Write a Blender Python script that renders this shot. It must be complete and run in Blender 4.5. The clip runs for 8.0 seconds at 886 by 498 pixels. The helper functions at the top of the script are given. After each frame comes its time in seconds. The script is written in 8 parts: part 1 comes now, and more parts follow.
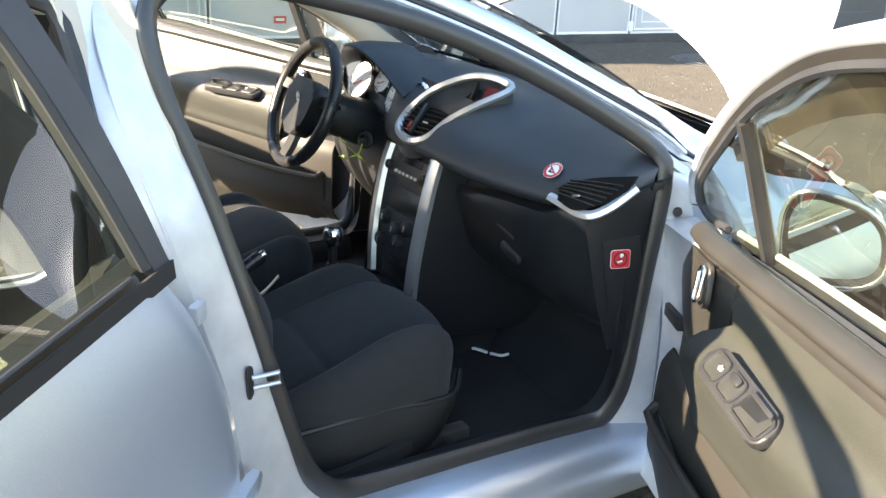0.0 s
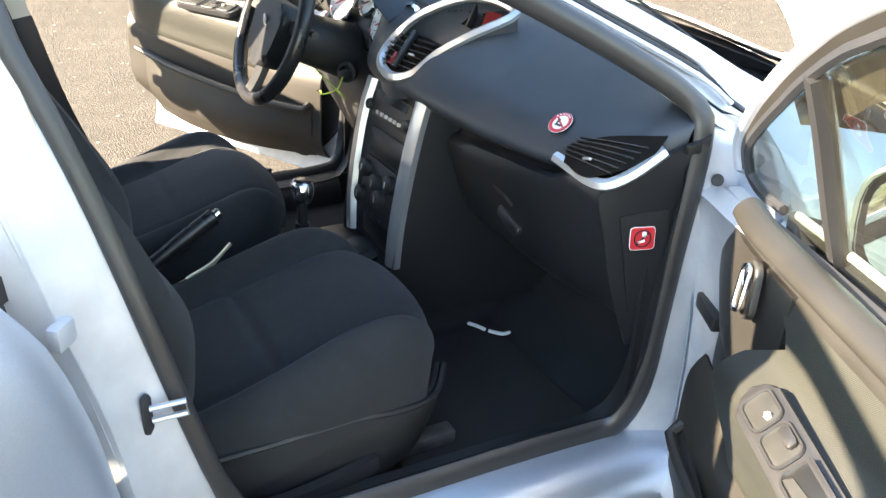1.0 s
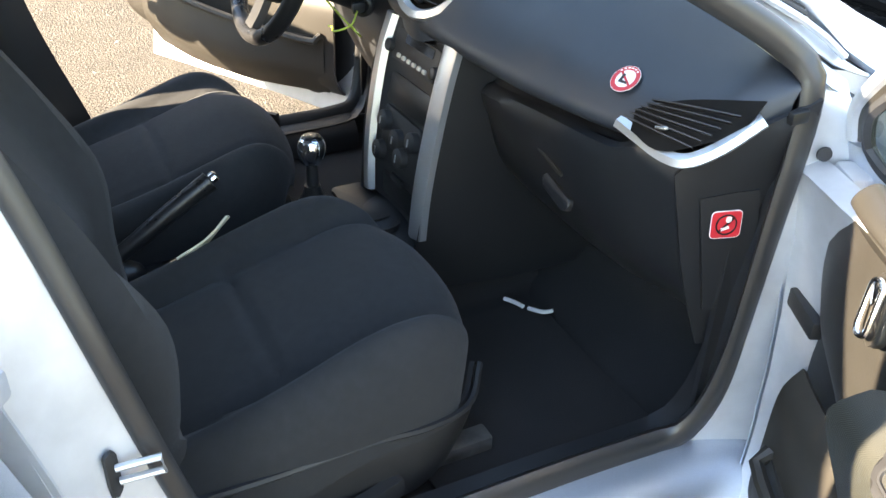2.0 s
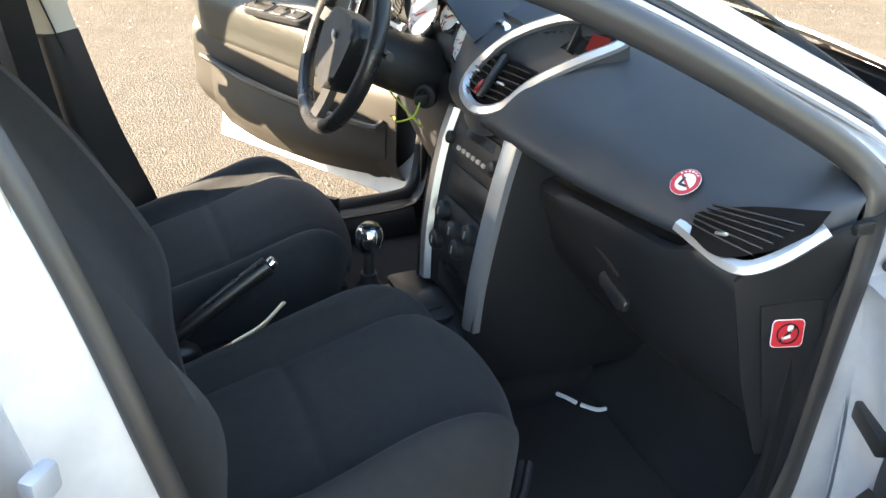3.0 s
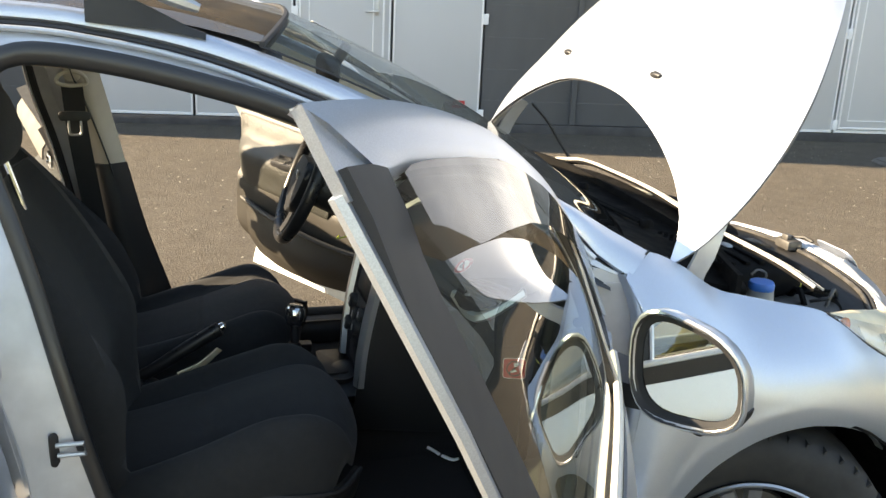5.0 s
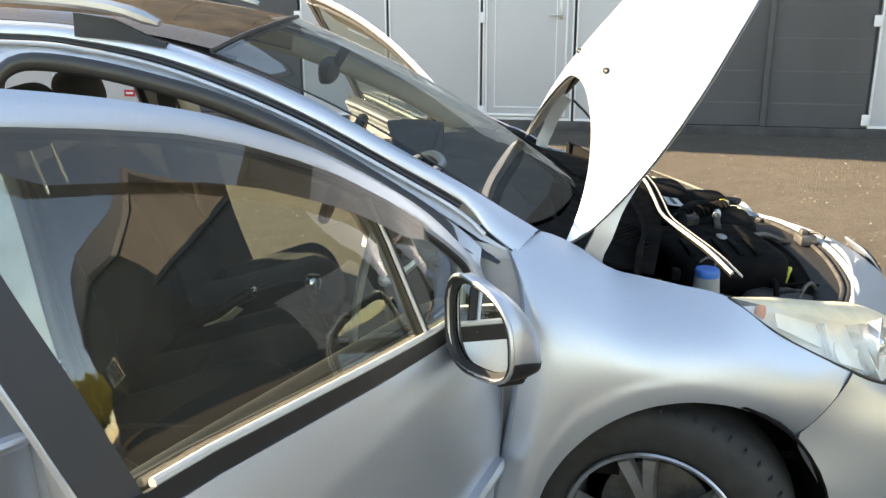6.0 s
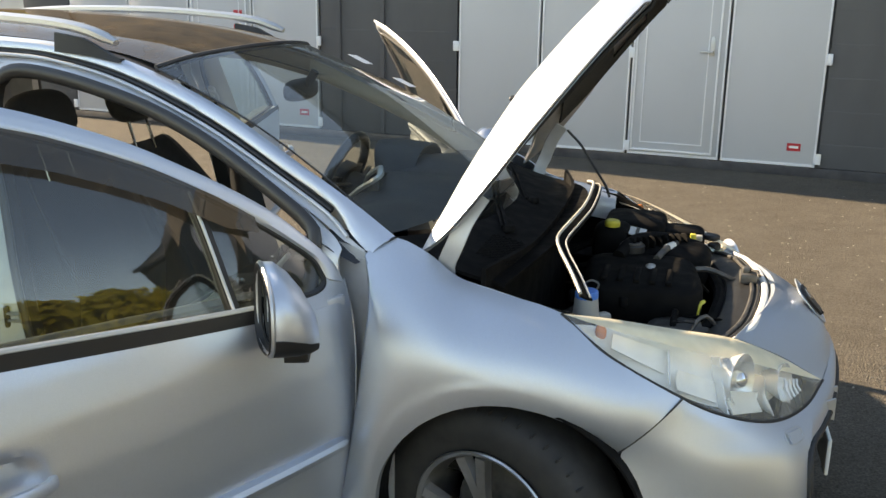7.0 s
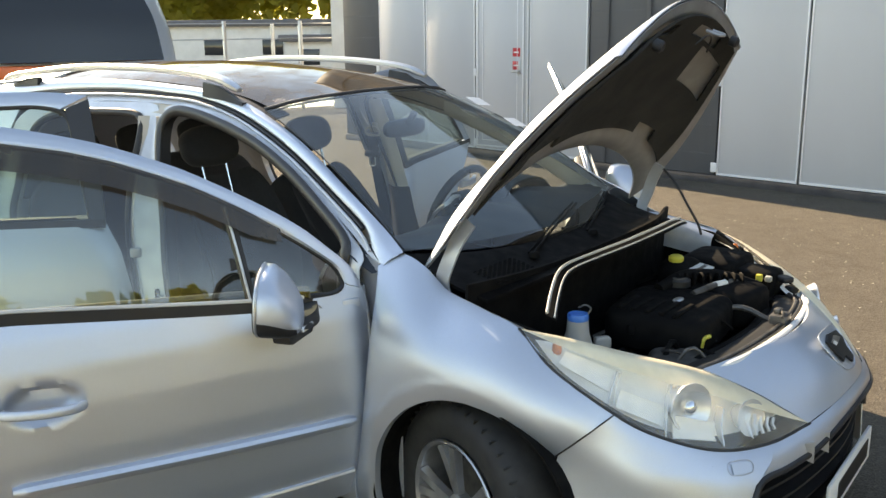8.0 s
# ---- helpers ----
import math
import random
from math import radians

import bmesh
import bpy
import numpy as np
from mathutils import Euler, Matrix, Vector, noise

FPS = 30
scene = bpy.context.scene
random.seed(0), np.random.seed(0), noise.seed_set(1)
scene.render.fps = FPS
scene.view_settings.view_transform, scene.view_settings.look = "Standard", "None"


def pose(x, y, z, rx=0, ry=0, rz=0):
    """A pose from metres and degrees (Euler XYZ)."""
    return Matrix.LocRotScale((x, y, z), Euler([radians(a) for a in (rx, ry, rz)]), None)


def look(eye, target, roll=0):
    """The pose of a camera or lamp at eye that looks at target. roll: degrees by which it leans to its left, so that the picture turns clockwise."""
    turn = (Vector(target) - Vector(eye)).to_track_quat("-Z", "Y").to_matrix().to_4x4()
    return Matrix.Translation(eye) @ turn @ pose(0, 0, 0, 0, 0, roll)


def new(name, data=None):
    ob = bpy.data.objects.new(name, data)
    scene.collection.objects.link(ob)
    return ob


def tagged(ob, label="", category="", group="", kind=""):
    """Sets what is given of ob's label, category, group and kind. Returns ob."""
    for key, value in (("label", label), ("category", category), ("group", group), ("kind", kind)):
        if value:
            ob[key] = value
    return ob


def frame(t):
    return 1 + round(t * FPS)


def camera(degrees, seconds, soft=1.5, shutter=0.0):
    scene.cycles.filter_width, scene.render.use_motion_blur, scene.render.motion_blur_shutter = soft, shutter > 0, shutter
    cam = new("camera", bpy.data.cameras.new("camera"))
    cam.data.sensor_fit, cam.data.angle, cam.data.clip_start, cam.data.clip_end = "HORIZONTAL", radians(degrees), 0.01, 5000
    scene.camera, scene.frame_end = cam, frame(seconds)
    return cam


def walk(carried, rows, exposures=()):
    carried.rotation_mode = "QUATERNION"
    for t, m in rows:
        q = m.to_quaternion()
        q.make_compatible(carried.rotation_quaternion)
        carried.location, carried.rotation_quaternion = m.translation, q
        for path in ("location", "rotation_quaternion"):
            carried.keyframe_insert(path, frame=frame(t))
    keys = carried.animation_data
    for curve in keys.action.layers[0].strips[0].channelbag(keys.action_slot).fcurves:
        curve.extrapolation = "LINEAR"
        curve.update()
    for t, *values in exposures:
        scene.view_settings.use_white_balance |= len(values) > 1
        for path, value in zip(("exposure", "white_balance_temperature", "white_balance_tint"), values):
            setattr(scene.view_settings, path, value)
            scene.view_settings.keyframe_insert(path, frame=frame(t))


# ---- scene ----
cam = camera(51.3, 8.0)
PATH = [
    (0, (-1.943, -2.125, 1.516), (-0.983, -0.531, 0.781), 2.8),
    (0.5, (-1.762, -2.015, 1.49), (-0.849, -0.445, 0.654), 3.1),
    (1, (-1.634, -1.809, 1.475), (-0.778, -0.252, 0.557), 2.5),
    (1.5, (-1.556, -1.617, 1.456), (-0.739, -0.101, 0.44), 2.2),
    (1.7, (-1.534, -1.569, 1.437), (-0.729, -0.091, 0.356), 2.3),
    (2.8, (-1.486, -1.488, 1.44), (-0.8, 0.07, 0.39), 1.4),
    (3, (-1.504, -1.507, 1.46), (-0.801, 0.11, 0.514), 1.7),
    (3.5, (-1.551, -1.582, 1.498), (-0.824, 0.113, 0.726), 2.7),
    (4, (-1.572, -1.703, 1.492), (-0.849, 0.016, 0.768), 3.3),
    (4.5, (-1.437, -2.012, 1.497), (-0.784, -0.216, 0.906), 3.8),
    (4.8, (-1.298, -2.188, 1.535), (-0.705, -0.368, 0.955), 3.7),
    (5, (-1.236, -2.305, 1.53), (-0.729, -0.461, 0.944), 2.7),
    (5.2, (-1.141, -2.405, 1.531), (-0.678, -0.55, 0.942), 2.1),
    (6.3, (-0.287, -2.741, 1.572), (-0.5, -0.838, 0.996), -0.9),
    (6.5, (-0.117, -2.776, 1.563), (-0.398, -0.873, 1.017), -1.1),
    (7, (0.317, -2.78, 1.572), (-0.189, -0.919, 1.043), 0.8),
    (7.2, (0.517, -2.753, 1.554), (-0.171, -0.948, 1.034), -0.2),
    (7.5, (0.781, -2.703, 1.613), (-0.039, -0.959, 1.079), 0.7),
    (8, (1.283, -2.745, 1.645), (0.128, -1.181, 1.177), -0.6),
]
walk(cam, [(t, look(eye, target, roll)) for t, eye, target, roll in PATH], [(0.0, 2.9, 8050, 12), (0.5, 3.2, 8050, 12), (1.0, 3.3, 8000, 12), (1.5, 3.4, 8100, 12), (1.7, 3.45, 8200, 12), (2.8, 3.55, 8300, 12), (3.05, 3.25, 8300, 12), (3.4, 2.38, 8600, 12), (4.0, 2.47, 8450, 12), (4.5, 2.5, 8550, 12), (5.0, 2.03, 9150, 12), (6.4, 2.2, 9500, 12), (7.0, 1.66, 9500, 12), (7.5, 1.72, 9550, 12), (8.0, 1.82, 9550, 12)])

# ---- light ----
SUN_TO = Vector((-0.888, 0.223, 0.418)).normalized()
SUN_EL = math.asin(SUN_TO.z)
world = bpy.data.worlds.new("sky")
scene.world = world
world.use_nodes = True
wn = world.node_tree.nodes
sky = wn.new("ShaderNodeTexSky")
sky.sky_type = "NISHITA"
sky.sun_disc = False
sky.sun_elevation = SUN_EL
sky.sun_rotation = math.atan2(SUN_TO.x, SUN_TO.y)
sky.air_density, sky.dust_density, sky.ozone_density = 1.0, 0.15, 2.0
wn["Background"].inputs["Strength"].default_value = 0.15
world.node_tree.links.new(sky.outputs["Color"], wn["Background"].inputs["Color"])
sun_data = bpy.data.lights.new("sun", "SUN")
sun_data.energy, sun_data.angle, sun_data.color = 5.0, radians(0.55), (1.0, 0.93, 0.82)
sun = new("sun", sun_data)
sun.matrix_world = look(SUN_TO * 30, (0, 0, 0))

# ---- materials ----
def material(name, colour, rough=0.5, metal=0.0, coat=0.0, spec=0.5):
    m = bpy.data.materials.new(name)
    m.use_nodes = True
    b = m.node_tree.nodes["Principled BSDF"]
    b.inputs["Base Color"].default_value = (*colour, 1)
    b.inputs["Roughness"].default_value = rough
    b.inputs["Metallic"].default_value = metal
    b.inputs["Coat Weight"].default_value = coat
    b.inputs["Coat Roughness"].default_value = 0.03
    b.inputs["Specular IOR Level"].default_value = spec
    return m


def coords(m, kind="Object"):
    n = m.node_tree.nodes
    return (n.get("coords") or setup_coords(m)).outputs[kind]


def setup_coords(m):
    c = m.node_tree.nodes.new("ShaderNodeTexCoord")
    c.name = "coords"
    return c


def noise_node(m, scale, detail=4.0, rough=0.55, stretch=None):
    t = m.node_tree
    n = t.nodes.new("ShaderNodeTexNoise")
    n.inputs["Scale"].default_value, n.inputs["Detail"].default_value, n.inputs["Roughness"].default_value = scale, detail, rough
    if stretch:
        mp = t.nodes.new("ShaderNodeMapping")
        mp.inputs["Scale"].default_value = stretch
        t.links.new(coords(m), mp.inputs["Vector"])
        t.links.new(mp.outputs["Vector"], n.inputs["Vector"])
    else:
        t.links.new(coords(m), n.inputs["Vector"])
    return n


def ramp(m, source, stops):
    t = m.node_tree
    r = t.nodes.new("ShaderNodeValToRGB")
    e = r.color_ramp.elements
    while len(e) < len(stops):
        e.new(0.5)
    for el, (pos, col) in zip(e, stops):
        el.position = pos
        el.color = (*col, 1) if len(col) == 3 else col
    t.links.new(source, r.inputs["Fac"])
    return r.outputs["Color"]


def colour_var(m, scale, dark, light, detail=5.0, lo=0.3, hi=0.7, stretch=None):
    t = m.node_tree
    c = ramp(m, noise_node(m, scale, detail, stretch=stretch).outputs["Fac"], [(lo, dark), (hi, light)])
    t.links.new(c, t.nodes["Principled BSDF"].inputs["Base Color"])
    return c


def second_var(m, first, scale, amount, stretch=None):
    t = m.node_tree
    mix = t.nodes.new("ShaderNodeMix")
    mix.data_type, mix.blend_type = "RGBA", "MULTIPLY"
    mix.inputs["Factor"].default_value = amount
    t.links.new(first, mix.inputs["A"])
    t.links.new(ramp(m, noise_node(m, scale, 3.0, stretch=stretch).outputs["Fac"], [(0.3, (0.35, 0.35, 0.35)), (0.7, (1, 1, 1))]), mix.inputs["B"])
    t.links.new(mix.outputs["Result"], t.nodes["Principled BSDF"].inputs["Base Color"])
    return mix.outputs["Result"]


def rough_var(m, scale, lo, hi, stretch=None):
    t = m.node_tree
    c = ramp(m, noise_node(m, scale, 4.0, stretch=stretch).outputs["Fac"], [(0.3, (lo,) * 3), (0.7, (hi,) * 3)])
    t.links.new(c, t.nodes["Principled BSDF"].inputs["Roughness"])


def bump(m, source, strength, distance):
    t = m.node_tree
    b = t.nodes.new("ShaderNodeBump")
    b.inputs["Strength"].default_value, b.inputs["Distance"].default_value = strength, distance
    t.links.new(source, b.inputs["Height"])
    t.links.new(b.outputs["Normal"], t.nodes["Principled BSDF"].inputs["Normal"])
    return b


def grain(m, scale, strength, distance=0.001, detail=3.0):
    return bump(m, noise_node(m, scale, detail).outputs["Fac"], strength, distance)


def glass_material(name, tint, dirt_gleam=0.0, gloss_rough=0.0, sheen=0.075, dirt_gleam_colour=(0.45, 0.4, 0.33), least=0.3):
    m = bpy.data.materials.new(name)
    m.use_nodes = True
    t = m.node_tree
    t.nodes.remove(t.nodes["Principled BSDF"])
    clear = t.nodes.new("ShaderNodeBsdfTransparent")
    clear.inputs["Color"].default_value = (*tint, 1)
    gl = t.nodes.new("ShaderNodeBsdfGlossy")
    gl.inputs["Roughness"].default_value = gloss_rough
    lw = t.nodes.new("ShaderNodeLayerWeight")
    lw.inputs["Blend"].default_value = 0.5
    pw = t.nodes.new("ShaderNodeMath")
    pw.operation = "POWER"
    pw.inputs[1].default_value = 4.2
    t.links.new(lw.outputs["Facing"], pw.inputs[0])
    fr = t.nodes.new("ShaderNodeMath")
    fr.operation = "MULTIPLY_ADD"
    fr.inputs[1].default_value, fr.inputs[2].default_value = 0.92, sheen
    t.links.new(pw.outputs[0], fr.inputs[0])
    mx = t.nodes.new("ShaderNodeMixShader")
    t.links.new(fr.outputs[0], mx.inputs["Fac"])
    t.links.new(clear.outputs[0], mx.inputs[1])
    t.links.new(gl.outputs[0], mx.inputs[2])
    out = mx.outputs[0]
    if dirt_gleam > 0:
        df = t.nodes.new("ShaderNodeBsdfDiffuse")
        df.inputs["Color"].default_value = (*dirt_gleam_colour, 1)
        m2 = t.nodes.new("ShaderNodeMixShader")
        n = noise_node(m, 9.0, 6.0)
        t.links.new(ramp(m, n.outputs["Fac"], [(0.35, (dirt_gleam * least,) * 3), (0.75, (dirt_gleam,) * 3)]), m2.inputs["Fac"])
        t.links.new(out, m2.inputs[1])
        t.links.new(df.outputs[0], m2.inputs[2])
        out = m2.outputs[0]
    t.links.new(out, t.nodes["Material Output"].inputs["Surface"])
    return m


PAINT = material("silver_paint", (0.60, 0.625, 0.665), 0.40, 0.78, 0.4)
colour_var(PAINT, 900.0, (0.50, 0.545, 0.615), (0.60, 0.65, 0.725), 1.0)
rough_var(PAINT, 2.5, 0.38, 0.44)
PAINT.node_tree.nodes["Principled BSDF"].inputs["Coat Roughness"].default_value = 0.16
PAINT_IN = material("silver_paint_matt", (0.50, 0.53, 0.57), 0.42, 0.5, 0.3)
colour_var(PAINT_IN, 14.0, (0.50, 0.52, 0.55), (0.62, 0.64, 0.67), 5.0)
# Silver paint copy, darkened to put the raised hood's shade into its colour.
HOOD_IN = material("silver_paint_in_shade", (0.27, 0.28, 0.29), 0.5, 0.35)
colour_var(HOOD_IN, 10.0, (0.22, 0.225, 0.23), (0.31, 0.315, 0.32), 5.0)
TRIM_SILVER = material("satin_silver_plastic", (0.56, 0.58, 0.60), 0.36, 0.8)
grain(TRIM_SILVER, 300.0, 0.05)
CHROME = material("chrome", (0.85, 0.86, 0.88), 0.08, 1.0)
rough_var(CHROME, 30.0, 0.05, 0.16)
RUBBER = material("black_rubber", (0.022, 0.023, 0.026), 0.55)
rough_var(RUBBER, 12.0, 0.42, 0.65)
grain(RUBBER, 90.0, 0.12)
BLACK = material("black_plastic", (0.017, 0.017, 0.018), 0.48)
rough_var(BLACK, 9.0, 0.42, 0.62)
grain(BLACK, 700.0, 0.12, 0.0006)
APPLIQUE = material("matt_black_film", (0.035, 0.035, 0.038), 0.5)
rough_var(APPLIQUE, 6.0, 0.42, 0.6)
DASH = material("slate_soft_plastic", (0.030, 0.036, 0.046), 0.48)
colour_var(DASH, 3.0, (0.023, 0.029, 0.038), (0.030, 0.037, 0.047), 3.0)
rough_var(DASH, 5.0, 0.42, 0.54)
grain(DASH, 850.0, 0.22, 0.0006, 2.0)
DASH_LOW = material("charcoal_hard_plastic", (0.013, 0.014, 0.016), 0.42)
rough_var(DASH_LOW, 4.0, 0.36, 0.5)
grain(DASH_LOW, 700.0, 0.15, 0.0006, 2.0)
TRIM_GREY = material("warm_grey_plastic", (0.017, 0.0155, 0.0135), 0.45, spec=0.9)
colour_var(TRIM_GREY, 9.0, (0.014, 0.0128, 0.011), (0.020, 0.0183, 0.0156), 4.0)
rough_var(TRIM_GREY, 7.0, 0.38, 0.48)
grain(TRIM_GREY, 420.0, 0.3, 0.0008, 2.0)
WEATHER = material("grey_weatherstrip", (0.024, 0.024, 0.025), 0.38, spec=0.6)
rough_var(WEATHER, 8.0, 0.30, 0.44)
grain(WEATHER, 400.0, 0.08, 0.0006)
TRIM_DARK = material("dark_umber_plastic", (0.027, 0.024, 0.020), 0.5, spec=0.4)
rough_var(TRIM_DARK, 7.0, 0.44, 0.56)
grain(TRIM_DARK, 600.0, 0.15, 0.0006, 2.0)
WELL = material("grey_switch_well", (0.022, 0.022, 0.020), 0.5)
rough_var(WELL, 20.0, 0.42, 0.6)
SWITCH = material("switch_plate_grey", (0.020, 0.020, 0.021), 0.4)
rough_var(SWITCH, 15.0, 0.34, 0.48)
BEIGE = material("beige_pillar_plastic", (0.55, 0.50, 0.42), 0.55)
colour_var(BEIGE, 8.0, (0.5, 0.45, 0.38), (0.58, 0.53, 0.45), 4.0)
SEAT = material("black_seat_fabric", (0.017, 0.018, 0.021), 0.9)
first = colour_var(SEAT, 2.5, (0.014, 0.015, 0.016), (0.023, 0.024, 0.026), 4.0)
second_var(SEAT, first, 60.0, 0.4)
SEAT.node_tree.nodes["Principled BSDF"].inputs["Sheen Weight"].default_value = 0.15
SEAT.node_tree.nodes["Principled BSDF"].inputs["Sheen Roughness"].default_value = 0.5
SEAT.node_tree.nodes["Principled BSDF"].inputs["Sheen Tint"].default_value = (0.42, 0.43, 0.46, 1)
grain(SEAT, 1100.0, 0.35, 0.0012, 2.0)
CARPET = material("black_carpet", (0.012, 0.012, 0.013), 0.95)
first = colour_var(CARPET, 5.0, (0.009, 0.009, 0.010), (0.016, 0.016, 0.017), 5.0)
grain(CARPET, 400.0, 0.6, 0.003)


def woven(name, base, scale):
    m = material(name, base, 0.5, spec=0.75)
    t = m.node_tree
    w1 = t.nodes.new("ShaderNodeTexWave")
    w2 = t.nodes.new("ShaderNodeTexWave")
    for w, d in ((w1, "Z"), (w2, "X")):
        w.bands_direction = d
        w.inputs["Scale"].default_value = scale
        w.inputs["Distortion"].default_value = 0.6
        t.links.new(coords(m), w.inputs["Vector"])
    mx = t.nodes.new("ShaderNodeMath")
    mx.operation = "MULTIPLY"
    t.links.new(w1.outputs["Fac"], mx.inputs[0])
    t.links.new(w2.outputs["Fac"], mx.inputs[1])
    c = ramp(m, mx.outputs[0], [(0.0, tuple(v * 0.55 for v in base)), (0.6, tuple(min(1, v * 1.25) for v in base))])
    t.links.new(c, t.nodes["Principled BSDF"].inputs["Base Color"])
    second_var(m, c, 7.0, 0.35)
    bump(m, mx.outputs[0], 0.35, 0.001)
    return m


# Lit copy of the grey door plastic; the sun is in its colour.
CARD_SUNLIT = material("sunlit_grey_plastic", (0.16, 0.15, 0.13), 0.5)
colour_var(CARD_SUNLIT, 9.0, (0.14, 0.13, 0.115), (0.18, 0.17, 0.15), 4.0)
grain(CARD_SUNLIT, 600.0, 0.15, 0.0006, 2.0)
CARD = woven("olive_grey_woven_fabric", (0.028, 0.029, 0.0225), 240.0)
LEATHER = material("black_leather", (0.016, 0.016, 0.017), 0.32)
rough_var(LEATHER, 25.0, 0.24, 0.42)
grain(LEATHER, 260.0, 0.18, 0.0008)
WINDSCREEN = glass_material("windscreen_glass", (0.70, 0.79, 0.80), 0.02, sheen=0.075)
SIDE_GLASS = glass_material("green_side_glass", (0.55, 0.63, 0.55), 0.03, sheen=0.11)
# The brown diffuse share stands in for warm light reflected off the acrylic.
DEFLECTOR = glass_material("smoked_acrylic", (0.16, 0.15, 0.13), 0.45, dirt_gleam_colour=(0.16, 0.13, 0.10))
ROOF_GLASS = glass_material("dark_roof_glass", (0.05, 0.05, 0.05), 0.75, 0.02, sheen=0.16, dirt_gleam_colour=(0.13, 0.10, 0.07))
LENS = glass_material("clear_headlamp_lens", (0.96, 0.97, 0.95), 0.26, 0.01, dirt_gleam_colour=(0.96, 0.92, 0.84), least=0.3)
LENS_AGED = glass_material("yellowed_headlamp_lens", (0.92, 0.84, 0.66), 0.85, 0.06, dirt_gleam_colour=(0.97, 0.86, 0.64), least=0.75)
MIRROR = material("mirror_glass", (0.9, 0.92, 0.92), 0.0, 1.0)
REFLECTOR = material("lamp_reflector", (0.92, 0.92, 0.92), 0.22, 0.6)
LAMP_INSIDE = material("bright_lamp_liner", (0.97, 0.96, 0.92), 0.3, 0.12)
AMBER = material("amber_bulb", (0.75, 0.22, 0.06), 0.25)
TYRE = material("tyre_rubber", (0.02, 0.02, 0.021), 0.75)
colour_var(TYRE, 20.0, (0.016, 0.016, 0.017), (0.034, 0.033, 0.032))
ALLOY = material("alloy_rim", (0.55, 0.56, 0.58), 0.3, 0.85)
colour_var(ALLOY, 12.0, (0.4, 0.4, 0.4), (0.62, 0.63, 0.65))
BAY = material("engine_bay_black", (0.006, 0.006, 0.007), 0.7, spec=0.08)
first = colour_var(BAY, 15.0, (0.004, 0.004, 0.0045), (0.010, 0.0095, 0.009))
rough_var(BAY, 20.0, 0.6, 0.85)
BAY_GREY = material("dusty_grey_metal", (0.10, 0.098, 0.095), 0.5, 0.5)
colour_var(BAY_GREY, 25.0, (0.06, 0.058, 0.055), (0.15, 0.145, 0.14))
PAD = material("hood_insulation_felt", (0.02, 0.02, 0.019), 0.95)
colour_var(PAD, 9.0, (0.014, 0.014, 0.013), (0.032, 0.031, 0.028))
grain(PAD, 160.0, 0.5, 0.003)
SEAL_GREY = material("pale_seal_rubber", (0.55, 0.54, 0.51), 0.4)
BLUE = material("blue_cap_plastic", (0.03, 0.20, 0.62), 0.35)
YELLOW = material("yellow_plastic", (0.62, 0.55, 0.08), 0.4)
MILK = material("milky_plastic", (0.42, 0.41, 0.38), 0.45)
WHITE = material("white_label_paper", (0.78, 0.78, 0.76), 0.5)
RED = material("red_sticker", (0.52, 0.025, 0.035), 0.35)
RED_LAMP = material("red_display_lens", (0.16, 0.008, 0.006), 0.2)
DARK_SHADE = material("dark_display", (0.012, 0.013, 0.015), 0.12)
STICK_BLACK = material("black_print", (0.01, 0.01, 0.01), 0.4)
CREAM = material("cream_strap", (0.62, 0.56, 0.42), 0.6)
BELT = material("seat_belt_webbing", (0.013, 0.013, 0.014), 0.7)
GRASS_CORD = material("yellow_green_cord", (0.45, 0.55, 0.08), 0.6)

# ---- mesh tools ----
def link_mesh(name, bm, mat, smooth=40):
    me = bpy.data.meshes.new(name)
    bmesh.ops.recalc_face_normals(bm, faces=bm.faces)
    bm.to_mesh(me)
    bm.free()
    for p in me.polygons:
        p.use_smooth = True
    me.set_sharp_from_angle(angle=radians(smooth))
    if mat:
        me.materials.append(mat)
    return new(name, me)


def part(name, bm, mat, parent, label="", smooth=40):
    ob = link_mesh(name, bm, mat, smooth)
    ob.parent = parent
    if label:
        ob["label"] = label
    return ob


def thing(name, label, category, group="", kind="", at=(0, 0, 0)):
    ob = new(name)
    ob.location = at
    return tagged(ob, label, category, group, kind)


def holder(name, parent, label=""):
    """An Empty that carries sub-parts."""
    ob = new(name)
    ob.parent = parent
    if label:
        ob["label"] = label
    return ob


def crv(pts, n, closed=False):
    """n points along a smooth curve through pts, evenly by chord."""
    p = np.array(pts, float)
    if closed:
        p = np.vstack([p[-1], p, p[0], p[1]])
    else:
        p = np.vstack([2 * p[0] - p[1], p, 2 * p[-1] - p[-2]])
    out = []
    for i in range(1, len(p) - 2):
        for k in range(24):
            t = k / 24
            a, b, c, d = p[i - 1], p[i], p[i + 1], p[i + 2]
            out.append(0.5 * (2 * b + (c - a) * t + (2 * a - 5 * b + 4 * c - d) * t * t + (3 * b - a - 3 * c + d) * t ** 3))
    out.append(p[-2])
    out = np.array(out)
    s = np.r_[0, np.cumsum(np.linalg.norm(np.diff(out, axis=0), axis=1))]
    q = np.linspace(0, s[-1], n + 1)[:-1] if closed else np.linspace(0, s[-1], n)
    return np.array([[np.interp(v, s, out[:, k]) for k in range(out.shape[1])] for v in q])


def poly(pts, n):
    """n points evenly along a straight-edged line."""
    p = np.array(pts, float)
    s = np.r_[0, np.cumsum(np.linalg.norm(np.diff(p, axis=0), axis=1))]
    return np.array([[np.interp(v, s, p[:, k]) for k in range(p.shape[1])] for v in np.linspace(0, s[-1], n)])


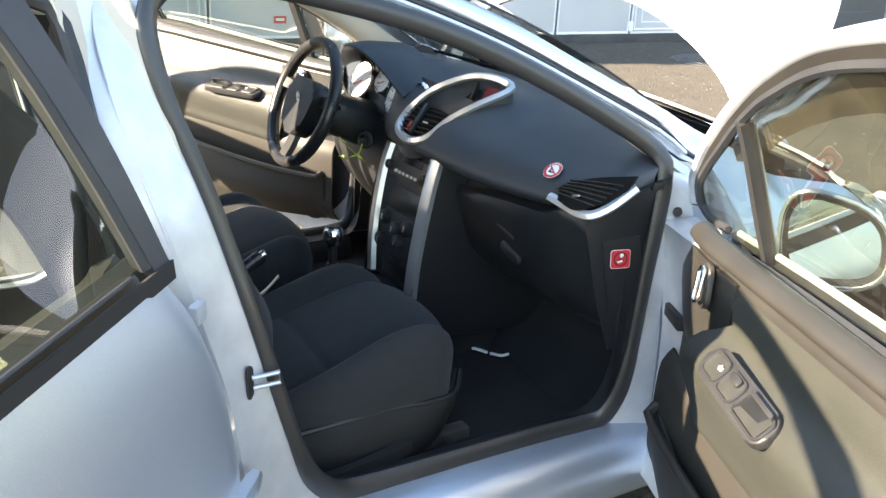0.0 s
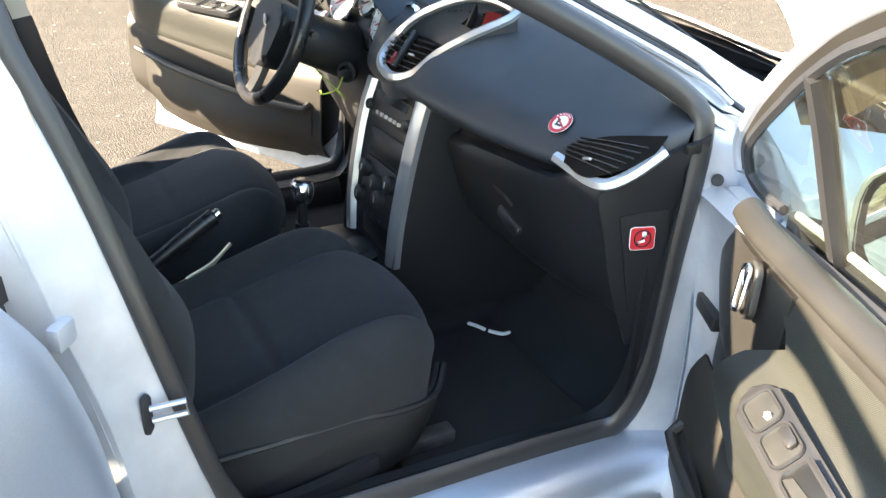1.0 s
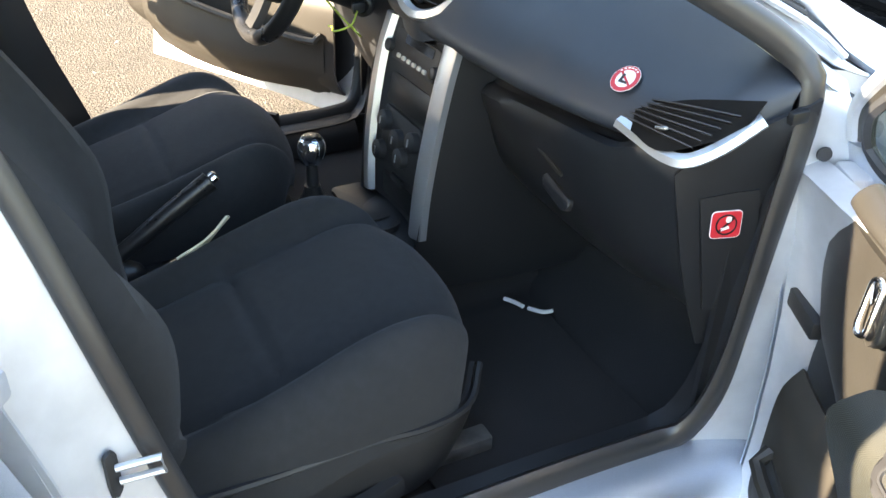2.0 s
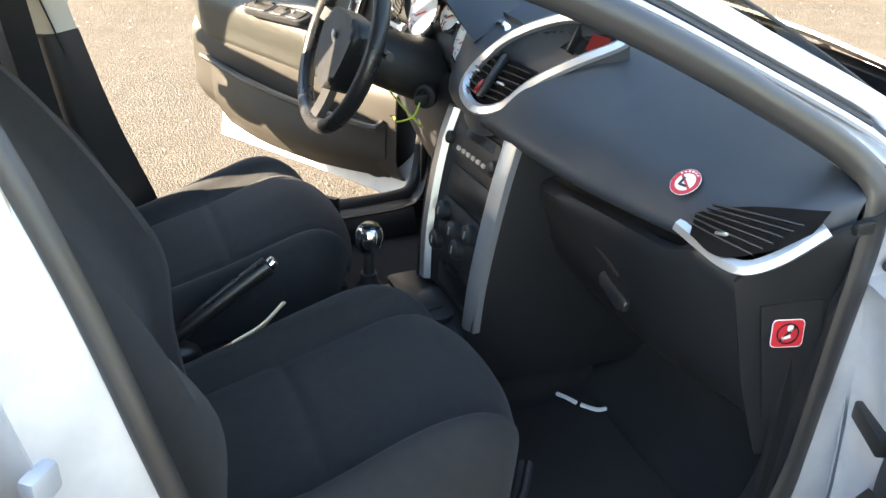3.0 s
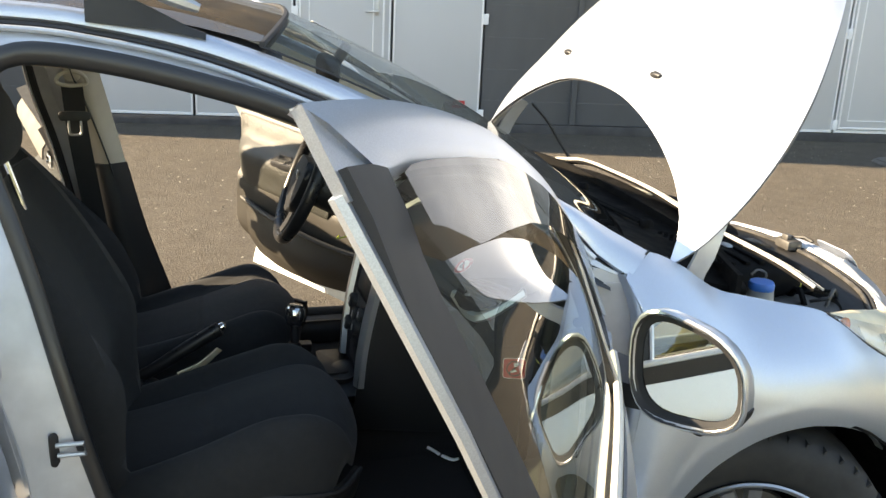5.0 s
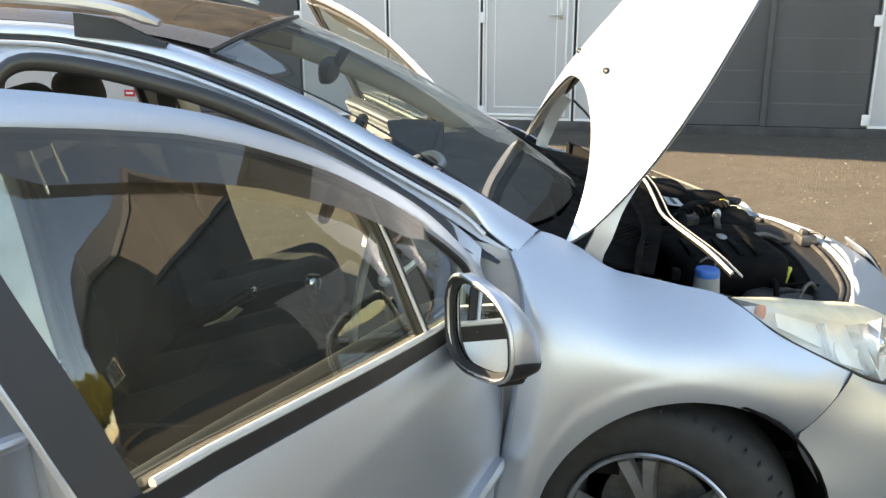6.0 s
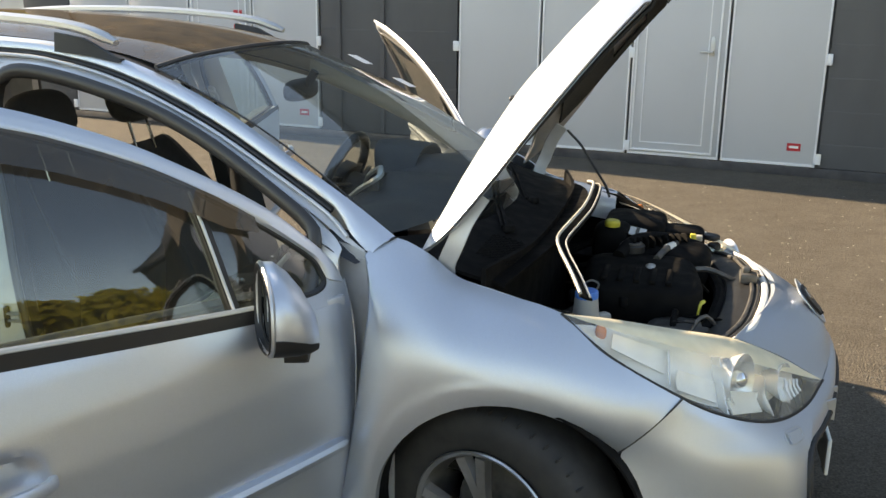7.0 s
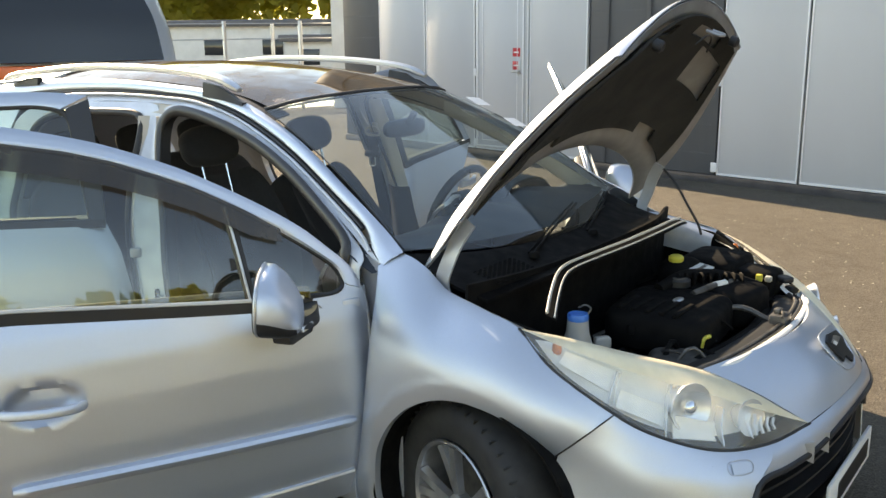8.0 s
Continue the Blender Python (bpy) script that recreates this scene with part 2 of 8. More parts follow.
def patch(rows, nu, nv):
    """A grid of points: each row a curve sampled nu times, then nv rows across."""
    R = [crv(r, nu) for r in rows]
    return np.array([crv([r[i] for r in R], nv) for i in range(nu)]).transpose(1, 0, 2)


def add_grid(bm, G, wrap_u=False, wrap_v=False):
    G = np.asarray(G)
    nv, nu = G.shape[:2]
    V = [[bm.verts.new(G[j, i]) for i in range(nu)] for j in range(nv)]
    for j in range(nv if wrap_v else nv - 1):
        for i in range(nu if wrap_u else nu - 1):
            bm.faces.new((V[j][i], V[j][(i + 1) % nu], V[(j + 1) % nv][(i + 1) % nu], V[(j + 1) % nv][i]))
    return V


def sheet(G, thick, wrap_u=False, inward=None):
    """A bmesh of a grid with thickness; inward: point towards which the back lies."""
    bm = bmesh.new()
    G = np.asarray(G, float)
    if thick == 0:
        add_grid(bm, G, wrap_u)
        return bm
    nv, nu = G.shape[:2]
    du = np.roll(G, -1, 1) - np.roll(G, 1, 1) if wrap_u else np.gradient(G, axis=1)
    dv = np.gradient(G, axis=0)
    N = np.cross(du, dv)
    N /= np.maximum(np.linalg.norm(N, axis=2, keepdims=True), 1e-9)
    if inward is not None:
        c = G.reshape(-1, 3).mean(0)
        if np.dot(N.reshape(-1, 3).mean(0), np.array(inward) - c) < 0:
            N = -N
    B = G + N * thick
    F = add_grid(bm, G, wrap_u)
    K = add_grid(bm, B, wrap_u)
    for i in range(nu if wrap_u else nu - 1):
        k = (i + 1) % nu
        bm.faces.new((F[0][i], K[0][i], K[0][k], F[0][k]))
        bm.faces.new((F[-1][i], F[-1][k], K[-1][k], K[-1][i]))
    if not wrap_u:
        for j in range(nv - 1):
            bm.faces.new((F[j][0], F[j + 1][0], K[j + 1][0], K[j][0]))
            bm.faces.new((F[j][-1], K[j][-1], K[j + 1][-1], F[j + 1][-1]))
    return bm


def box(bm, centre, size, bevel=0.004, m=None, seg=2):
    r = bmesh.ops.create_cube(bm, size=1.0)
    vs = r["verts"]
    for v in vs:
        v.co = Vector((v.co.x * size[0], v.co.y * size[1], v.co.z * size[2]))
    if bevel > 0:
        es = list({e for v in vs for e in v.link_edges})
        g = bmesh.ops.bevel(bm, geom=es, offset=min(bevel, min(size) * 0.45), segments=seg, affect="EDGES", profile=0.5)
        vs = list({v for f in g["faces"] for v in f.verts} | {v for v in vs if v.is_valid})
    mat = Matrix.Translation(centre) @ (m.to_4x4() if m else Matrix())
    for v in vs:
        v.co = mat @ v.co
    return vs


def boxes(*specs):
    bm = bmesh.new()
    for s in specs:
        box(bm, *s)
    return bm


def sweep(bm, path, profile, closed=False, up=(0, 0, 1), cap=True, scale=None):
    """A profile of (side, up) offsets carried along a path."""
    P = np.asarray(path, float)
    n = len(P)
    rings = []
    up = np.array(up, float)
    for i in range(n):
        if closed:
            t = P[(i + 1) % n] - P[i - 1]
        else:
            t = P[min(i + 1, n - 1)] - P[max(i - 1, 0)]
        t /= max(np.linalg.norm(t), 1e-9)
        s = np.cross(t, up)
        s /= max(np.linalg.norm(s), 1e-9)
        w = np.cross(s, t)
        k = scale[i] if scale is not None else 1.0
        rings.append([P[i] + (s * a + w * b) * k for a, b in profile])
    V = add_grid(bm, np.array(rings), wrap_u=True, wrap_v=closed)
    if cap and not closed:
        bm.faces.new(V[0][::-1])
        bm.faces.new(V[-1])
    return V


def circle(r, seg=8, squash=1.0):
    return [(r * math.cos(2 * math.pi * k / seg), r * squash * math.sin(2 * math.pi * k / seg)) for k in range(seg)]


def tube(path, r, seg=8, closed=False, up=(0, 0, 1), scale=None):
    bm = bmesh.new()
    sweep(bm, path, circle(r, seg), closed, up, scale=scale)
    return bm


def lathe(profile, seg=32, m=None, bm=None, caps=True):
    """profile: (radius, height) pairs, turned round z, then moved by m."""
    bm = bm or bmesh.new()
    m = m or Matrix()
    rings = [[bm.verts.new(m @ Vector((r * math.cos(2 * math.pi * k / seg), r * math.sin(2 * math.pi * k / seg), h))) for k in range(seg)] for r, h in profile]
    for a, b in zip(rings, rings[1:]):
        for k in range(seg):
            bm.faces.new((a[k], a[(k + 1) % seg], b[(k + 1) % seg], b[k]))
    for ring, (r, h) in ((rings[0], profile[0]), (rings[-1], profile[-1])):
        if caps and r > 1e-5:
            bm.faces.new(ring)
    bmesh.ops.remove_doubles(bm, verts=[v for ring in rings for v in ring], dist=1e-6)
    return bm


def slab(outline, depth, m=None, bevel=0.0, bm=None, seg=2):
    """A flat piece: outline of (x, y), from z=0 to depth, moved by m."""
    bm = bm or bmesh.new()
    m = m or Matrix()
    a = [bm.verts.new((x, y, 0)) for x, y in outline]
    b = [bm.verts.new((x, y, depth)) for x, y in outline]
    n = len(a)
    bm.faces.new(a[::-1])
    top = bm.faces.new(b)
    for k in range(n):
        bm.faces.new((a[k], a[(k + 1) % n], b[(k + 1) % n], b[k]))
    vs = a + b
    if bevel:
        g = bmesh.ops.bevel(bm, geom=list(top.edges), offset=bevel, segments=seg, affect="EDGES", profile=0.5)
        vs = list({v for f in g["faces"] for v in f.verts} | {v for v in vs if v.is_valid})
    for v in vs:
        v.co = m @ v.co
    return bm


def rounded(w, h, r, seg=5):
    out = []
    for cx, cy, a in ((w / 2 - r, h / 2 - r, 0), (-w / 2 + r, h / 2 - r, 90), (-w / 2 + r, -h / 2 + r, 180), (w / 2 - r, -h / 2 + r, 270)):
        for k in range(seg + 1):
            t = radians(a + 90 * k / seg)
            out.append((cx + r * math.cos(t), cy + r * math.sin(t)))
    return out


def axes(origin, x, z):
    """A frame at origin with its z along z and its x near x."""
    z = Vector(z).normalized()
    x = Vector(x)
    x = (x - z * x.dot(z)).normalized()
    y = z.cross(x)
    m = Matrix((x, y, z)).transposed().to_4x4()
    m.translation = origin
    return m


def blob(centre, size, power=2.6, nu=24, nv=14, m=None, bm=None, dent=None):
    """A rounded cushion-like body; power above 2 squares it."""
    bm = bm or bmesh.new()
    e = 2.0 / power
    f = lambda c: math.copysign(abs(c) ** e, c)
    rot = m.to_3x3() if m else Matrix.Identity(3)
    rows = []
    for j in range(1, nv):
        a = -math.pi / 2 + math.pi * j / nv
        row = []
        for i in range(nu):
            b = 2 * math.pi * i / nu
            p = Vector((f(math.cos(a)) * f(math.cos(b)) * size[0] / 2, f(math.cos(a)) * f(math.sin(b)) * size[1] / 2, f(math.sin(a)) * size[2] / 2))
            if dent:
                p = dent(p)
            row.append(bm.verts.new(rot @ p + Vector(centre)))
        rows.append(row)
    for a, b in zip(rows, rows[1:]):
        for k in range(nu):
            bm.faces.new((a[k], a[(k + 1) % nu], b[(k + 1) % nu], b[k]))
    bm.faces.new(rows[0][::-1])
    bm.faces.new(rows[-1])
    return bm


def mirror_y(G):
    G = np.array(G, float)
    G[..., 1] *= -1
    return G

# ---- the yard ----
ASPHALT = material("dusty_asphalt", (0.16, 0.145, 0.125), 0.95, spec=0.25)
first = colour_var(ASPHALT, 0.7, (0.182, 0.158, 0.130), (0.226, 0.198, 0.163), 6.0)
first = second_var(ASPHALT, first, 110.0, 0.95)
first = second_var(ASPHALT, first, 38.0, 0.5)
second_var(ASPHALT, first, 6.0, 0.3)
grain(ASPHALT, 95.0, 1.0, 0.022, 6.0)
LEAF_WHITE = material("white_door_steel", (0.62, 0.635, 0.66), 0.45)
colour_var(LEAF_WHITE, 1.4, (0.475, 0.487, 0.512), (0.505, 0.518, 0.542), 4.0, stretch=(1, 1, 0.4))
grain(LEAF_WHITE, 220.0, 0.06)
FRAME_WHITE = material("white_door_edge", (0.74, 0.75, 0.77), 0.4)
CLADDING = material("anthracite_steel_cladding", (0.085, 0.09, 0.10), 0.5)
colour_var(CLADDING, 2.0, (0.075, 0.08, 0.09), (0.10, 0.105, 0.115), 4.0, stretch=(1, 1, 0.3))
PLINTH = material("dark_concrete_plinth", (0.05, 0.05, 0.055), 0.85)
colour_var(PLINTH, 6.0, (0.035, 0.035, 0.04), (0.07, 0.07, 0.072))
GALV = material("galvanised_steel", (0.5, 0.51, 0.52), 0.4, 0.7)
WALL_WHITE = material("white_render", (0.72, 0.71, 0.68), 0.8)
colour_var(WALL_WHITE, 3.0, (0.66, 0.65, 0.62), (0.76, 0.75, 0.72))
ROOF_DARK = material("grey_roof_felt", (0.13, 0.13, 0.135), 0.8)
WARE = material("brown_grey_sheet_cladding", (0.085, 0.080, 0.070), 0.7)
colour_var(WARE, 1.0, (0.085, 0.078, 0.07), (0.125, 0.112, 0.10), stretch=(1, 1, 0.2))
PANE = material("dark_window_pane", (0.03, 0.035, 0.04), 0.08)
BARK = material("bark", (0.10, 0.08, 0.06), 0.9)
FOLIAGE = material("sunlit_leaves", (0.15, 0.165, 0.042), 0.7)
colour_var(FOLIAGE, 1.2, (0.13, 0.15, 0.02), (0.34, 0.30, 0.05))
ft = FOLIAGE.node_tree
glow = ft.nodes.new("ShaderNodeBsdfTranslucent")
glow.inputs["Color"].default_value = (0.62, 0.58, 0.10, 1)
leafmix = ft.nodes.new("ShaderNodeMixShader")
leafmix.inputs["Fac"].default_value = 0.6
ft.links.new(ft.nodes["Principled BSDF"].outputs[0], leafmix.inputs[1])
ft.links.new(glow.outputs[0], leafmix.inputs[2])
ft.links.new(leafmix.outputs[0], ft.nodes["Material Output"].inputs["Surface"])

# ground: finer near the car, reaching the horizon
bm = bmesh.new()
rings = [[bm.verts.new((r * math.cos(2 * math.pi * k / 48), r * math.sin(2 * math.pi * k / 48), 0)) for k in range(48)] for r in (2, 6, 14, 30, 80, 250, 900)]
bm.faces.new(rings[0])
for a, b in zip(rings, rings[1:]):
    for k in range(48):
        bm.faces.new((a[k], b[k], b[(k + 1) % 48], a[(k + 1) % 48]))
tagged(link_mesh("ground", bm, ASPHALT), "dusty grey-brown sunlit asphalt yard, worn and gritty", "ground", kind="structure")

# loose grit and small leaves lying on the yard
rng = random.Random(4)
bm = bmesh.new()
for k in range(900):
    x, y = rng.uniform(-5, 5), rng.uniform(1.0, 5.6)
    r = rng.uniform(0.003, 0.011)
    a = rng.uniform(0, 6.28)
    vs = [bm.verts.new((x + r * math.cos(a + t), y + r * math.sin(a + t) * 0.7, 0.001 + (0.006 if i == 3 else 0.0))) for i, t in enumerate((0, 2.1, 4.2, 1.0))]
    for f in ((0, 1, 3), (1, 2, 3), (2, 0, 3)):
        bm.faces.new([vs[i] for i in f])
GRIT = material("pale_grit", (0.34, 0.31, 0.26), 0.9)
tagged(link_mesh("grit", bm, GRIT), "pale grit scattered over the asphalt yard", "grit", kind="stuff")
bm = lathe([(0.0, 0.012), (0.31, 0.012), (0.325, 0.004), (0.325, 0.0)], 40, pose(5.0, 4.55, 0))
for k in range(5):
    box(bm, (5.0 + 0.1 * (k - 2), 4.55, 0.014), (0.03, 0.4, 0.006), 0.001)
tagged(link_mesh("manhole_cover", bm, BAY_GREY), "round grey cast-iron manhole cover in the asphalt", "manhole cover")

# garage row, built along its front: u along the wall, 0 over the car's front axle
WALL = axes((0, 6.45, 0), (0.989, -0.148, 0), (0, 0, 1))
garage = thing("garage_building", "long anthracite steel garage row with pale grey double-leaf doors", "building")


def wall_box(bm, u0, u1, z0, z1, d0, d1, bevel=0.004):
    """A box on the wall: u and z ranges, d outwards from the front face."""
    box(bm, WALL @ Vector(((u0 + u1) / 2, -(d0 + d1) / 2, (z0 + z1) / 2)), (u1 - u0, d1 - d0, z1 - z0), bevel, WALL.to_3x3())
    return bm


bm = bmesh.new()
wall_box(bm, -8.3, 14.0, -0.02, 6.0, -9.0, -0.06, 0.0)
part("wall_core", bm, CLADDING, garage)
part("plinth", wall_box(bmesh.new(), -8.31, 14.01, -0.03, 0.085, -0.05, 0.015), PLINTH, garage)
part("roof_edge", wall_box(bmesh.new(), -8.36, 14.06, 5.95, 6.1, -9.1, 0.03), CLADDING, garage)
for u0, u1 in ((-8.3, -7.52), (-3.84, -3.07), (-3.05, -2.19), (1.44, 2.34), (2.36, 3.26), (6.9, 7.8), (7.82, 8.7)):
    bm = wall_box(bmesh.new(), u0, u1, 0.09, 5.94, -0.05, -0.012, 0.003)
    k = 0.30
    while k < 5.9:
        wall_box(bm, u0 + 0.01, u1 - 0.01, k, k + 0.012, -0.012, -0.009, 0.0)
        k += 0.30
    part("cladding_panel", bm, CLADDING, garage)
for u in (-3.60, -3.06, 2.35, 7.81):
    part("cladding_rib", wall_box(bmesh.new(), u - 0.025, u + 0.025, 0.09, 5.94, -0.03, 0.012), CLADDING, garage)


def door_leaf(u0, u1, hinge=0):
    bm = wall_box(bmesh.new(), u0 + 0.012, u1 - 0.012, 0.09, 2.6, -0.045, 0.0, 0.003)
    leaf = part("garage_door_leaf", bm, LEAF_WHITE, garage)
    for a, b, c, d in ((u0 + 0.012, u0 + 0.030, 0.09, 2.6), (u1 - 0.030, u1 - 0.012, 0.09, 2.6), (u0 + 0.028, u1 - 0.028, 0.09, 0.115), (u0 + 0.028, u1 - 0.028, 2.575, 2.6)):
        part("door_edge", wall_box(bmesh.new(), a, b, c, d, 0.0, 0.006, 0.002), FRAME_WHITE, leaf)
    if hinge:
        for z in (0.17, 1.07, 2.3):
            part("hinge", wall_box(bmesh.new(), u1 - 0.02, u1 + 0.035, z - 0.05, z + 0.05, 0.006, 0.022, 0.003) if hinge > 0 else wall_box(bmesh.new(), u0 - 0.05, u0 + 0.02, z - 0.05, z + 0.05, 0.006, 0.022, 0.003), FRAME_WHITE, leaf)
    return leaf


def pass_door(u0, u1, handle_u):
    leaf = part("pass_door", wall_box(bmesh.new(), u0 + 0.04, u1 - 0.07, 0.13, 2.15, 0.0, 0.012, 0.003), LEAF_WHITE, garage)
    a, b = u0 + 0.04, u1 - 0.07
    for e, f, c, d in ((a, a + 0.02, 0.13, 2.15), (b - 0.02, b, 0.13, 2.15), (a + 0.02, b - 0.02, 0.13, 0.15), (a + 0.02, b - 0.02, 2.13, 2.15)):
        part("door_edge", wall_box(bmesh.new(), e, f, c, d, 0.012, 0.024, 0.004), FRAME_WHITE, leaf)
    a, b = a + 0.09, b - 0.1
    for e, f, c, d in ((a, a + 0.012, 0.21, 2.06), (b - 0.012, b, 0.21, 2.06), (a + 0.012, b - 0.012, 0.21, 0.222), (a + 0.012, b - 0.012, 2.048, 2.06)):
        part("door_moulding", wall_box(bmesh.new(), e, f, c, d, 0.012, 0.018, 0.003), FRAME_WHITE, leaf)
    bm = wall_box(bmesh.new(), handle_u - 0.02, handle_u + 0.02, 1.06, 1.24, 0.012, 0.02, 0.006)
    wall_box(bm, handle_u - 0.11, handle_u + 0.01, 1.09, 1.11, 0.045, 0.06, 0.006)
    wall_box(bm, handle_u - 0.012, handle_u + 0.012, 1.088, 1.112, 0.02, 0.05, 0.004)
    part("door_handle", bm, GALV, leaf, "steel lever handle")
    return leaf


for edges in ((-7.5, -6.55, -5.63, -4.74, -3.86), (-2.17, -1.27, -0.34, 0.56, 1.43), (3.28, 4.15, 5.06, 5.96, 6.86), (8.72, 9.6, 10.5, 11.4, 12.3)):
    leaves = []
    for k in range(4):
        leaves.append(door_leaf(edges[k], edges[k + 1], (-1, 0, 0, 1)[k] or (1 if k == 1 else 0)))
    pass_door(edges[2], edges[3], edges[3] - 0.14)
    bm = wall_box(bmesh.new(), edges[4] - 0.27, edges[4] - 0.15, 0.23, 0.30, 0.001, 0.004, 0.0)
    badge = part("maker_plate", bm, RED, leaves[3], "small red maker's plate with an unreadable white bar")
    part("plate_bar", wall_box(bmesh.new(), edges[4] - 0.25, edges[4] - 0.17, 0.255, 0.277, 0.0045, 0.006, 0.0), WHITE, leaves[3])
for z in (1.30, 1.14):
    part("warning_sign", wall_box(bmesh.new(), -4.99, -4.87, z - 0.02, z + 0.085, 0.013, 0.017, 0.002), RED, garage, "small red and white warning sign")
    part("sign_bar", wall_box(bmesh.new(), -4.97, -4.89, z + 0.022, z + 0.04, 0.0175, 0.019, 0.0), WHITE, garage)

# neighbours beyond the row's end
shed = thing("white_house", "white rendered low house with a dark eave beside the garages", "building")
part("house_wall", boxes(((-11.6, 13.6, 1.4), (2.4, 3.0, 2.8), 0.01, Matrix.Rotation(0.3, 3, "Z"))), WALL_WHITE, shed)
part("house_roof", boxes(((-11.6, 13.6, 2.88), (3.2, 3.9, 0.18), 0.02, Matrix.Rotation(0.3, 3, "Z"))), ROOF_DARK, shed)


def cabin(x, y, w, h, turn, name, label):
    c = thing(name, label, "cabin", "white cabins behind the yard", at=(x, y, 0))
    c.rotation_euler = (0, 0, radians(turn))
    part("cabin_wall", boxes(((0, 0, h / 2), (w, 2.4, h), 0.03)), WALL_WHITE, c)
    part("cabin_roof", boxes(((0, 0, h + 0.09), (w + 0.3, 2.8, 0.22), 0.03)), ROOF_DARK, c)
    for k in (-0.28, 0.05, 0.3):
        part("cabin_window", boxes(((k * w, -1.205, h * 0.6), (0.7, 0.03, 0.5), 0.004)), PANE, c)
    return c


cabin(-24.5, 19.0, 8.0, 1.75, 30, "white_cabin", "low white cabin with a grey felt roof behind the yard")
cabin(-19.8, 20.6, 3.6, 1.25, 30, "white_cabin", "small low white cabin with a pale roof behind the yard")
for x, y in ((-17.0, 14.6), (-16.4, 15.0)):
    p = thing("fence_post", "pale slim steel post at the yard's edge", "post", "posts at the yard's edge", at=(x, y, 0))
    part("post", lathe([(0.05, 0), (0.05, 1.75), (0.0, 1.77)], 10), GALV, p)

# mesh fence behind the car's tail, seen through its windows
fence = thing("wire_fence", "galvanised wire-mesh fence along the yard", "fence")
for k in range(9):
    part("fence_post", boxes(((-16.0 + 0.55 * k, 2.0 + 1.55 * k, 0.9), (0.06, 0.06, 1.8), 0.005)), GALV, fence)
for z in (0.25, 0.65, 1.05, 1.45, 1.75):
    part("fence_wire", tube(poly([(-16.0, 2.0, z), (-11.6, 14.4, z)], 2), 0.012, 6), GALV, fence)

bm = bmesh.new()
foot, way = np.array((-16.0, 2.0, 0.0)), np.array((0.334, 0.9425, 0.0))
for lean in (-1, 1):
    for k in range(-10, 96):
        u = 4.0 + 0.075 * k
        lo, hi = (u, u + 0.75)
        z = lambda v: 0.03 + (v - lo if lean > 0 else hi - v)
        p, q = max(lo, 4.0), min(hi, 11.2)
        if q - p > 0.05:
            tube_path = [tuple(foot + way * p + np.array((0, 0, z(p)))), tuple(foot + way * q + np.array((0, 0, z(q))))]
            sweep(bm, tube_path, circle(0.005, 3), up=tuple(np.cross(way, (0, 0, 1))))
tagged(part("fence_mesh", bm, GALV, fence, "diamond wire mesh"), kind="stuff")

# van parked behind
van = thing("parked_van", "tall silver-grey van with a dark rear window parked behind", "van", at=(-8.65, 3.2, 0))
van.rotation_euler = (0, 0, radians(-24))
TAIL = material("orange_red_lens", (0.75, 0.16, 0.05), 0.25)
VAN_PAINT = material("van_grey_paint", (0.55, 0.56, 0.57), 0.35, 0.3, 0.6)
rows = []
for x, w, z0, z1 in ((-2.2, 0.80, 0.45, 1.9), (-1.9, 0.92, 0.32, 2.15), (0.0, 0.95, 0.3, 2.2), (1.9, 0.95, 0.3, 2.15), (2.15, 0.90, 0.35, 1.35), (2.22, 0.84, 0.42, 1.0)):
    rows.append([(x - (0.28 if z > 1.4 and x > 1.5 else 0), s * w * (0.86 if z > z1 - 0.3 else 1.0), z) for s, z in ((-1, z0), (-1, (z0 + z1) / 2), (-1, z1 - 0.35), (-0.8, z1), (0.8, z1), (1, z1 - 0.35), (1, (z0 + z1) / 2), (1, z0))])
bm = bmesh.new()
V = add_grid(bm, patch(rows, 40, 30))
bm.faces.new(V[0][::-1])
bm.faces.new(V[-1])
part("van_body", bm, VAN_PAINT, van)
part("rear_window", sheet(patch([[(2.20, -0.78, 1.36), (2.24, 0, 1.36), (2.20, 0.78, 1.36)], [(2.06, -0.74, 1.75), (2.12, 0, 1.75), (2.06, 0.74, 1.75)], [(1.86, -0.66, 2.02), (1.92, 0, 2.05), (1.86, 0.66, 2.02)]], 16, 8), 0.02), PANE, van)
for s in (-1, 1):
    part("tail_light", boxes(((2.2, s * 0.52, 1.28), (0.08, 0.60, 0.12), 0.03)), TAIL, van, "orange-red tail light")
    for x in (-1.4, 1.4):
        part("wheel", lathe([(0.0, -0.1), (0.2, -0.1), (0.31, -0.09), (0.33, -0.05), (0.33, 0.05), (0.31, 0.09), (0.0, 0.1)], 24, pose(x, s * 0.86, 0.33, 90)), TYRE, van)

# hall ahead of the car, which the door glass and paint mirror
hall = thing("gabled_hall", "brown-grey sheet-clad gabled hall with white-framed windows", "building", at=(23.5, 13.8, 0))
hall.rotation_euler = (0, 0, radians(-15))
hall.scale = (1, 1, 2.7)
bm = slab([(-6, 0), (6, 0), (6, 4.2), (0, 6.6), (-6, 4.2)], 16, axes((0, 0, 0), (0, 1, 0), (1, 0, 0)))
part("hall_body", bm, WARE, hall)
for s in (-1, 1):
    L = math.hypot(6.4, 2.56)
    part("hall_roof", boxes(((8, s * 3.15, 5.5), (16.6, L, 0.14), 0.02, Matrix.Rotation(-s * math.atan2(2.4, 6), 3, "X"))), ROOF_DARK, hall)
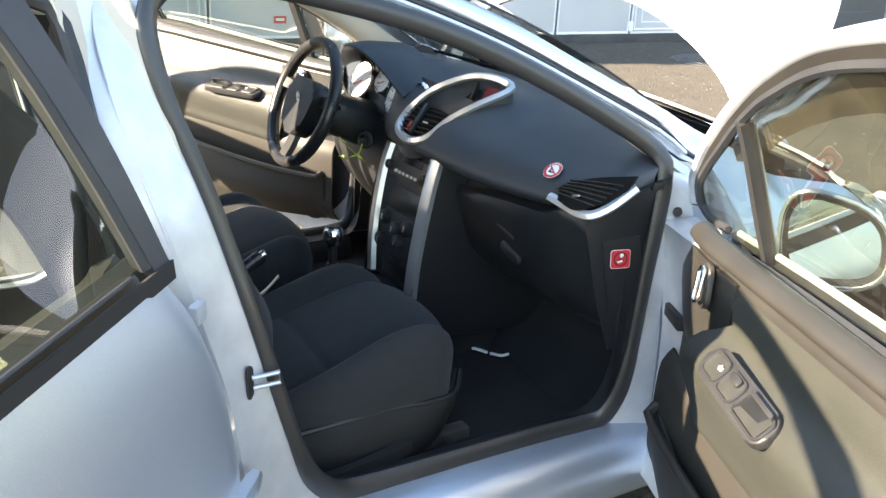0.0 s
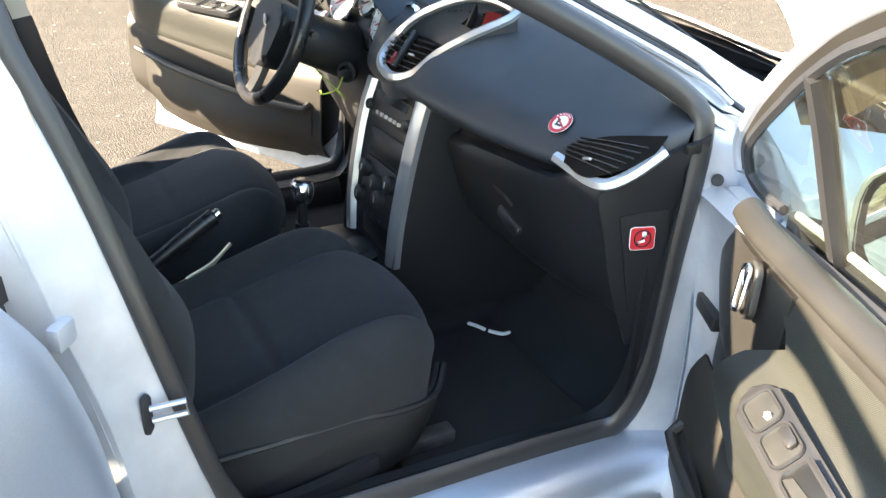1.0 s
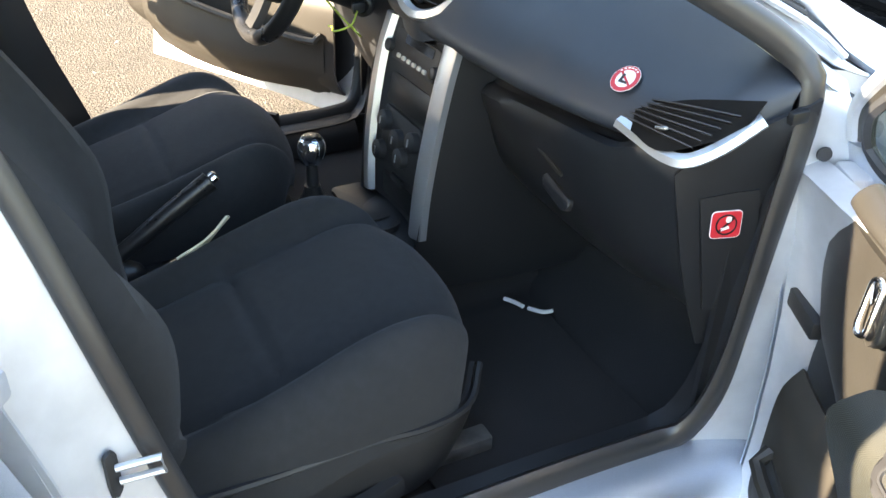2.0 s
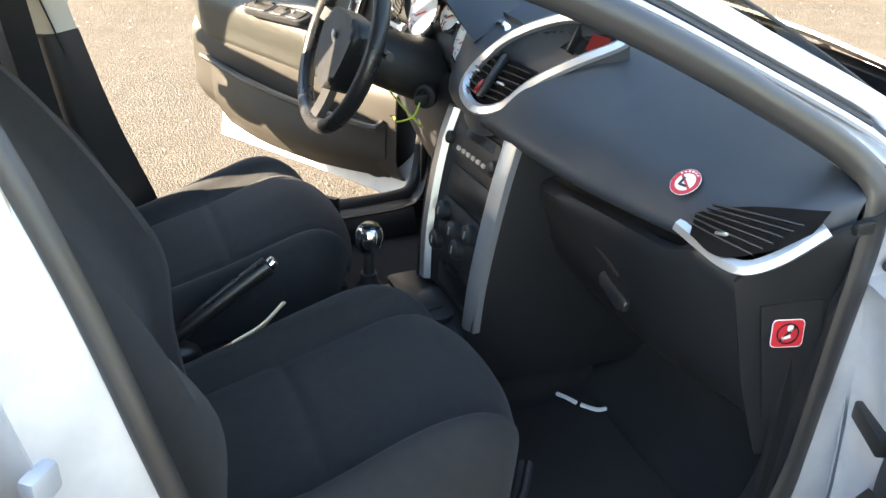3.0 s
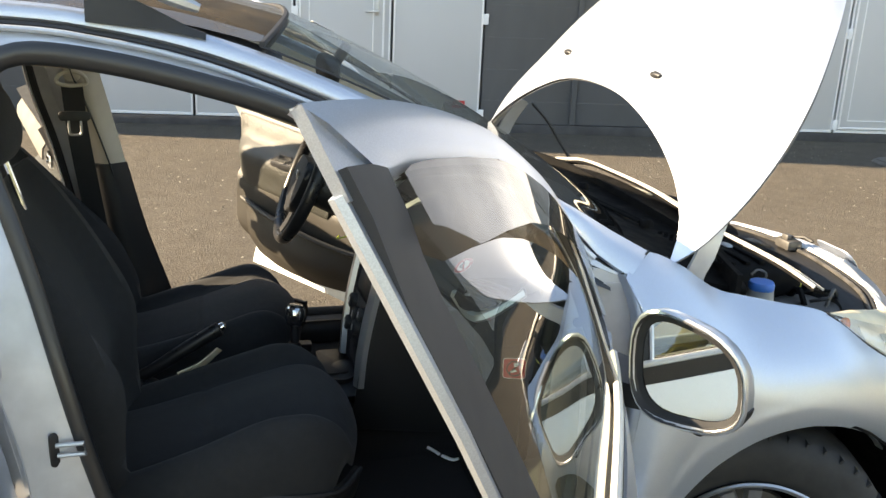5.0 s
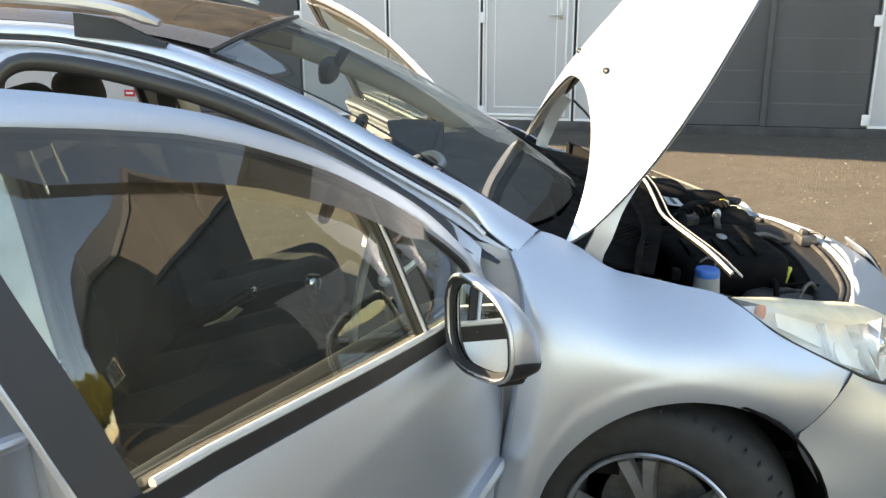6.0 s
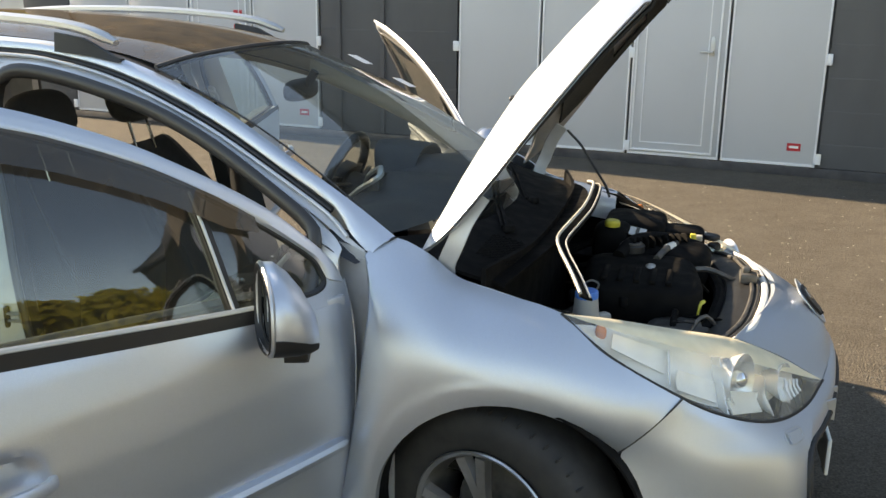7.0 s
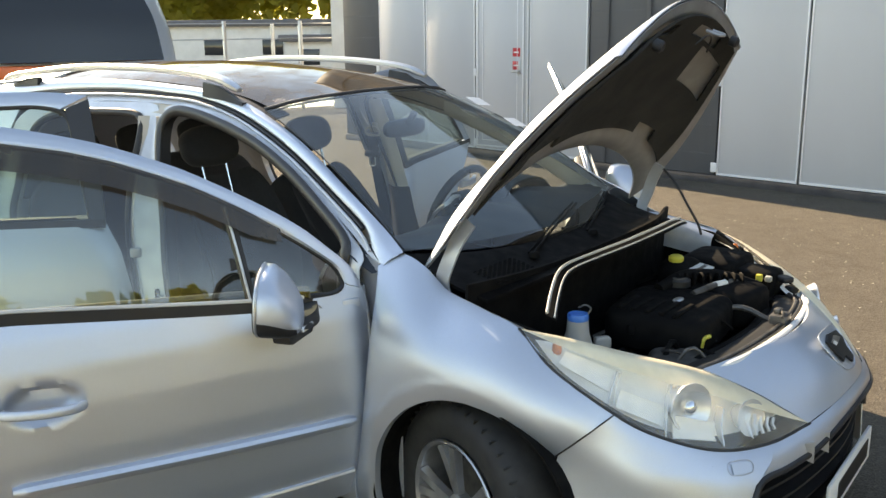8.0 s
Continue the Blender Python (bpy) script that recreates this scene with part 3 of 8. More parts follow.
part("hall_gate", boxes(((-0.04, 0.6, 1.9), (0.1, 3.2, 3.6), 0.02)), ROOF_DARK, hall)
for y, z in ((-3.6, 2.2), (-2.6, 2.2), (3.6, 2.6), (4.5, 2.6)):
    part("hall_window", boxes(((-0.03, y, z), (0.1, 0.7, 0.6), 0.02)), PANE, hall)
for x, w in ((9.0, 1.3), (11.0, 1.3), (14.0, 0.9)):
    pane = part("hall_window", boxes(((x, -6.03, 2.2), (w, 0.1, 0.8), 0.02)), PANE, hall)
    part("window_frame", boxes(((x, -6.07, 2.62), (w + 0.2, 0.08, 0.08), 0.01), ((x, -6.07, 1.78), (w + 0.2, 0.08, 0.08), 0.01), ((x, -6.07, 2.2), (0.1, 0.08, 0.8), 0.01), ((x - w / 2, -6.07, 2.2), (0.1, 0.08, 0.8), 0.01), ((x + w / 2, -6.07, 2.2), (0.1, 0.08, 0.8), 0.01)), FRAME_WHITE, pane)


def tree(x, y, h, seed, name="tree", label="broad leafy tree with sunlit yellow-green foliage", group="trees round the yard", leaf=0.26, count=9000):
    t = thing(name, label, "tree", group, at=(x, y, 0))
    r = random.Random(seed)
    bm = bmesh.new()
    tops = []
    sweep(bm, crv([(0, 0, -0.1), (r.uniform(-0.1, 0.1), 0, h * 0.3), (r.uniform(-0.3, 0.3), r.uniform(-0.3, 0.3), h * 0.85)], 8), circle(h * 0.022, 8), up=(1, 0, 0), scale=np.linspace(1.2, 0.25, 8))
    for k in range(14):
        a, z = r.uniform(0, 6.28), h * r.uniform(0.18, 0.7)
        e = Vector((math.cos(a) * h * r.uniform(0.16, 0.3), math.sin(a) * h * r.uniform(0.16, 0.3), z + h * r.uniform(0.1, 0.25)))
        sweep(bm, crv([(0, 0, z), tuple(e * 0.5 + Vector((0, 0, z * 0.45))), tuple(e)], 6), circle(h * 0.009, 6), up=(0.3, 0.2, 1), scale=np.linspace(1, 0.3, 6))
        tops.append((e, h * r.uniform(0.13, 0.20)))
    tops.append((Vector((0, 0, h * 0.86)), h * 0.14))
    part("trunk", bm, BARK, t)
    verts, faces = [], []
    for k in range(count):
        c, rad = tops[r.randrange(len(tops))]
        d = Vector((r.gauss(0, 1), r.gauss(0, 1), r.gauss(0, 0.8)))
        d = d.normalized() * rad * r.random() ** 0.4
        p = c + d
        u = Vector((r.gauss(0, 1), r.gauss(0, 1), r.gauss(0, 1))).normalized() * leaf * r.uniform(0.5, 1.2)
        w = u.orthogonal().normalized() * leaf * r.uniform(0.3, 0.6)
        i = len(verts)
        verts += [p - u, p + w, p + u, p - w]
        faces.append((i, i + 1, i + 2, i + 3))
    me = bpy.data.meshes.new("crown")
    me.from_pydata(verts, [], faces)
    me.materials.append(FOLIAGE)
    ob = new("crown", me)
    ob.parent = t
    return t


for k, (x, y, h) in enumerate(((-33, 25, 7.5), (-29, 28, 9), (-25, 29, 8), (-21, 30, 9.5), (-37, 22, 8), (-17.5, 27, 7), (-31, 21, 6.5))):
    tree(x, y, h, 10 + k)
for k, (x, y, h) in enumerate(((27, -4, 7.5), (28, -7, 9), (25, -10, 8.5), (26, -13.5, 9.5), (23, -16, 8), (20, -20, 7), (22, -12, 7), (15, -24, 7.5), (31, -1.5, 8), (33, 0.8, 8.5))):
    tree(x, y, h, 40 + k, leaf=0.42, count=3600)

# ---- the car: x ahead, y to its left, z up ----
car = thing("car", "silver estate car with open doors and raised hood", "car")


def both(name, make, mat, label="", parent=None):
    """The same part on the right (-y) and, mirrored, on the left."""
    obs = []
    for s in (1, -1):
        obs.append(part(name, make(s), mat, parent or car, label))
    return obs


def side(pts, s):
    """Points of the right side (s = 1), or of the left."""
    return [(x, y * s, z) for x, y, z in pts]


# front wings: columns that run out from the wheel arch
ARCH_X, ARCH_Z, ARCH_R = -0.045, 0.335, 0.330


def wing(s):
    cols = []
    for deg, flare, out in (
        (212, -0.835, (-0.496, -0.800, 0.18)),
        (190, -0.850, (-0.477, -0.820, 0.30)),
        (165, -0.858, (-0.447, -0.826, 0.46)),
        (147, -0.862, (-0.423, -0.827, 0.62)),
        (132, -0.864, (-0.405, -0.822, 0.765)),
        (122, -0.865, (-0.402, -0.802, 0.86)),
        (114, -0.865, (-0.416, -0.768, 0.925)),
        (108, -0.865, (-0.432, -0.742, 0.966)),
        (103, -0.865, (-0.400, -0.718, 0.986)),
        (98, -0.865, (-0.362, -0.700, 0.999)),
        (92, -0.864, (-0.285, -0.697, 0.966)),
        (87, -0.863, (-0.205, -0.708, 0.916)),
        (76, -0.858, (-0.090, -0.724, 0.890)),
        (66, -0.850, (0.050, -0.738, 0.860)),
        (56, -0.835, (0.170, -0.765, 0.778)),
        (48, -0.820, (0.262, -0.762, 0.726)),
        (42, -0.806, (0.340, -0.744, 0.688)),
    ):
        a = radians(deg)
        c = np.array((math.cos(a), 0, math.sin(a)))
        base = np.array((ARCH_X, flare, ARCH_Z)) + c * ARCH_R
        o = np.array(out)
        cols.append((base, o, flare, c))
    B, O, C = (crv([c[k] for c in cols], 72) for k in (0, 1, 3))
    rows = [[b + np.array((0, 0.022, 0)) - c * 0.002 for b, c in zip(B, C)]]
    for t in (0, 0.03, 0.06, 0.09, 0.12, 0.15, 0.18, 0.21, 0.25, 0.3, 0.36, 0.43, 0.5, 0.57, 0.64, 0.71, 0.78, 0.84, 0.9, 0.95, 1.0):
        row = []
        for b, o in zip(B, O):
            p = b + (o - b) * t
            p[1] = b[1] + (o[1] - b[1]) * t ** 2.3 - 0.012 * math.sin(math.pi * t)
            gap = np.linalg.norm((o - b) * t)
            k = min(1, max(0, (gap - 0.058) / 0.012))
            p[1] += 0.0030 * k * k * (3 - 2 * k) * (1 - t) ** 0.5
            row.append(p)
        rows.append(row)
    G = np.array(rows)
    for step in (0.55, -0.565) * 45:
        H = G.copy()
        H[9:-1, 1:-1] += step * ((G[8:-2, 1:-1] + G[10:, 1:-1] + G[9:-1, :-2] + G[9:-1, 2:]) / 4 - G[9:-1, 1:-1])
        G = H
    if s < 0:
        G = mirror_y(G)
    return sheet(G, 0.004, inward=(0, 0, 0.6))


both("front_wing", wing, PAINT)
REAR_EDGE = [(-0.496, -0.800, 0.18), (-0.477, -0.820, 0.30), (-0.447, -0.826, 0.46), (-0.423, -0.827, 0.62), (-0.405, -0.822, 0.765), (-0.402, -0.802, 0.86), (-0.416, -0.768, 0.925), (-0.432, -0.742, 0.966)]
both("wing_flange", lambda s: sheet(patch([side([(x + a, y + b, z) for x, y, z in REAR_EDGE], s) for a, b in ((0.001, 0.002), (-0.006, 0.012), (-0.007, 0.03), (0.0, 0.075))], 30, 8), 0.002), PAINT)


def wheel_liner(s):
    G = []
    for y in (-0.855, -0.80, -0.62, -0.45):
        G.append([(ARCH_X + 0.338 * math.cos(radians(d)), y * s, ARCH_Z + 0.338 * math.sin(radians(d))) for d in range(-20, 221, 8)])
    return sheet(np.array(G), 0.006)


both("wheel_liner", wheel_liner, BAY)

# bumper skin, from wing seam to wing seam
def bumper_half(s):
    top = [(0.341, -0.744, 0.687), (0.45, -0.690, 0.628), (0.56, -0.590, 0.586), (0.645, -0.450, 0.575), (0.70, -0.295, 0.590), (0.735, -0.14, 0.612), (0.745, 0, 0.620)]
    r1 = [(0.318, -0.770, 0.665), (0.45, -0.715, 0.600), (0.575, -0.610, 0.560), (0.662, -0.478, 0.552), (0.722, -0.30, 0.570), (0.752, -0.14, 0.595), (0.760, 0, 0.602)]
    r2 = [(0.262, -0.800, 0.610), (0.45, -0.745, 0.545), (0.585, -0.640, 0.518), (0.655, -0.548, 0.510), (0.730, -0.31, 0.535), (0.755, -0.15, 0.565), (0.762, 0, 0.575)]
    r3 = [(0.212, -0.812, 0.545), (0.44, -0.760, 0.47), (0.60, -0.658, 0.44), (0.655, -0.588, 0.44), (0.70, -0.49, 0.45), (0.702, -0.485, 0.46), (0.704, -0.48, 0.47)]
    r4 = [(0.275, -0.812, 0.43), (0.45, -0.76, 0.36), (0.61, -0.66, 0.33), (0.662, -0.60, 0.33), (0.70, -0.50, 0.33), (0.705, -0.49, 0.33), (0.71, -0.48, 0.33)]
    return top, r1, r2, r3, r4


def bumper_side(s):
    top, r1, r2, r3, r4 = bumper_half(1)
    low = [(0.285, -0.81, 0.335), (0.45, -0.75, 0.22), (0.62, -0.64, 0.19), (0.67, -0.59, 0.19)]
    rows = [top[:4], r1[:4], r2[:4], r3[:4], r4[:4], low]
    return sheet(patch([side(r, s) for r in rows], 26, 24), 0.004, inward=(0, 0, 0.5))


both("bumper_corner", bumper_side, PAINT)


def bumper_front():
    top, r1, r2, r3, r4 = bumper_half(1)
    f = lambda r: r[3:] + side(r[3:-1], -1)[::-1]
    return sheet(patch([f(top), f(r1), f(r2)], 48, 7), 0.004, inward=(0, 0, 0.5))


part("front_bumper", bumper_front(), PAINT, car)
# rim of the grille mouth
mouth = crv([(0.664, -0.600, 0.33), (0.657, -0.588, 0.44), (0.658, -0.545, 0.508), (0.692, -0.44, 0.516), (0.73, -0.31, 0.532), (0.756, -0.15, 0.562), (0.763, 0, 0.572), (0.756, 0.15, 0.562), (0.73, 0.31, 0.532), (0.692, 0.44, 0.516), (0.658, 0.545, 0.508), (0.657, 0.588, 0.44), (0.664, 0.600, 0.33)], 60)
part("grille_rim", tube(mouth, 0.009, 8, up=(1, 0, 0)), BLACK, car)
GR = bmesh.new()
for k, z in enumerate((0.50, 0.45, 0.40, 0.35, 0.30)):
    sweep(GR, crv([(0.585, -0.60, z), (0.62, -0.50, z), (0.68, -0.3, z + 0.01), (0.71, 0, z + 0.015), (0.68, 0.3, z + 0.01), (0.62, 0.5, z), (0.585, 0.60, z)], 24), [(-0.02, -0.004), (0.02, -0.004), (0.02, 0.004), (-0.02, 0.004)])
part("grille", GR, BLACK, car, "black slatted grille")
part("grille_back", sheet(patch([[(0.55, -0.63, z), (0.62, 0, z), (0.55, 0.63, z)] for z in (0.2, 0.4, 0.56)], 12, 5), 0.01), BAY, car)
for y in (-0.36, -0.27):
    x0 = 0.715 if y > -0.3 else 0.70
    part("grille_fin", slab([(0, 0), (0.055, 0.012), (0.05, -0.05), (0.0, -0.028)], 0.006, axes((x0 - 0.02, y, 0.548), (0.9, 0.35, 0.1), (0.3, -0.95, 0))), TRIM_SILVER, car)
plate = part("number_plate", boxes(((0.752, 0.02, 0.335), (0.012, 0.50, 0.11), 0.004)), WHITE, car, "white number plate with a plain dark bar")
part("plate_bar", boxes(((0.7595, 0.04, 0.335), (0.002, 0.36, 0.06), 0.0)), STICK_BLACK, plate)
part("washer_cover", sheet(patch([[(0.589, -0.588, 0.559), (0.620, -0.540, 0.556)], [(0.601, -0.597, 0.537), (0.631, -0.550, 0.535)]], 6, 5) + np.array((0.005, -0.005, 0.003)), 0.004, inward=(0, 0, 0.5)), PAINT, car)
washer_rim = crv([(0.587, -0.590, 0.561), (0.622, -0.537, 0.558), (0.634, -0.549, 0.533), (0.600, -0.600, 0.535)], 20, True)
part("cover_gap", tube(washer_rim + np.array((0.001, -0.003, 0.002)), 0.0012, 5, True), PAINT_IN, car)
# seam between wing and bumper
part("panel_gap", tube(crv([(0.202, -0.812, 0.556), (0.262, -0.803, 0.611), (0.318, -0.773, 0.666), (0.342, -0.748, 0.689)], 12), 0.0022, 5), BLACK, car)

# nose panel between the lamps, up to the hood's edge
def nose():
    a = [(0.70, -0.295, 0.592), (0.735, -0.14, 0.613), (0.745, 0, 0.622)]
    b = [(0.643, -0.335, 0.634), (0.700, -0.15, 0.672), (0.715, 0, 0.680)]
    c = [(0.570, -0.384, 0.685), (0.635, -0.16, 0.725), (0.655, 0, 0.730)]
    d = [(0.458, -0.456, 0.744), (0.560, -0.18, 0.760), (0.585, 0, 0.765)]
    e = [(0.452, -0.455, 0.738), (0.545, -0.18, 0.752), (0.570, 0, 0.757)]
    f = lambda r: r + side(r[:-1], -1)[::-1]
    return sheet(patch([f(r) for r in (a, b, c, d, e)], 40, 18), 0.004, inward=(0, 0, 0.5))


part("nose_panel", nose(), PAINT, car)
BADGE = axes((0.684, 0.02, 0.712), (0, 1, 0), (0.62, 0, 0.55))
badge = part("badge_recess", slab(crv([(-0.078, 0.052), (0.0, 0.062), (0.078, 0.052), (0.070, -0.03), (0.045, -0.062), (0.0, -0.072), (-0.045, -0.062), (-0.070, -0.03)], 40, True), 0.003, BADGE, 0.001), PAINT, car, "shield-shaped badge recess")
part("recess_rim", tube([tuple(BADGE @ Vector((x, y, 0.003))) for x, y in crv([(-0.078, 0.052), (0.0, 0.062), (0.078, 0.052), (0.070, -0.03), (0.045, -0.062), (0.0, -0.072), (-0.045, -0.062), (-0.070, -0.03)], 40, True)], 0.002, 6, True, up=(0.62, 0, 0.55)), PAINT, badge)
part("badge", slab([(-0.062, 0.034), (-0.02, 0.048), (0.05, 0.040), (0.060, 0.010), (0.034, -0.012), (0.040, -0.048), (0.010, -0.058), (-0.012, -0.026), (-0.044, -0.040), (-0.058, -0.004)], 0.008, BADGE @ Matrix.Translation((0, 0, 0.005)), 0.002), STICK_BLACK, badge, "plain black badge shape")
part("badge_gleam", slab([(-0.05, 0.026), (0.0, 0.036), (0.036, 0.018), (0.0, 0.012), (-0.03, 0.008)], 0.003, BADGE @ Matrix.Translation((0, 0, 0.013)), 0.001), CHROME, badge)

# head lamps
def lamp_edges(s):
    up = [(0.050, -0.738, 0.860), (0.16, -0.676, 0.838), (0.30, -0.580, 0.795), (0.452, -0.462, 0.744), (0.57, -0.385, 0.682), (0.645, -0.335, 0.630), (0.702, -0.290, 0.590)]
    mid = [(0.050, -0.738, 0.860), (0.175, -0.742, 0.800), (0.33, -0.690, 0.742), (0.48, -0.580, 0.690), (0.59, -0.465, 0.638), (0.66, -0.370, 0.606), (0.702, -0.290, 0.590)]
    low = [(0.050, -0.738, 0.860), (0.17, -0.764, 0.776), (0.34, -0.743, 0.686), (0.45, -0.688, 0.630), (0.56, -0.588, 0.588), (0.645, -0.448, 0.577), (0.702, -0.290, 0.590)]
    return [side(r, s) for r in (up, mid, low)]


for s in (1, -1):
    up, mid, low = lamp_edges(s)
    lamp = holder("headlamp", car, "clear headlamp, its lens yellowed along the top edge")
    crown = [tuple(np.array(a) * 0.68 + np.array(b) * 0.32 + np.array((0, 0, 0.017 * math.sin(math.pi * k / 6)))) for k, (a, b) in enumerate(zip(up, mid))]
    mid = [(x, y, z + 0.007 * math.sin(math.pi * k / 6)) for k, (x, y, z) in enumerate(mid)]
    G = patch([up, crown, mid, low], 40, 17)
    part("lens", sheet(G[6:], 0.0), LENS, lamp, "clear polycarbonate lens").visible_shadow = False
    part("lens_edge", sheet(G[:7], 0.0), LENS_AGED, lamp, "yellowed, hazed lens edge").visible_shadow = False
    back = np.array(G)
    c = np.array((0.12, -0.42 * s, 0.66))
    back = back + (c - back) * 0.15
    bm = bmesh.new()
    add_grid(bm, back)
    part("reflector_housing", bm, LAMP_INSIDE, lamp)
    part("lamp_gap", tube(np.vstack([crv(low, 40)]), 0.0042, 6), BLACK, lamp)
    bm = lathe([(0.034, -0.03), (0.05, 0.01), (0.062, 0.045), (0.066, 0.05), (0.066, 0.055), (0.058, 0.05), (0.02, 0.02), (0.0, 0.018)], 24, axes((0.43, -0.555 * s, 0.675), (0, 1, 0), (0.86, -0.45 * s, 0.1)))
    part("projector", bm, REFLECTOR, lamp)
    part("bulb", blob((0.468, -0.575 * s, 0.680), (0.045, 0.045, 0.045), 2, 16, 10), CHROME, lamp)
    bm = lathe([(0.02, -0.03), (0.04, 0.01), (0.048, 0.03), (0.05, 0.034), (0.04, 0.03), (0.0, 0.01)], 20, axes((0.56, -0.43 * s, 0.628), (0, 1, 0), (0.86, -0.4 * s, 0.15)))
    part("high_beam", bm, REFLECTOR, lamp)
    part("amber_bulb", blob((0.14, -0.690 * s, 0.806), (0.028, 0.018, 0.042), 2.2, 12, 8), AMBER, lamp)
    # stepped reflector: deep bowls behind plain and fluted steps
    def inside_lamp(i, j, f):
        return tuple(G[j, i] * (1 - f) + c * f)
    for i0, i1, j0, j1, f0, f1 in ((6, 13, 7, 13, 0.06, 0.13), (13, 14, 7, 15, 0.05, 0.16), (20, 21, 6, 16, 0.04, 0.15), (27, 28, 8, 16, 0.04, 0.13), (31, 32, 8, 15, 0.04, 0.11), (14, 20, 11, 15, 0.07, 0.12), (21, 27, 12, 16, 0.06, 0.10)):
        part("reflector_step", sheet(np.array([[inside_lamp(i0, j0, f0), inside_lamp(i1, j0, f1)], [inside_lamp(i0, (j0 + j1) // 2, f0 + 0.02), inside_lamp(i1, (j0 + j1) // 2, f1 + 0.02)], [inside_lamp(i0, j1, f0), inside_lamp(i1, j1, f1)]]), 0.003), LAMP_INSIDE if i1 - i0 > 1 else REFLECTOR, lamp)
    for k in range(4):
        part("lamp_flute", tube([inside_lamp(32 + k, 8, 0.06), inside_lamp(32 + k, 12, 0.07), inside_lamp(32 + k, 15, 0.06)], 0.005, 6), REFLECTOR, lamp)

# engine bay tub
def bay_wall(s):
    rows = [side([(-0.25, -0.70, z0), (-0.05, -0.705, z0 - 0.02), (0.06, -0.70, z0 - 0.035), (0.25, -0.60, z0 - 0.11), (0.43, -0.45, z0 - 0.19), (0.53, -0.30, z0 - 0.20)], s) for z0 in (0.885, 0.6, 0.4)]
    return sheet(patch(rows, 24, 8), 0.01)


both("bay_side", bay_wall, BAY)
part("bay_floor", boxes(((0.15, 0, 0.42), (0.85, 1.3, 0.02), 0)), BAY, car)
part("firewall", sheet(patch([[(x0 - 0.05, -0.70, z), (x0 + 0.02, -0.35, z), (x0 + 0.02, 0.35, z), (x0 - 0.05, 0.7, z)] for x0, z in ((-0.09, 0.94), (-0.10, 0.7), (-0.10, 0.4))], 20, 8), 0.012), BAY, car)


def gutter(s):
    return sheet(patch([side([(-0.222, -0.706, 0.913), (-0.09, -0.722, 0.888), (0.05, -0.735, 0.857)], s), side([(-0.23, -0.66, 0.885), (-0.09, -0.675, 0.858), (0.05, -0.68, 0.832)], s), side([(-0.23, -0.655, 0.80), (-0.09, -0.665, 0.78), (0.05, -0.67, 0.76)], s)], 12, 7), 0.003)


both("wing_gutter", gutter, PAINT_IN)

# scuttle under the hood's rear edge, with its pale double seal
def scuttle():
    rear = [(-0.405, -0.655, 0.985), (-0.30, -0.45, 0.965), (-0.235, -0.2, 0.955), (-0.215, 0, 0.952)]
    front = [(-0.10, -0.665, 0.895), (-0.035, -0.42, 0.925), (0.0, -0.2, 0.932), (0.005, 0, 0.932)]
    mid = [(-0.24, -0.66, 0.925), (-0.16, -0.44, 0.925), (-0.11, -0.2, 0.92), (-0.10, 0, 0.918)]
    f = lambda r: r + side(r[:-1], -1)[::-1]
    return sheet(patch([f(rear), f(mid), f(front)], 40, 12), 0.01)


part("scuttle_panel", scuttle(), BAY, car)
seal = crv([(0.082, -0.645, 0.885), (0.045, -0.56, 0.915), (-0.002, -0.44, 0.938), (-0.020, -0.34, 0.945), (-0.008, -0.17, 0.950), (0.004, 0.02, 0.952), (0.0, 0.25, 0.950), (-0.015, 0.45, 0.944), (-0.05, 0.60, 0.92)], 60)
part("bonnet_seal", tube(seal, 0.0045, 8), SEAL_GREY, car, "pale rubber bonnet seal")
part("bonnet_seal", tube(seal + np.array((0.024, 0, -0.008)), 0.003, 8), SEAL_GREY, car, "pale rubber bonnet seal")
part("seal_channel", sheet(np.array([seal + np.array((0.0, 0, -0.006)), seal + np.array((0.017, 0, -0.012)), seal + np.array((0.030, 0, -0.014))]), 0.006), BAY, car)
bm = bmesh.new()
for i in range(16):
    for j in range(6):
        x = -0.185 + 0.016 * j + (0.008 if i % 2 else 0)
        y = -0.60 + 0.0135 * i
        if y > -0.40 - 0.9 * (x + 0.1):
            continue
        ring = [bm.verts.new((x + 0.0075 * math.cos(k * math.pi / 3), y + 0.0075 * math.sin(k * math.pi / 3), 0.935 + 0.25 * (-x - 0.13))) for k in range(6)]
        inner = [bm.verts.new((x + 0.0055 * math.cos(k * math.pi / 3), y + 0.0055 * math.sin(k * math.pi / 3), 0.937 + 0.25 * (-x - 0.13))) for k in range(6)]
        for k in range(6):
            bm.faces.new((ring[k], ring[(k + 1) % 6], inner[(k + 1) % 6], inner[k]))
part("intake_mesh", bm, BAY, car)
# wiper arms
for pts in ([(-0.17, -0.30, 0.975), (-0.26, 0.0, 1.0), (-0.33, 0.28, 1.03)], [(-0.19, 0.10, 0.975), (-0.27, 0.36, 1.0), (-0.36, 0.60, 1.02)]):
    part("wiper", tube(crv([(x, y, z - 0.030) for x, y, z in pts], 14), 0.005, 6), BAY, car)
    part("wiper_blade", tube(crv([(x - 0.015, y, z - 0.028) for x, y, z in pts], 14), 0.004, 6), BAY, car)
for y in (-0.30, 0.10):
    part("wiper_pivot", lathe([(0.018, 0), (0.018, 0.010), (0.012, 0.018), (0, 0.019)], 14, pose(-0.165, y, 0.935)), BAY, car)

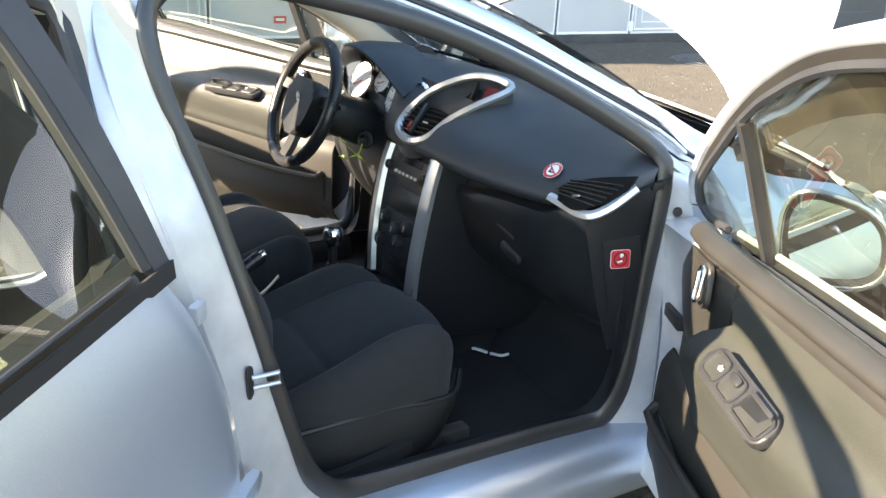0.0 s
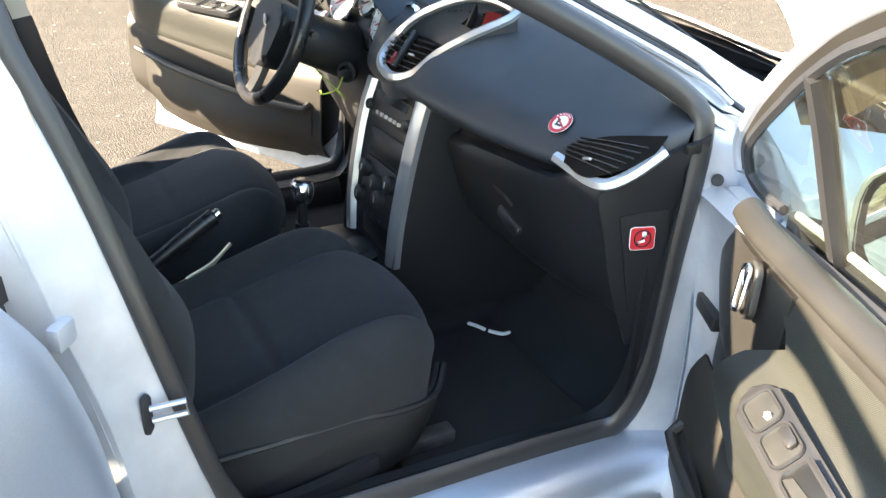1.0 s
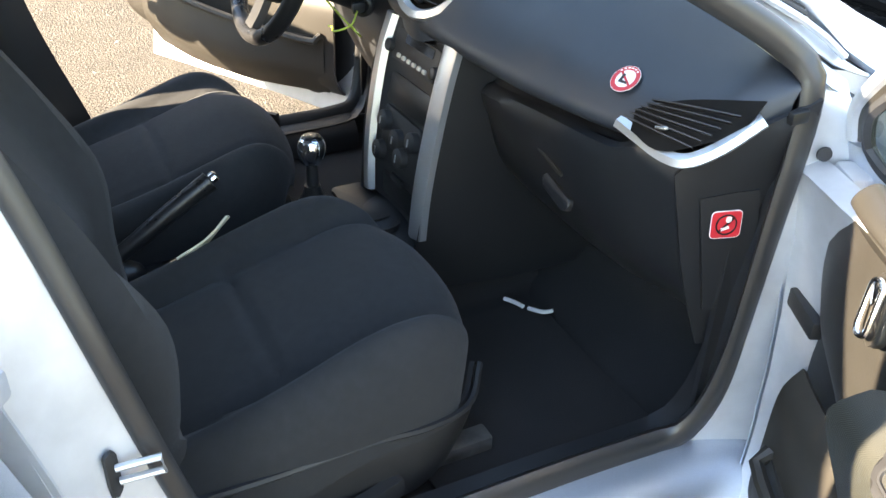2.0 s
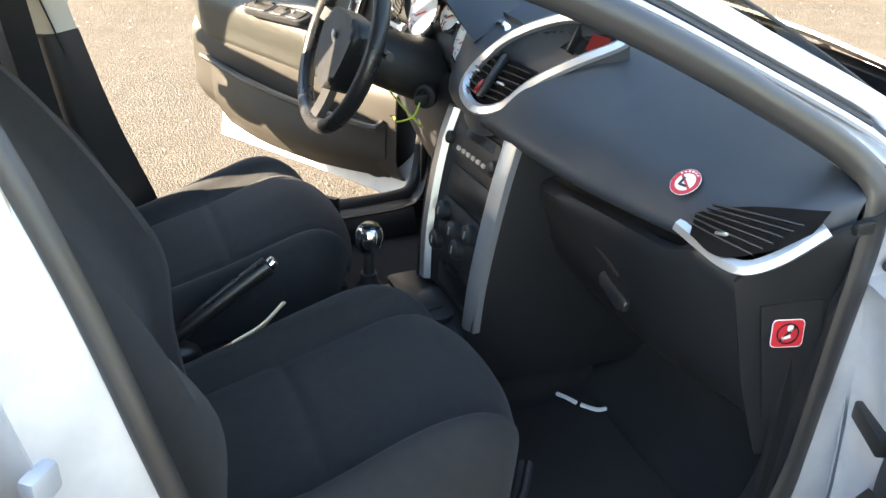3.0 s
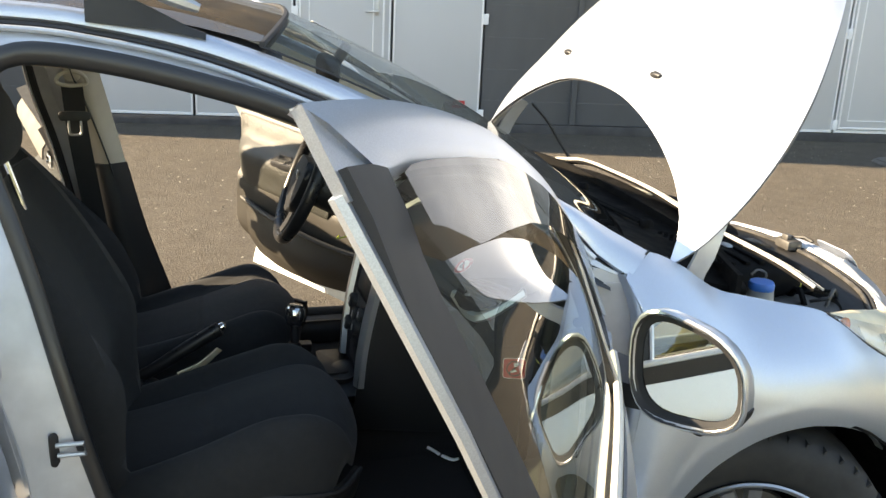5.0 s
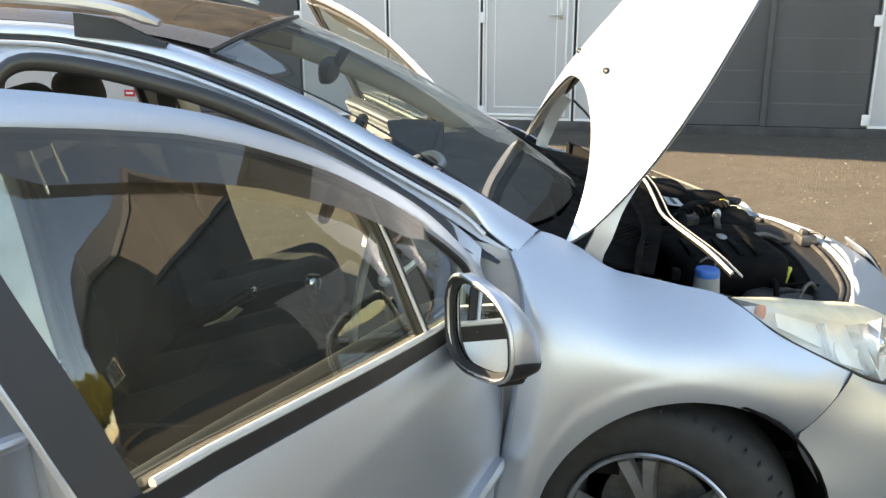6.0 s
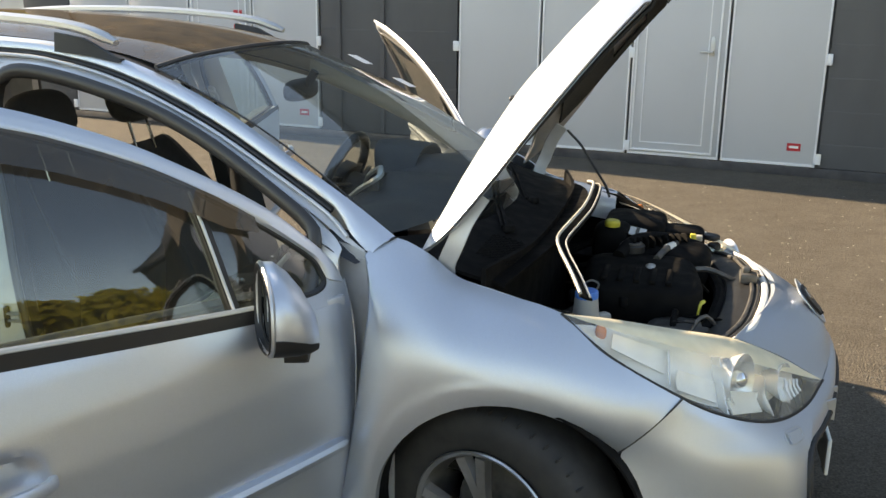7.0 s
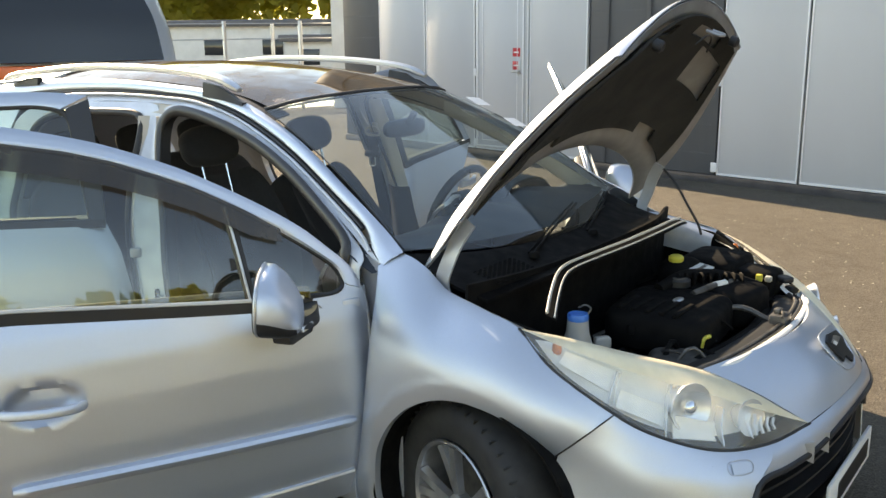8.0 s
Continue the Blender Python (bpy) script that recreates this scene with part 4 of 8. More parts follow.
# slam panel, latch and radiator
slam = [(0.405, -0.455, 0.715), (0.470, -0.3, 0.733), (0.505, 0, 0.742), (0.470, 0.3, 0.733), (0.405, 0.455, 0.715)]
part("slam_panel", sheet(patch([[(x + 0.05, y * 1.02, z + 0.005) for x, y, z in slam], slam, [(x - 0.055, y, z - 0.012) for x, y, z in slam], [(x - 0.065, y, z - 0.07) for x, y, z in slam]], 36, 9), 0.006), BLACK, car)
# The white outer tube draws the bright highlight on the paint's edge.
for off, r, mt in ((0.052, 0.010, WHITE), (0.034, 0.005, RUBBER), (0.016, 0.006, BAY_GREY)):
    part("slam_seal_and_glint", tube(crv([(x + off - 0.004, y * 1.0, z + 0.012) for x, y, z in slam], 40), r, 7), mt, car)
part("radiator_top", tube(crv([(x - 0.075, y * 0.9, z - 0.03) for x, y, z in slam], 30), 0.02, 8), BAY, car)
latch = part("hood_latch", boxes(((0.508, 0.045, 0.765), (0.05, 0.07, 0.03), 0.006), ((0.50, 0.045, 0.785), (0.02, 0.03, 0.02), 0.004)), BAY_GREY, car, "grey steel hood latch")
part("latch_lever", tube([(0.51, 0.05, 0.785), (0.53, 0.0, 0.795), (0.535, -0.03, 0.79)], 0.005, 6), BLACK, latch)

# engine and what is round it
eng = holder("engine", car, "black plastic-covered engine")
def rounded_box(c, size, power=5, rot=0.0):
    return blob(c, size, power, 28, 12, Matrix.Rotation(rot, 4, "Z"))
part("engine_cover", rounded_box((0.20, -0.07, 0.735), (0.34, 0.40, 0.13), 5, 0.1), BAY, eng)
for k in range(5):
    part("cover_rib", boxes(((0.10 + 0.045 * k, -0.16, 0.800), (0.018, 0.14, 0.012), 0.004)), BAY, eng)
bm = blob((0.222, -0.062, 0.802), (0.03, 0.055, 0.008), 2.2, 12, 6)
part("cover_emblem", bm, TRIM_SILVER, eng, "plain silver emblem")
part("intake_box", rounded_box((0.25, 0.22, 0.74), (0.30, 0.24, 0.13), 4.5, -0.1), BAY, eng)
part("air_hose", tube(crv([(0.12, 0.02, 0.80), (0.16, 0.14, 0.825), (0.25, 0.24, 0.815), (0.36, 0.30, 0.78)], 24), 0.020, 10), BAY, eng)
for k in range(9):
    t = k / 8
    part("hose_rib", lathe([(0.020, -0.003), (0.023, 0), (0.020, 0.003)], 12, axes((0.15 + 0.16 * t, 0.10 + 0.16 * t, 0.822 - 0.012 * t), (0, 0, 1), (0.7, 0.7, -0.05))), BAY, eng)
part("fuel_rail", tube(crv([(0.235, 0.03, 0.80), (0.26, 0.14, 0.806), (0.30, 0.27, 0.80)], 14), 0.011, 8), BAY_GREY, eng)
part("rail_sleeve", tube(crv([(0.262, 0.15, 0.806), (0.278, 0.20, 0.804)], 6), 0.013, 8), WHITE, eng)
part("filler_cap", lathe([(0.04, 0), (0.04, 0.02), (0.034, 0.026), (0, 0.026)], 20, pose(0.155, 0.10, 0.80)), BLACK, eng, "black oil filler cap")
part("cap_ring", lathe([(0.03, 0), (0.03, 0.004), (0.024, 0.005), (0.024, 0)], 20, pose(0.155, 0.10, 0.826)), BAY_GREY, eng)
washer = holder("washer_bottle", car, "milky washer bottle with a blue cap")
part("bottle_neck", lathe([(0.05, -0.30), (0.05, -0.1), (0.034, -0.05), (0.03, 0.0), (0.0, 0.0)], 18, pose(0.078, -0.458, 0.825)), MILK, washer)
part("blue_cap", lathe([(0.030, 0.0), (0.031, 0.004), (0.031, 0.016), (0.028, 0.022), (0.0, 0.024)], 20, pose(0.078, -0.458, 0.812)), BLUE, washer, "blue cap")
part("cap_tab", tube(crv([(0.10, -0.44, 0.83), (0.105, -0.43, 0.845), (0.085, -0.425, 0.852), (0.065, -0.43, 0.842)], 12), 0.003, 6), BAY_GREY, washer)
dip = holder("coolant_tank", car, "dark coolant tank with a yellow cap")
part("tank", rounded_box((0.075, 0.31, 0.77), (0.13, 0.16, 0.14), 3.5), BAY, dip)
part("yellow_cap", lathe([(0.024, 0), (0.026, 0.005), (0.026, 0.016), (0.02, 0.022), (0, 0.022)], 18, pose(0.075, 0.27, 0.835)), YELLOW, dip, "yellow cap")
batt = holder("battery", car, "black battery box with a white label")
part("battery_case", rounded_box((0.14, 0.50, 0.74), (0.22, 0.26, 0.18), 6), BAY, batt)
part("battery_label", boxes(((0.158, 0.30, 0.815), (0.055, 0.105, 0.004), 0.001, Matrix.Rotation(0.15, 3, "Y"))), WHITE, batt, "white paper label")
part("label_bar", boxes(((0.158, 0.30, 0.8185), (0.012, 0.08, 0.002), 0.0, Matrix.Rotation(0.15, 3, "Y"))), BAY_GREY, batt)
part("fuse_box", rounded_box((0.30, 0.47, 0.755), (0.16, 0.14, 0.10), 5), BAY, car)
part("pale_connector", boxes(((0.36, 0.40, 0.785), (0.022, 0.022, 0.02), 0.004)), MILK, car)
part("yellow_connector", boxes(((0.34, 0.36, 0.795), (0.02, 0.02, 0.025), 0.003)), YELLOW, car)
part("reservoir", rounded_box((0.33, -0.32, 0.66), (0.17, 0.22, 0.12), 3.5, 0.5), BAY_GREY, car)
part("strap_loop", tube(crv([(0.30, -0.36, 0.735), (0.33, -0.385, 0.75), (0.355, -0.36, 0.74)], 12), 0.005, 6), BLACK, car)
part("dipstick", tube(crv([(0.36, -0.22, 0.70), (0.37, -0.22, 0.745), (0.38, -0.20, 0.75)], 10), 0.006, 6), YELLOW, car)
rng = random.Random(9)
for k in range(26):
    x, y = rng.uniform(0.0, 0.42), rng.uniform(-0.45, 0.5)
    a = rng.uniform(0, 6.28)
    L = rng.uniform(0.10, 0.28)
    z = rng.uniform(0.66, 0.78)
    p = [(x - math.cos(a) * L / 2, y - math.sin(a) * L / 2, z - 0.03), (x, y, z + rng.uniform(0.0, 0.03)), (x + math.cos(a) * L / 2, y + math.sin(a) * L / 2, z - 0.04)]
    part("hose", tube(crv(p, 10), rng.uniform(0.004, 0.012), 6), BAY if k % 6 else BAY_GREY, car)
for k in range(14):
    x, y, z = rng.uniform(0.02, 0.44), rng.uniform(-0.42, 0.52), rng.uniform(0.70, 0.79)
    part("fitting", rounded_box((x, y, z), (rng.uniform(0.02, 0.05), rng.uniform(0.02, 0.06), rng.uniform(0.02, 0.04)), 4, rng.uniform(0, 3)), (BAY, BAY, BLACK, BAY)[k % 4] if k % 9 else MILK, car)

# hood, raised about its hinges
HOOD_TURN = Matrix.Translation((-0.26, 0, 0.955)) @ Matrix.Rotation(radians(-70.0), 4, "Y") @ Matrix.Translation((0.26, 0, -0.955))
HOOD_ROWS = [
    [(-0.272, -0.685, 0.988), (-0.195, -0.655, 0.985), (-0.115, -0.56, 0.988), (-0.04, -0.40, 0.996), (0.015, -0.20, 1.004), (0.03, 0, 1.006)],
    [(-0.19, -0.712, 0.942), (-0.10, -0.66, 0.965), (-0.02, -0.56, 0.975), (0.05, -0.40, 0.985), (0.095, -0.20, 0.996), (0.11, 0, 0.998)],
    [(-0.04, -0.722, 0.890), (0.03, -0.65, 0.915), (0.09, -0.55, 0.935), (0.15, -0.40, 0.952), (0.19, -0.20, 0.965), (0.21, 0, 0.968)],
    [(0.12, -0.690, 0.845), (0.17, -0.62, 0.865), (0.23, -0.52, 0.885), (0.28, -0.38, 0.902), (0.32, -0.20, 0.915), (0.34, 0, 0.918)],
    [(0.30, -0.590, 0.797), (0.34, -0.53, 0.812), (0.38, -0.44, 0.828), (0.425, -0.32, 0.842), (0.46, -0.17, 0.852), (0.475, 0, 0.855)],
    [(0.440, -0.475, 0.752), (0.475, -0.42, 0.760), (0.51, -0.35, 0.768), (0.55, -0.25, 0.778), (0.58, -0.13, 0.785), (0.59, 0, 0.788)],
    [(0.452, -0.462, 0.738), (0.487, -0.408, 0.746), (0.522, -0.338, 0.754), (0.562, -0.24, 0.764), (0.592, -0.125, 0.771), (0.602, 0, 0.774)],
]
full = lambda r: r + side(r[:-1], -1)[::-1]


def turned(G, m):
    G = np.asarray(G, float)
    M = np.array(m)
    return G @ M[:3, :3].T + M[:3, 3]


hood = holder("hood", car, "raised silver hood")
HG = patch([full(r) for r in HOOD_ROWS], 56, 40)
HG[..., 2] += 0.018 * np.clip((np.abs(HG[..., 1]) - 0.3) / 0.4, 0, 1) ** 2
HG[..., 0] = -0.26 + (HG[..., 0] + 0.26) * 1.025
part("hood_skin", sheet(turned(HG, HOOD_TURN), 0.004, inward=tuple(HOOD_TURN @ Vector((0.2, 0, 0.5)))), PAINT, hood)
NH = np.cross(np.gradient(HG, axis=1), np.gradient(HG, axis=0))
NH /= np.linalg.norm(NH, axis=2, keepdims=True)
if NH[..., 2].mean() > 0:
    NH = -NH
vv, uu = np.meshgrid(np.linspace(0, 1, 40), np.linspace(-1, 1, 56), indexing="ij")
depth = 0.008 + 0.026 * (1 - np.clip(np.maximum(np.abs(uu), np.abs(2 * vv - 1)) - 0.88, 0, 0.12) / 0.12)
inner = HG + NH * depth[..., None]
part("inner_frame", sheet(turned(inner, HOOD_TURN), 0.002), HOOD_IN, hood, "silver inner frame, its shade put into the colour")


def pierced(G, thick, holes):
    """A sheet of grid cells with blocks of cells (row, row, column, column) left open."""
    bm = bmesh.new()
    nv, nu = G.shape[:2]
    N = np.cross(np.gradient(G, axis=1), np.gradient(G, axis=0))
    N /= np.linalg.norm(N, axis=2, keepdims=True)
    F, K = ([[bm.verts.new(p) for p in row] for row in grid] for grid in (G, G + N * thick))
    solid = lambda j, i: 0 <= j < nv - 1 and 0 <= i < nu - 1 and not any(a <= j < b and c <= i < d for a, b, c, d in holes)
    for j in range(nv - 1):
        for i in range(nu - 1):
            if not solid(j, i):
                continue
            q = [(j, i), (j, i + 1), (j + 1, i + 1), (j + 1, i)]
            bm.faces.new([F[a][b] for a, b in q])
            bm.faces.new([K[a][b] for a, b in q[::-1]])
            for (dj, di), (p, r) in (((-1, 0), (0, 1)), ((0, 1), (1, 2)), ((1, 0), (2, 3)), ((0, -1), (3, 0))):
                if not solid(j + dj, i + di):
                    bm.faces.new((F[q[p][0]][q[p][1]], F[q[r][0]][q[r][1]], K[q[r][0]][q[r][1]], K[q[p][0]][q[p][1]]))
    bmesh.ops.delete(bm, geom=[v for v in bm.verts if not v.link_faces], context="VERTS")
    return bm


pad = (HG + NH * 0.044)[6:38, 4:52]
part("insulation_pad", pierced(turned(pad, HOOD_TURN), 0.008, ((15, 25, 3, 13), (26, 29, 9, 20), (15, 25, 35, 45), (26, 29, 28, 39), (0, 3, 8, 14), (0, 3, 34, 40))), PAD, hood, "black felt insulation pad with cut-outs")
part("cable_clip", tube(turned(crv([(0.50, -0.05, 0.712), (0.53, -0.02, 0.70), (0.52, 0.05, 0.708), (0.47, 0.10, 0.722)], 14), HOOD_TURN), 0.003, 6), BLACK, hood)
part("striker_bow", tube(turned(crv([(0.54, 0.02, 0.72), (0.54, 0.02, 0.68), (0.54, 0.07, 0.68), (0.54, 0.07, 0.72)], 14), HOOD_TURN), 0.005, 6), GALV, hood)
for y in (-0.30, 0.30):
    part("rubber_stop", lathe([(0.018, 0), (0.018, 0.02), (0.012, 0.026), (0, 0.026)], 14, HOOD_TURN @ pose(0.50, y, 0.73, 180)), RUBBER, hood)
for y in (-0.277, 0.277):
    m = HOOD_TURN @ axes((0.098, y, 0.991), (1, 0, 0), (0.12, 0, 1))
    part("washer_jet", lathe([(0.017, -0.004), (0.016, 0.004), (0.009, 0.009), (0, 0.010)], 14, m @ Matrix.Diagonal((0.55, 1.5, 1, 1))), BLACK, hood)
for s in (1, -1):
    hinge = crv(side([(-0.235, -0.675, 0.86), (-0.245, -0.68, 0.93), (-0.225, -0.682, 0.985), (-0.20, -0.67, 1.05), (-0.165, -0.655, 1.11)], s), 16)
    bm = bmesh.new()
    sweep(bm, hinge, [(-0.004, -0.022), (0.004, -0.022), (0.004, 0.022), (-0.004, 0.022)], up=(1, 0, 0))
    part("hood_hinge", bm, PAINT_IN, hood)
stay = crv([(-0.140, 0.63, 1.10), (-0.085, 0.63, 1.045), (-0.030, 0.625, 0.965), (0.015, 0.62, 0.90), (0.03, 0.62, 0.86)], 16)
part("hood_stay", tube(stay, 0.005, 6), BLACK, hood, "thin black hood stay")

# windscreen, roof and rails
SEAM = [(-1.114, -0.525, 1.375), (-1.075, -0.40, 1.398), (-1.04, -0.2, 1.412), (-1.03, 0, 1.416)]
BASE = [(-0.395, -0.668, 1.005), (-0.315, -0.46, 0.972), (-0.235, -0.2, 0.958), (-0.21, 0, 0.955)]
WS = [[tuple(np.array(a) * (1 - t) + np.array(b) * t + np.array((0, 0, 0.036 * math.sin(math.pi * t)))) for a, b in zip(SEAM, BASE)] for t in (0, 0.25, 0.5, 0.75, 1)]
part("windscreen", sheet(patch([full(r) for r in WS], 40, 24), 0.0), WINDSCREEN, car, "curved windscreen with a dusty film")
for s in (1, -1):
    part("screen_seal", tube(crv([(x, y, z - 0.003) for x, y, z in [side(r, s)[0] for r in WS]], 24), 0.0025, 6), RUBBER, car)
part("screen_header", tube(crv(full(SEAM), 40), 0.007, 6), RUBBER, car)
bm = sheet(patch([full([tuple(np.array(p) + np.array((0.0, 0, -0.009))) for p in r]) for r in (WS[0], [tuple(np.array(a) * 0.96 + np.array(b) * 0.04) for a, b in zip(WS[0], WS[1])])], 30, 3), 0.003)
part("shade_band", bm, STICK_BLACK, car)
for c, w, label in (((-0.88, 0.44, 1.345), 0.10, "pale windscreen sticker"), ((-0.72, 0.47, 1.265), 0.09, "pale windscreen sticker")):
    part("screen_sticker", slab(rounded(w, 0.07, 0.008), 0.001, axes(c, (0.05, 1, 0.02), (0.42, 0.1, 0.9))), WHITE, car, label)
inner_mirror = blob((-0.92, 0.0, 1.275), (0.045, 0.24, 0.07), 3, 20, 10)
part("inner_mirror", inner_mirror, BLACK, car)
part("mirror_stem", tube([(-0.90, 0, 1.29), (-0.87, 0, 1.335)], 0.014, 8), BLACK, car)

ROOF = [SEAM] + [[(x, -0.50 if x > -2.2 else -0.53, ze), (x, -0.40, ze + 0.026), (x, -0.2, ze + 0.048), (x, 0, ze + 0.055)] for x, ze in ((-1.30, 1.412), (-1.6, 1.442), (-2.0, 1.455), (-2.45, 1.445))]
part("roof_glass", sheet(patch([full([(p[0], p[1] * 0.93, p[2]) for p in r]) for r in ROOF], 40, 24), 0.0), ROOF_GLASS, car, "dusty dark panoramic roof glass")
TAIL = [[(x, -w, ze), (x, -w * 0.75, ze + 0.03), (x, -w * 0.4, ze + 0.05), (x, 0, ze + 0.055)] for x, w, ze in ((-2.45, 0.50, 1.444), (-2.8, 0.51, 1.42), (-3.15, 0.51, 1.37))]
part("roof_tail", sheet(patch([full(r) for r in TAIL], 30, 10), 0.006), PAINT, car)

# side frames: A-pillar and roof rail strip, outer edge E1, inner edge E2
E1 = [(-0.420, -0.740, 0.962), (-0.497, -0.725, 0.990), (-0.562, -0.707, 1.030), (-0.711, -0.672, 1.110), (-0.898, -0.632, 1.202), (-1.076, -0.600, 1.274), (-1.242, -0.576, 1.330), (-1.40, -0.562, 1.364), (-1.56, -0.555, 1.380), (-2.0, -0.560, 1.380), (-2.5, -0.590, 1.345), (-2.9, -0.63, 1.27)]
E2 = [(-0.367, -0.702, 1.001), (-0.442, -0.672, 1.040), (-0.52, -0.655, 1.085), (-0.69, -0.614, 1.172), (-0.883, -0.570, 1.271), (-1.073, -0.535, 1.347), (-1.236, -0.512, 1.396), (-1.40, -0.500, 1.425), (-1.56, -0.495, 1.440), (-2.0, -0.495, 1.455), (-2.5, -0.50, 1.443), (-2.9, -0.515, 1.405)]


def between(f, out=0.0):
    """A line that lies f of the way from E1 to E2, less at the foot, and out from the surface."""
    k = [0.0, 0.5] + [1.0] * (len(E1) - 2)
    return [tuple(np.array(a) + (np.array(b) - np.array(a)) * f * w + np.array((0, -out, out * 0.6))) for a, b, w in zip(E1, E2, k)]


def roof_side(s):
    F = between(0.55)
    M = [tuple((np.array(a) + np.array(b)) / 2 + np.array((0, -0.006, 0.008))) for a, b in zip(F, E2)]
    lip = [(x, y + 0.014, z - 0.008) for x, y, z in F]
    return sheet(patch([side(lip, s), side(F, s), side(M, s), side(E2, s)], 64, 12), 0.004, inward=(-1.2, 0, 1.0))


both("roof_side", roof_side, PAINT)
both("pillar_foot", lambda s: sheet(patch([side(r, s) for r in ([(-0.53, -0.704, 0.982), (-0.43, -0.722, 0.965)], [(-0.53, -0.710, 0.93), (-0.43, -0.724, 0.93)], [(-0.52, -0.712, 0.88), (-0.43, -0.724, 0.88)])], 6, 6), 0.003, inward=(-1.2, 0, 0.9)), PAINT_IN)
both("roof_ditch", lambda s: sheet(patch([side([(x, y + d, z + h) for x, y, z in E2[5:11]], s) for d, h in ((-0.004, -0.008), (0.04, -0.002), (0.085, 0.008))], 40, 5), 0.004, inward=(-1.5, 0, 1.0)), RUBBER)
both("roof_gutter", lambda s: sheet(patch([side(between(f, -d)[2:], s) for f, d in ((0.54, 0.004), (0.42, 0.010), (0.30, 0.006))], 60, 7), 0.003, inward=(-1.2, 0, 1.0)), RUBBER)
both("gutter_ridge", lambda s: tube(crv(side(between(0.42, -0.004)[2:], s), 60), 0.0045, 8), RUBBER)
both("gutter_strip", lambda s: tube(crv(side(between(0.27, -0.002)[1:], s), 60), 0.0055, 8), PAINT_IN)
both("frame_side", lambda s: sheet(patch([side(between(0.30, -0.010), s), side(between(0.0, -0.012), s)], 60, 4), 0.003, inward=(-1.2, 0, 1.0)), PAINT_IN)
# seam of pillar and wing
both("pillar_gap", lambda s: tube(crv(side([(-0.436, -0.733, 0.966), (-0.40, -0.722, 0.985), (-0.367, -0.704, 1.003)], s), 8), 0.0028, 5), BLACK)

# rails on the roof
for s in (1, -1):
    rail = holder("roof_rail", car, "silver roof rail on black feet")
    path = crv(side([(-1.225, -0.535, 1.437), (-1.33, -0.528, 1.472), (-1.5, -0.522, 1.492), (-1.8, -0.52, 1.505), (-2.2, -0.525, 1.50), (-2.6, -0.545, 1.465), (-2.72, -0.555, 1.44)], s), 40)
    bm = bmesh.new()
    sweep(bm, path, [(-0.02, -0.006), (-0.012, -0.014), (0.012, -0.014), (0.02, -0.006), (0.02, 0.006), (0.01, 0.013), (-0.01, 0.013), (-0.02, 0.006)], scale=[0.6] + [1] * 38 + [0.6])
    part("rail_bar", bm, TRIM_SILVER, rail)
    for x0, x1 in ((-1.215, -1.42), (-2.5, -2.7)):
        zf = lambda x: np.interp(x, [-2.7, -2.45, -2.0, -1.6, -1.3, -1.2], [1.43, 1.445, 1.455, 1.443, 1.418, 1.40])
        zr = lambda x: np.interp(x, [-2.72, -2.6, -2.2, -1.8, -1.5, -1.33, -1.225], [1.42, 1.45, 1.49, 1.495, 1.478, 1.452, 1.40])
        G = [[(x, (-0.541) * s, zf(x) - 0.02), (x, -0.535 * s, max(zr(x) - 0.006, zf(x) - 0.01)), (x, -0.518 * s, max(zr(x) - 0.006, zf(x) - 0.01)), (x, -0.510 * s, zf(x) - 0.02)] for x in np.linspace(x0, x1, 8)]
        bm = bmesh.new()
        V = add_grid(bm, np.array(G), wrap_u=True)
        bm.faces.new(V[0][::-1])
        bm.faces.new(V[-1])
        part("rail_foot", bm, BLACK, rail)

# door openings: S1 the seal line of the front opening, O1 the outer edge of its flange
S1 = [(-0.568, -0.738, 0.962), (-0.588, -0.712, 1.016), (-0.713, -0.680, 1.096), (-0.90, -0.636, 1.195), (-1.077, -0.606, 1.267), (-1.244, -0.588, 1.314), (-1.40, -0.577, 1.346), (-1.52, -0.576, 1.356), (-1.578, -0.586, 1.330), (-1.597, -0.602, 1.285), (-1.584, -0.628, 1.19), (-1.550, -0.655, 1.085), (-1.515, -0.682, 0.965), (-1.474, -0.718, 0.80), (-1.438, -0.735, 0.65), (-1.402, -0.735, 0.52), (-1.36, -0.72, 0.425), (-1.28, -0.695, 0.362), (-1.1, -0.690, 0.35), (-0.85, -0.692, 0.35), (-0.68, -0.70, 0.352), (-0.625, -0.715, 0.385), (-0.60, -0.735, 0.5), (-0.588, -0.745, 0.75)]
O1 = [(-0.500, -0.755, 0.945), (-0.515, -0.716, 0.985), (-0.700, -0.660, 1.100), (-0.898, -0.618, 1.195), (-1.076, -0.586, 1.265), (-1.242, -0.562, 1.320), (-1.40, -0.550, 1.366), (-1.55, -0.545, 1.378), (-1.635, -0.555, 1.355), (-1.672, -0.580, 1.305), (-1.668, -0.640, 1.20), (-1.648, -0.690, 1.09), (-1.618, -0.738, 0.975), (-1.575, -0.768, 0.80), (-1.545, -0.780, 0.65), (-1.520, -0.786, 0.52), (-1.505, -0.790, 0.40), (-1.48, -0.80, 0.25), (-1.1, -0.805, 0.235), (-0.85, -0.805, 0.235), (-0.60, -0.80, 0.235), (-0.50, -0.79, 0.27), (-0.475, -0.775, 0.5), (-0.480, -0.775, 0.75)]


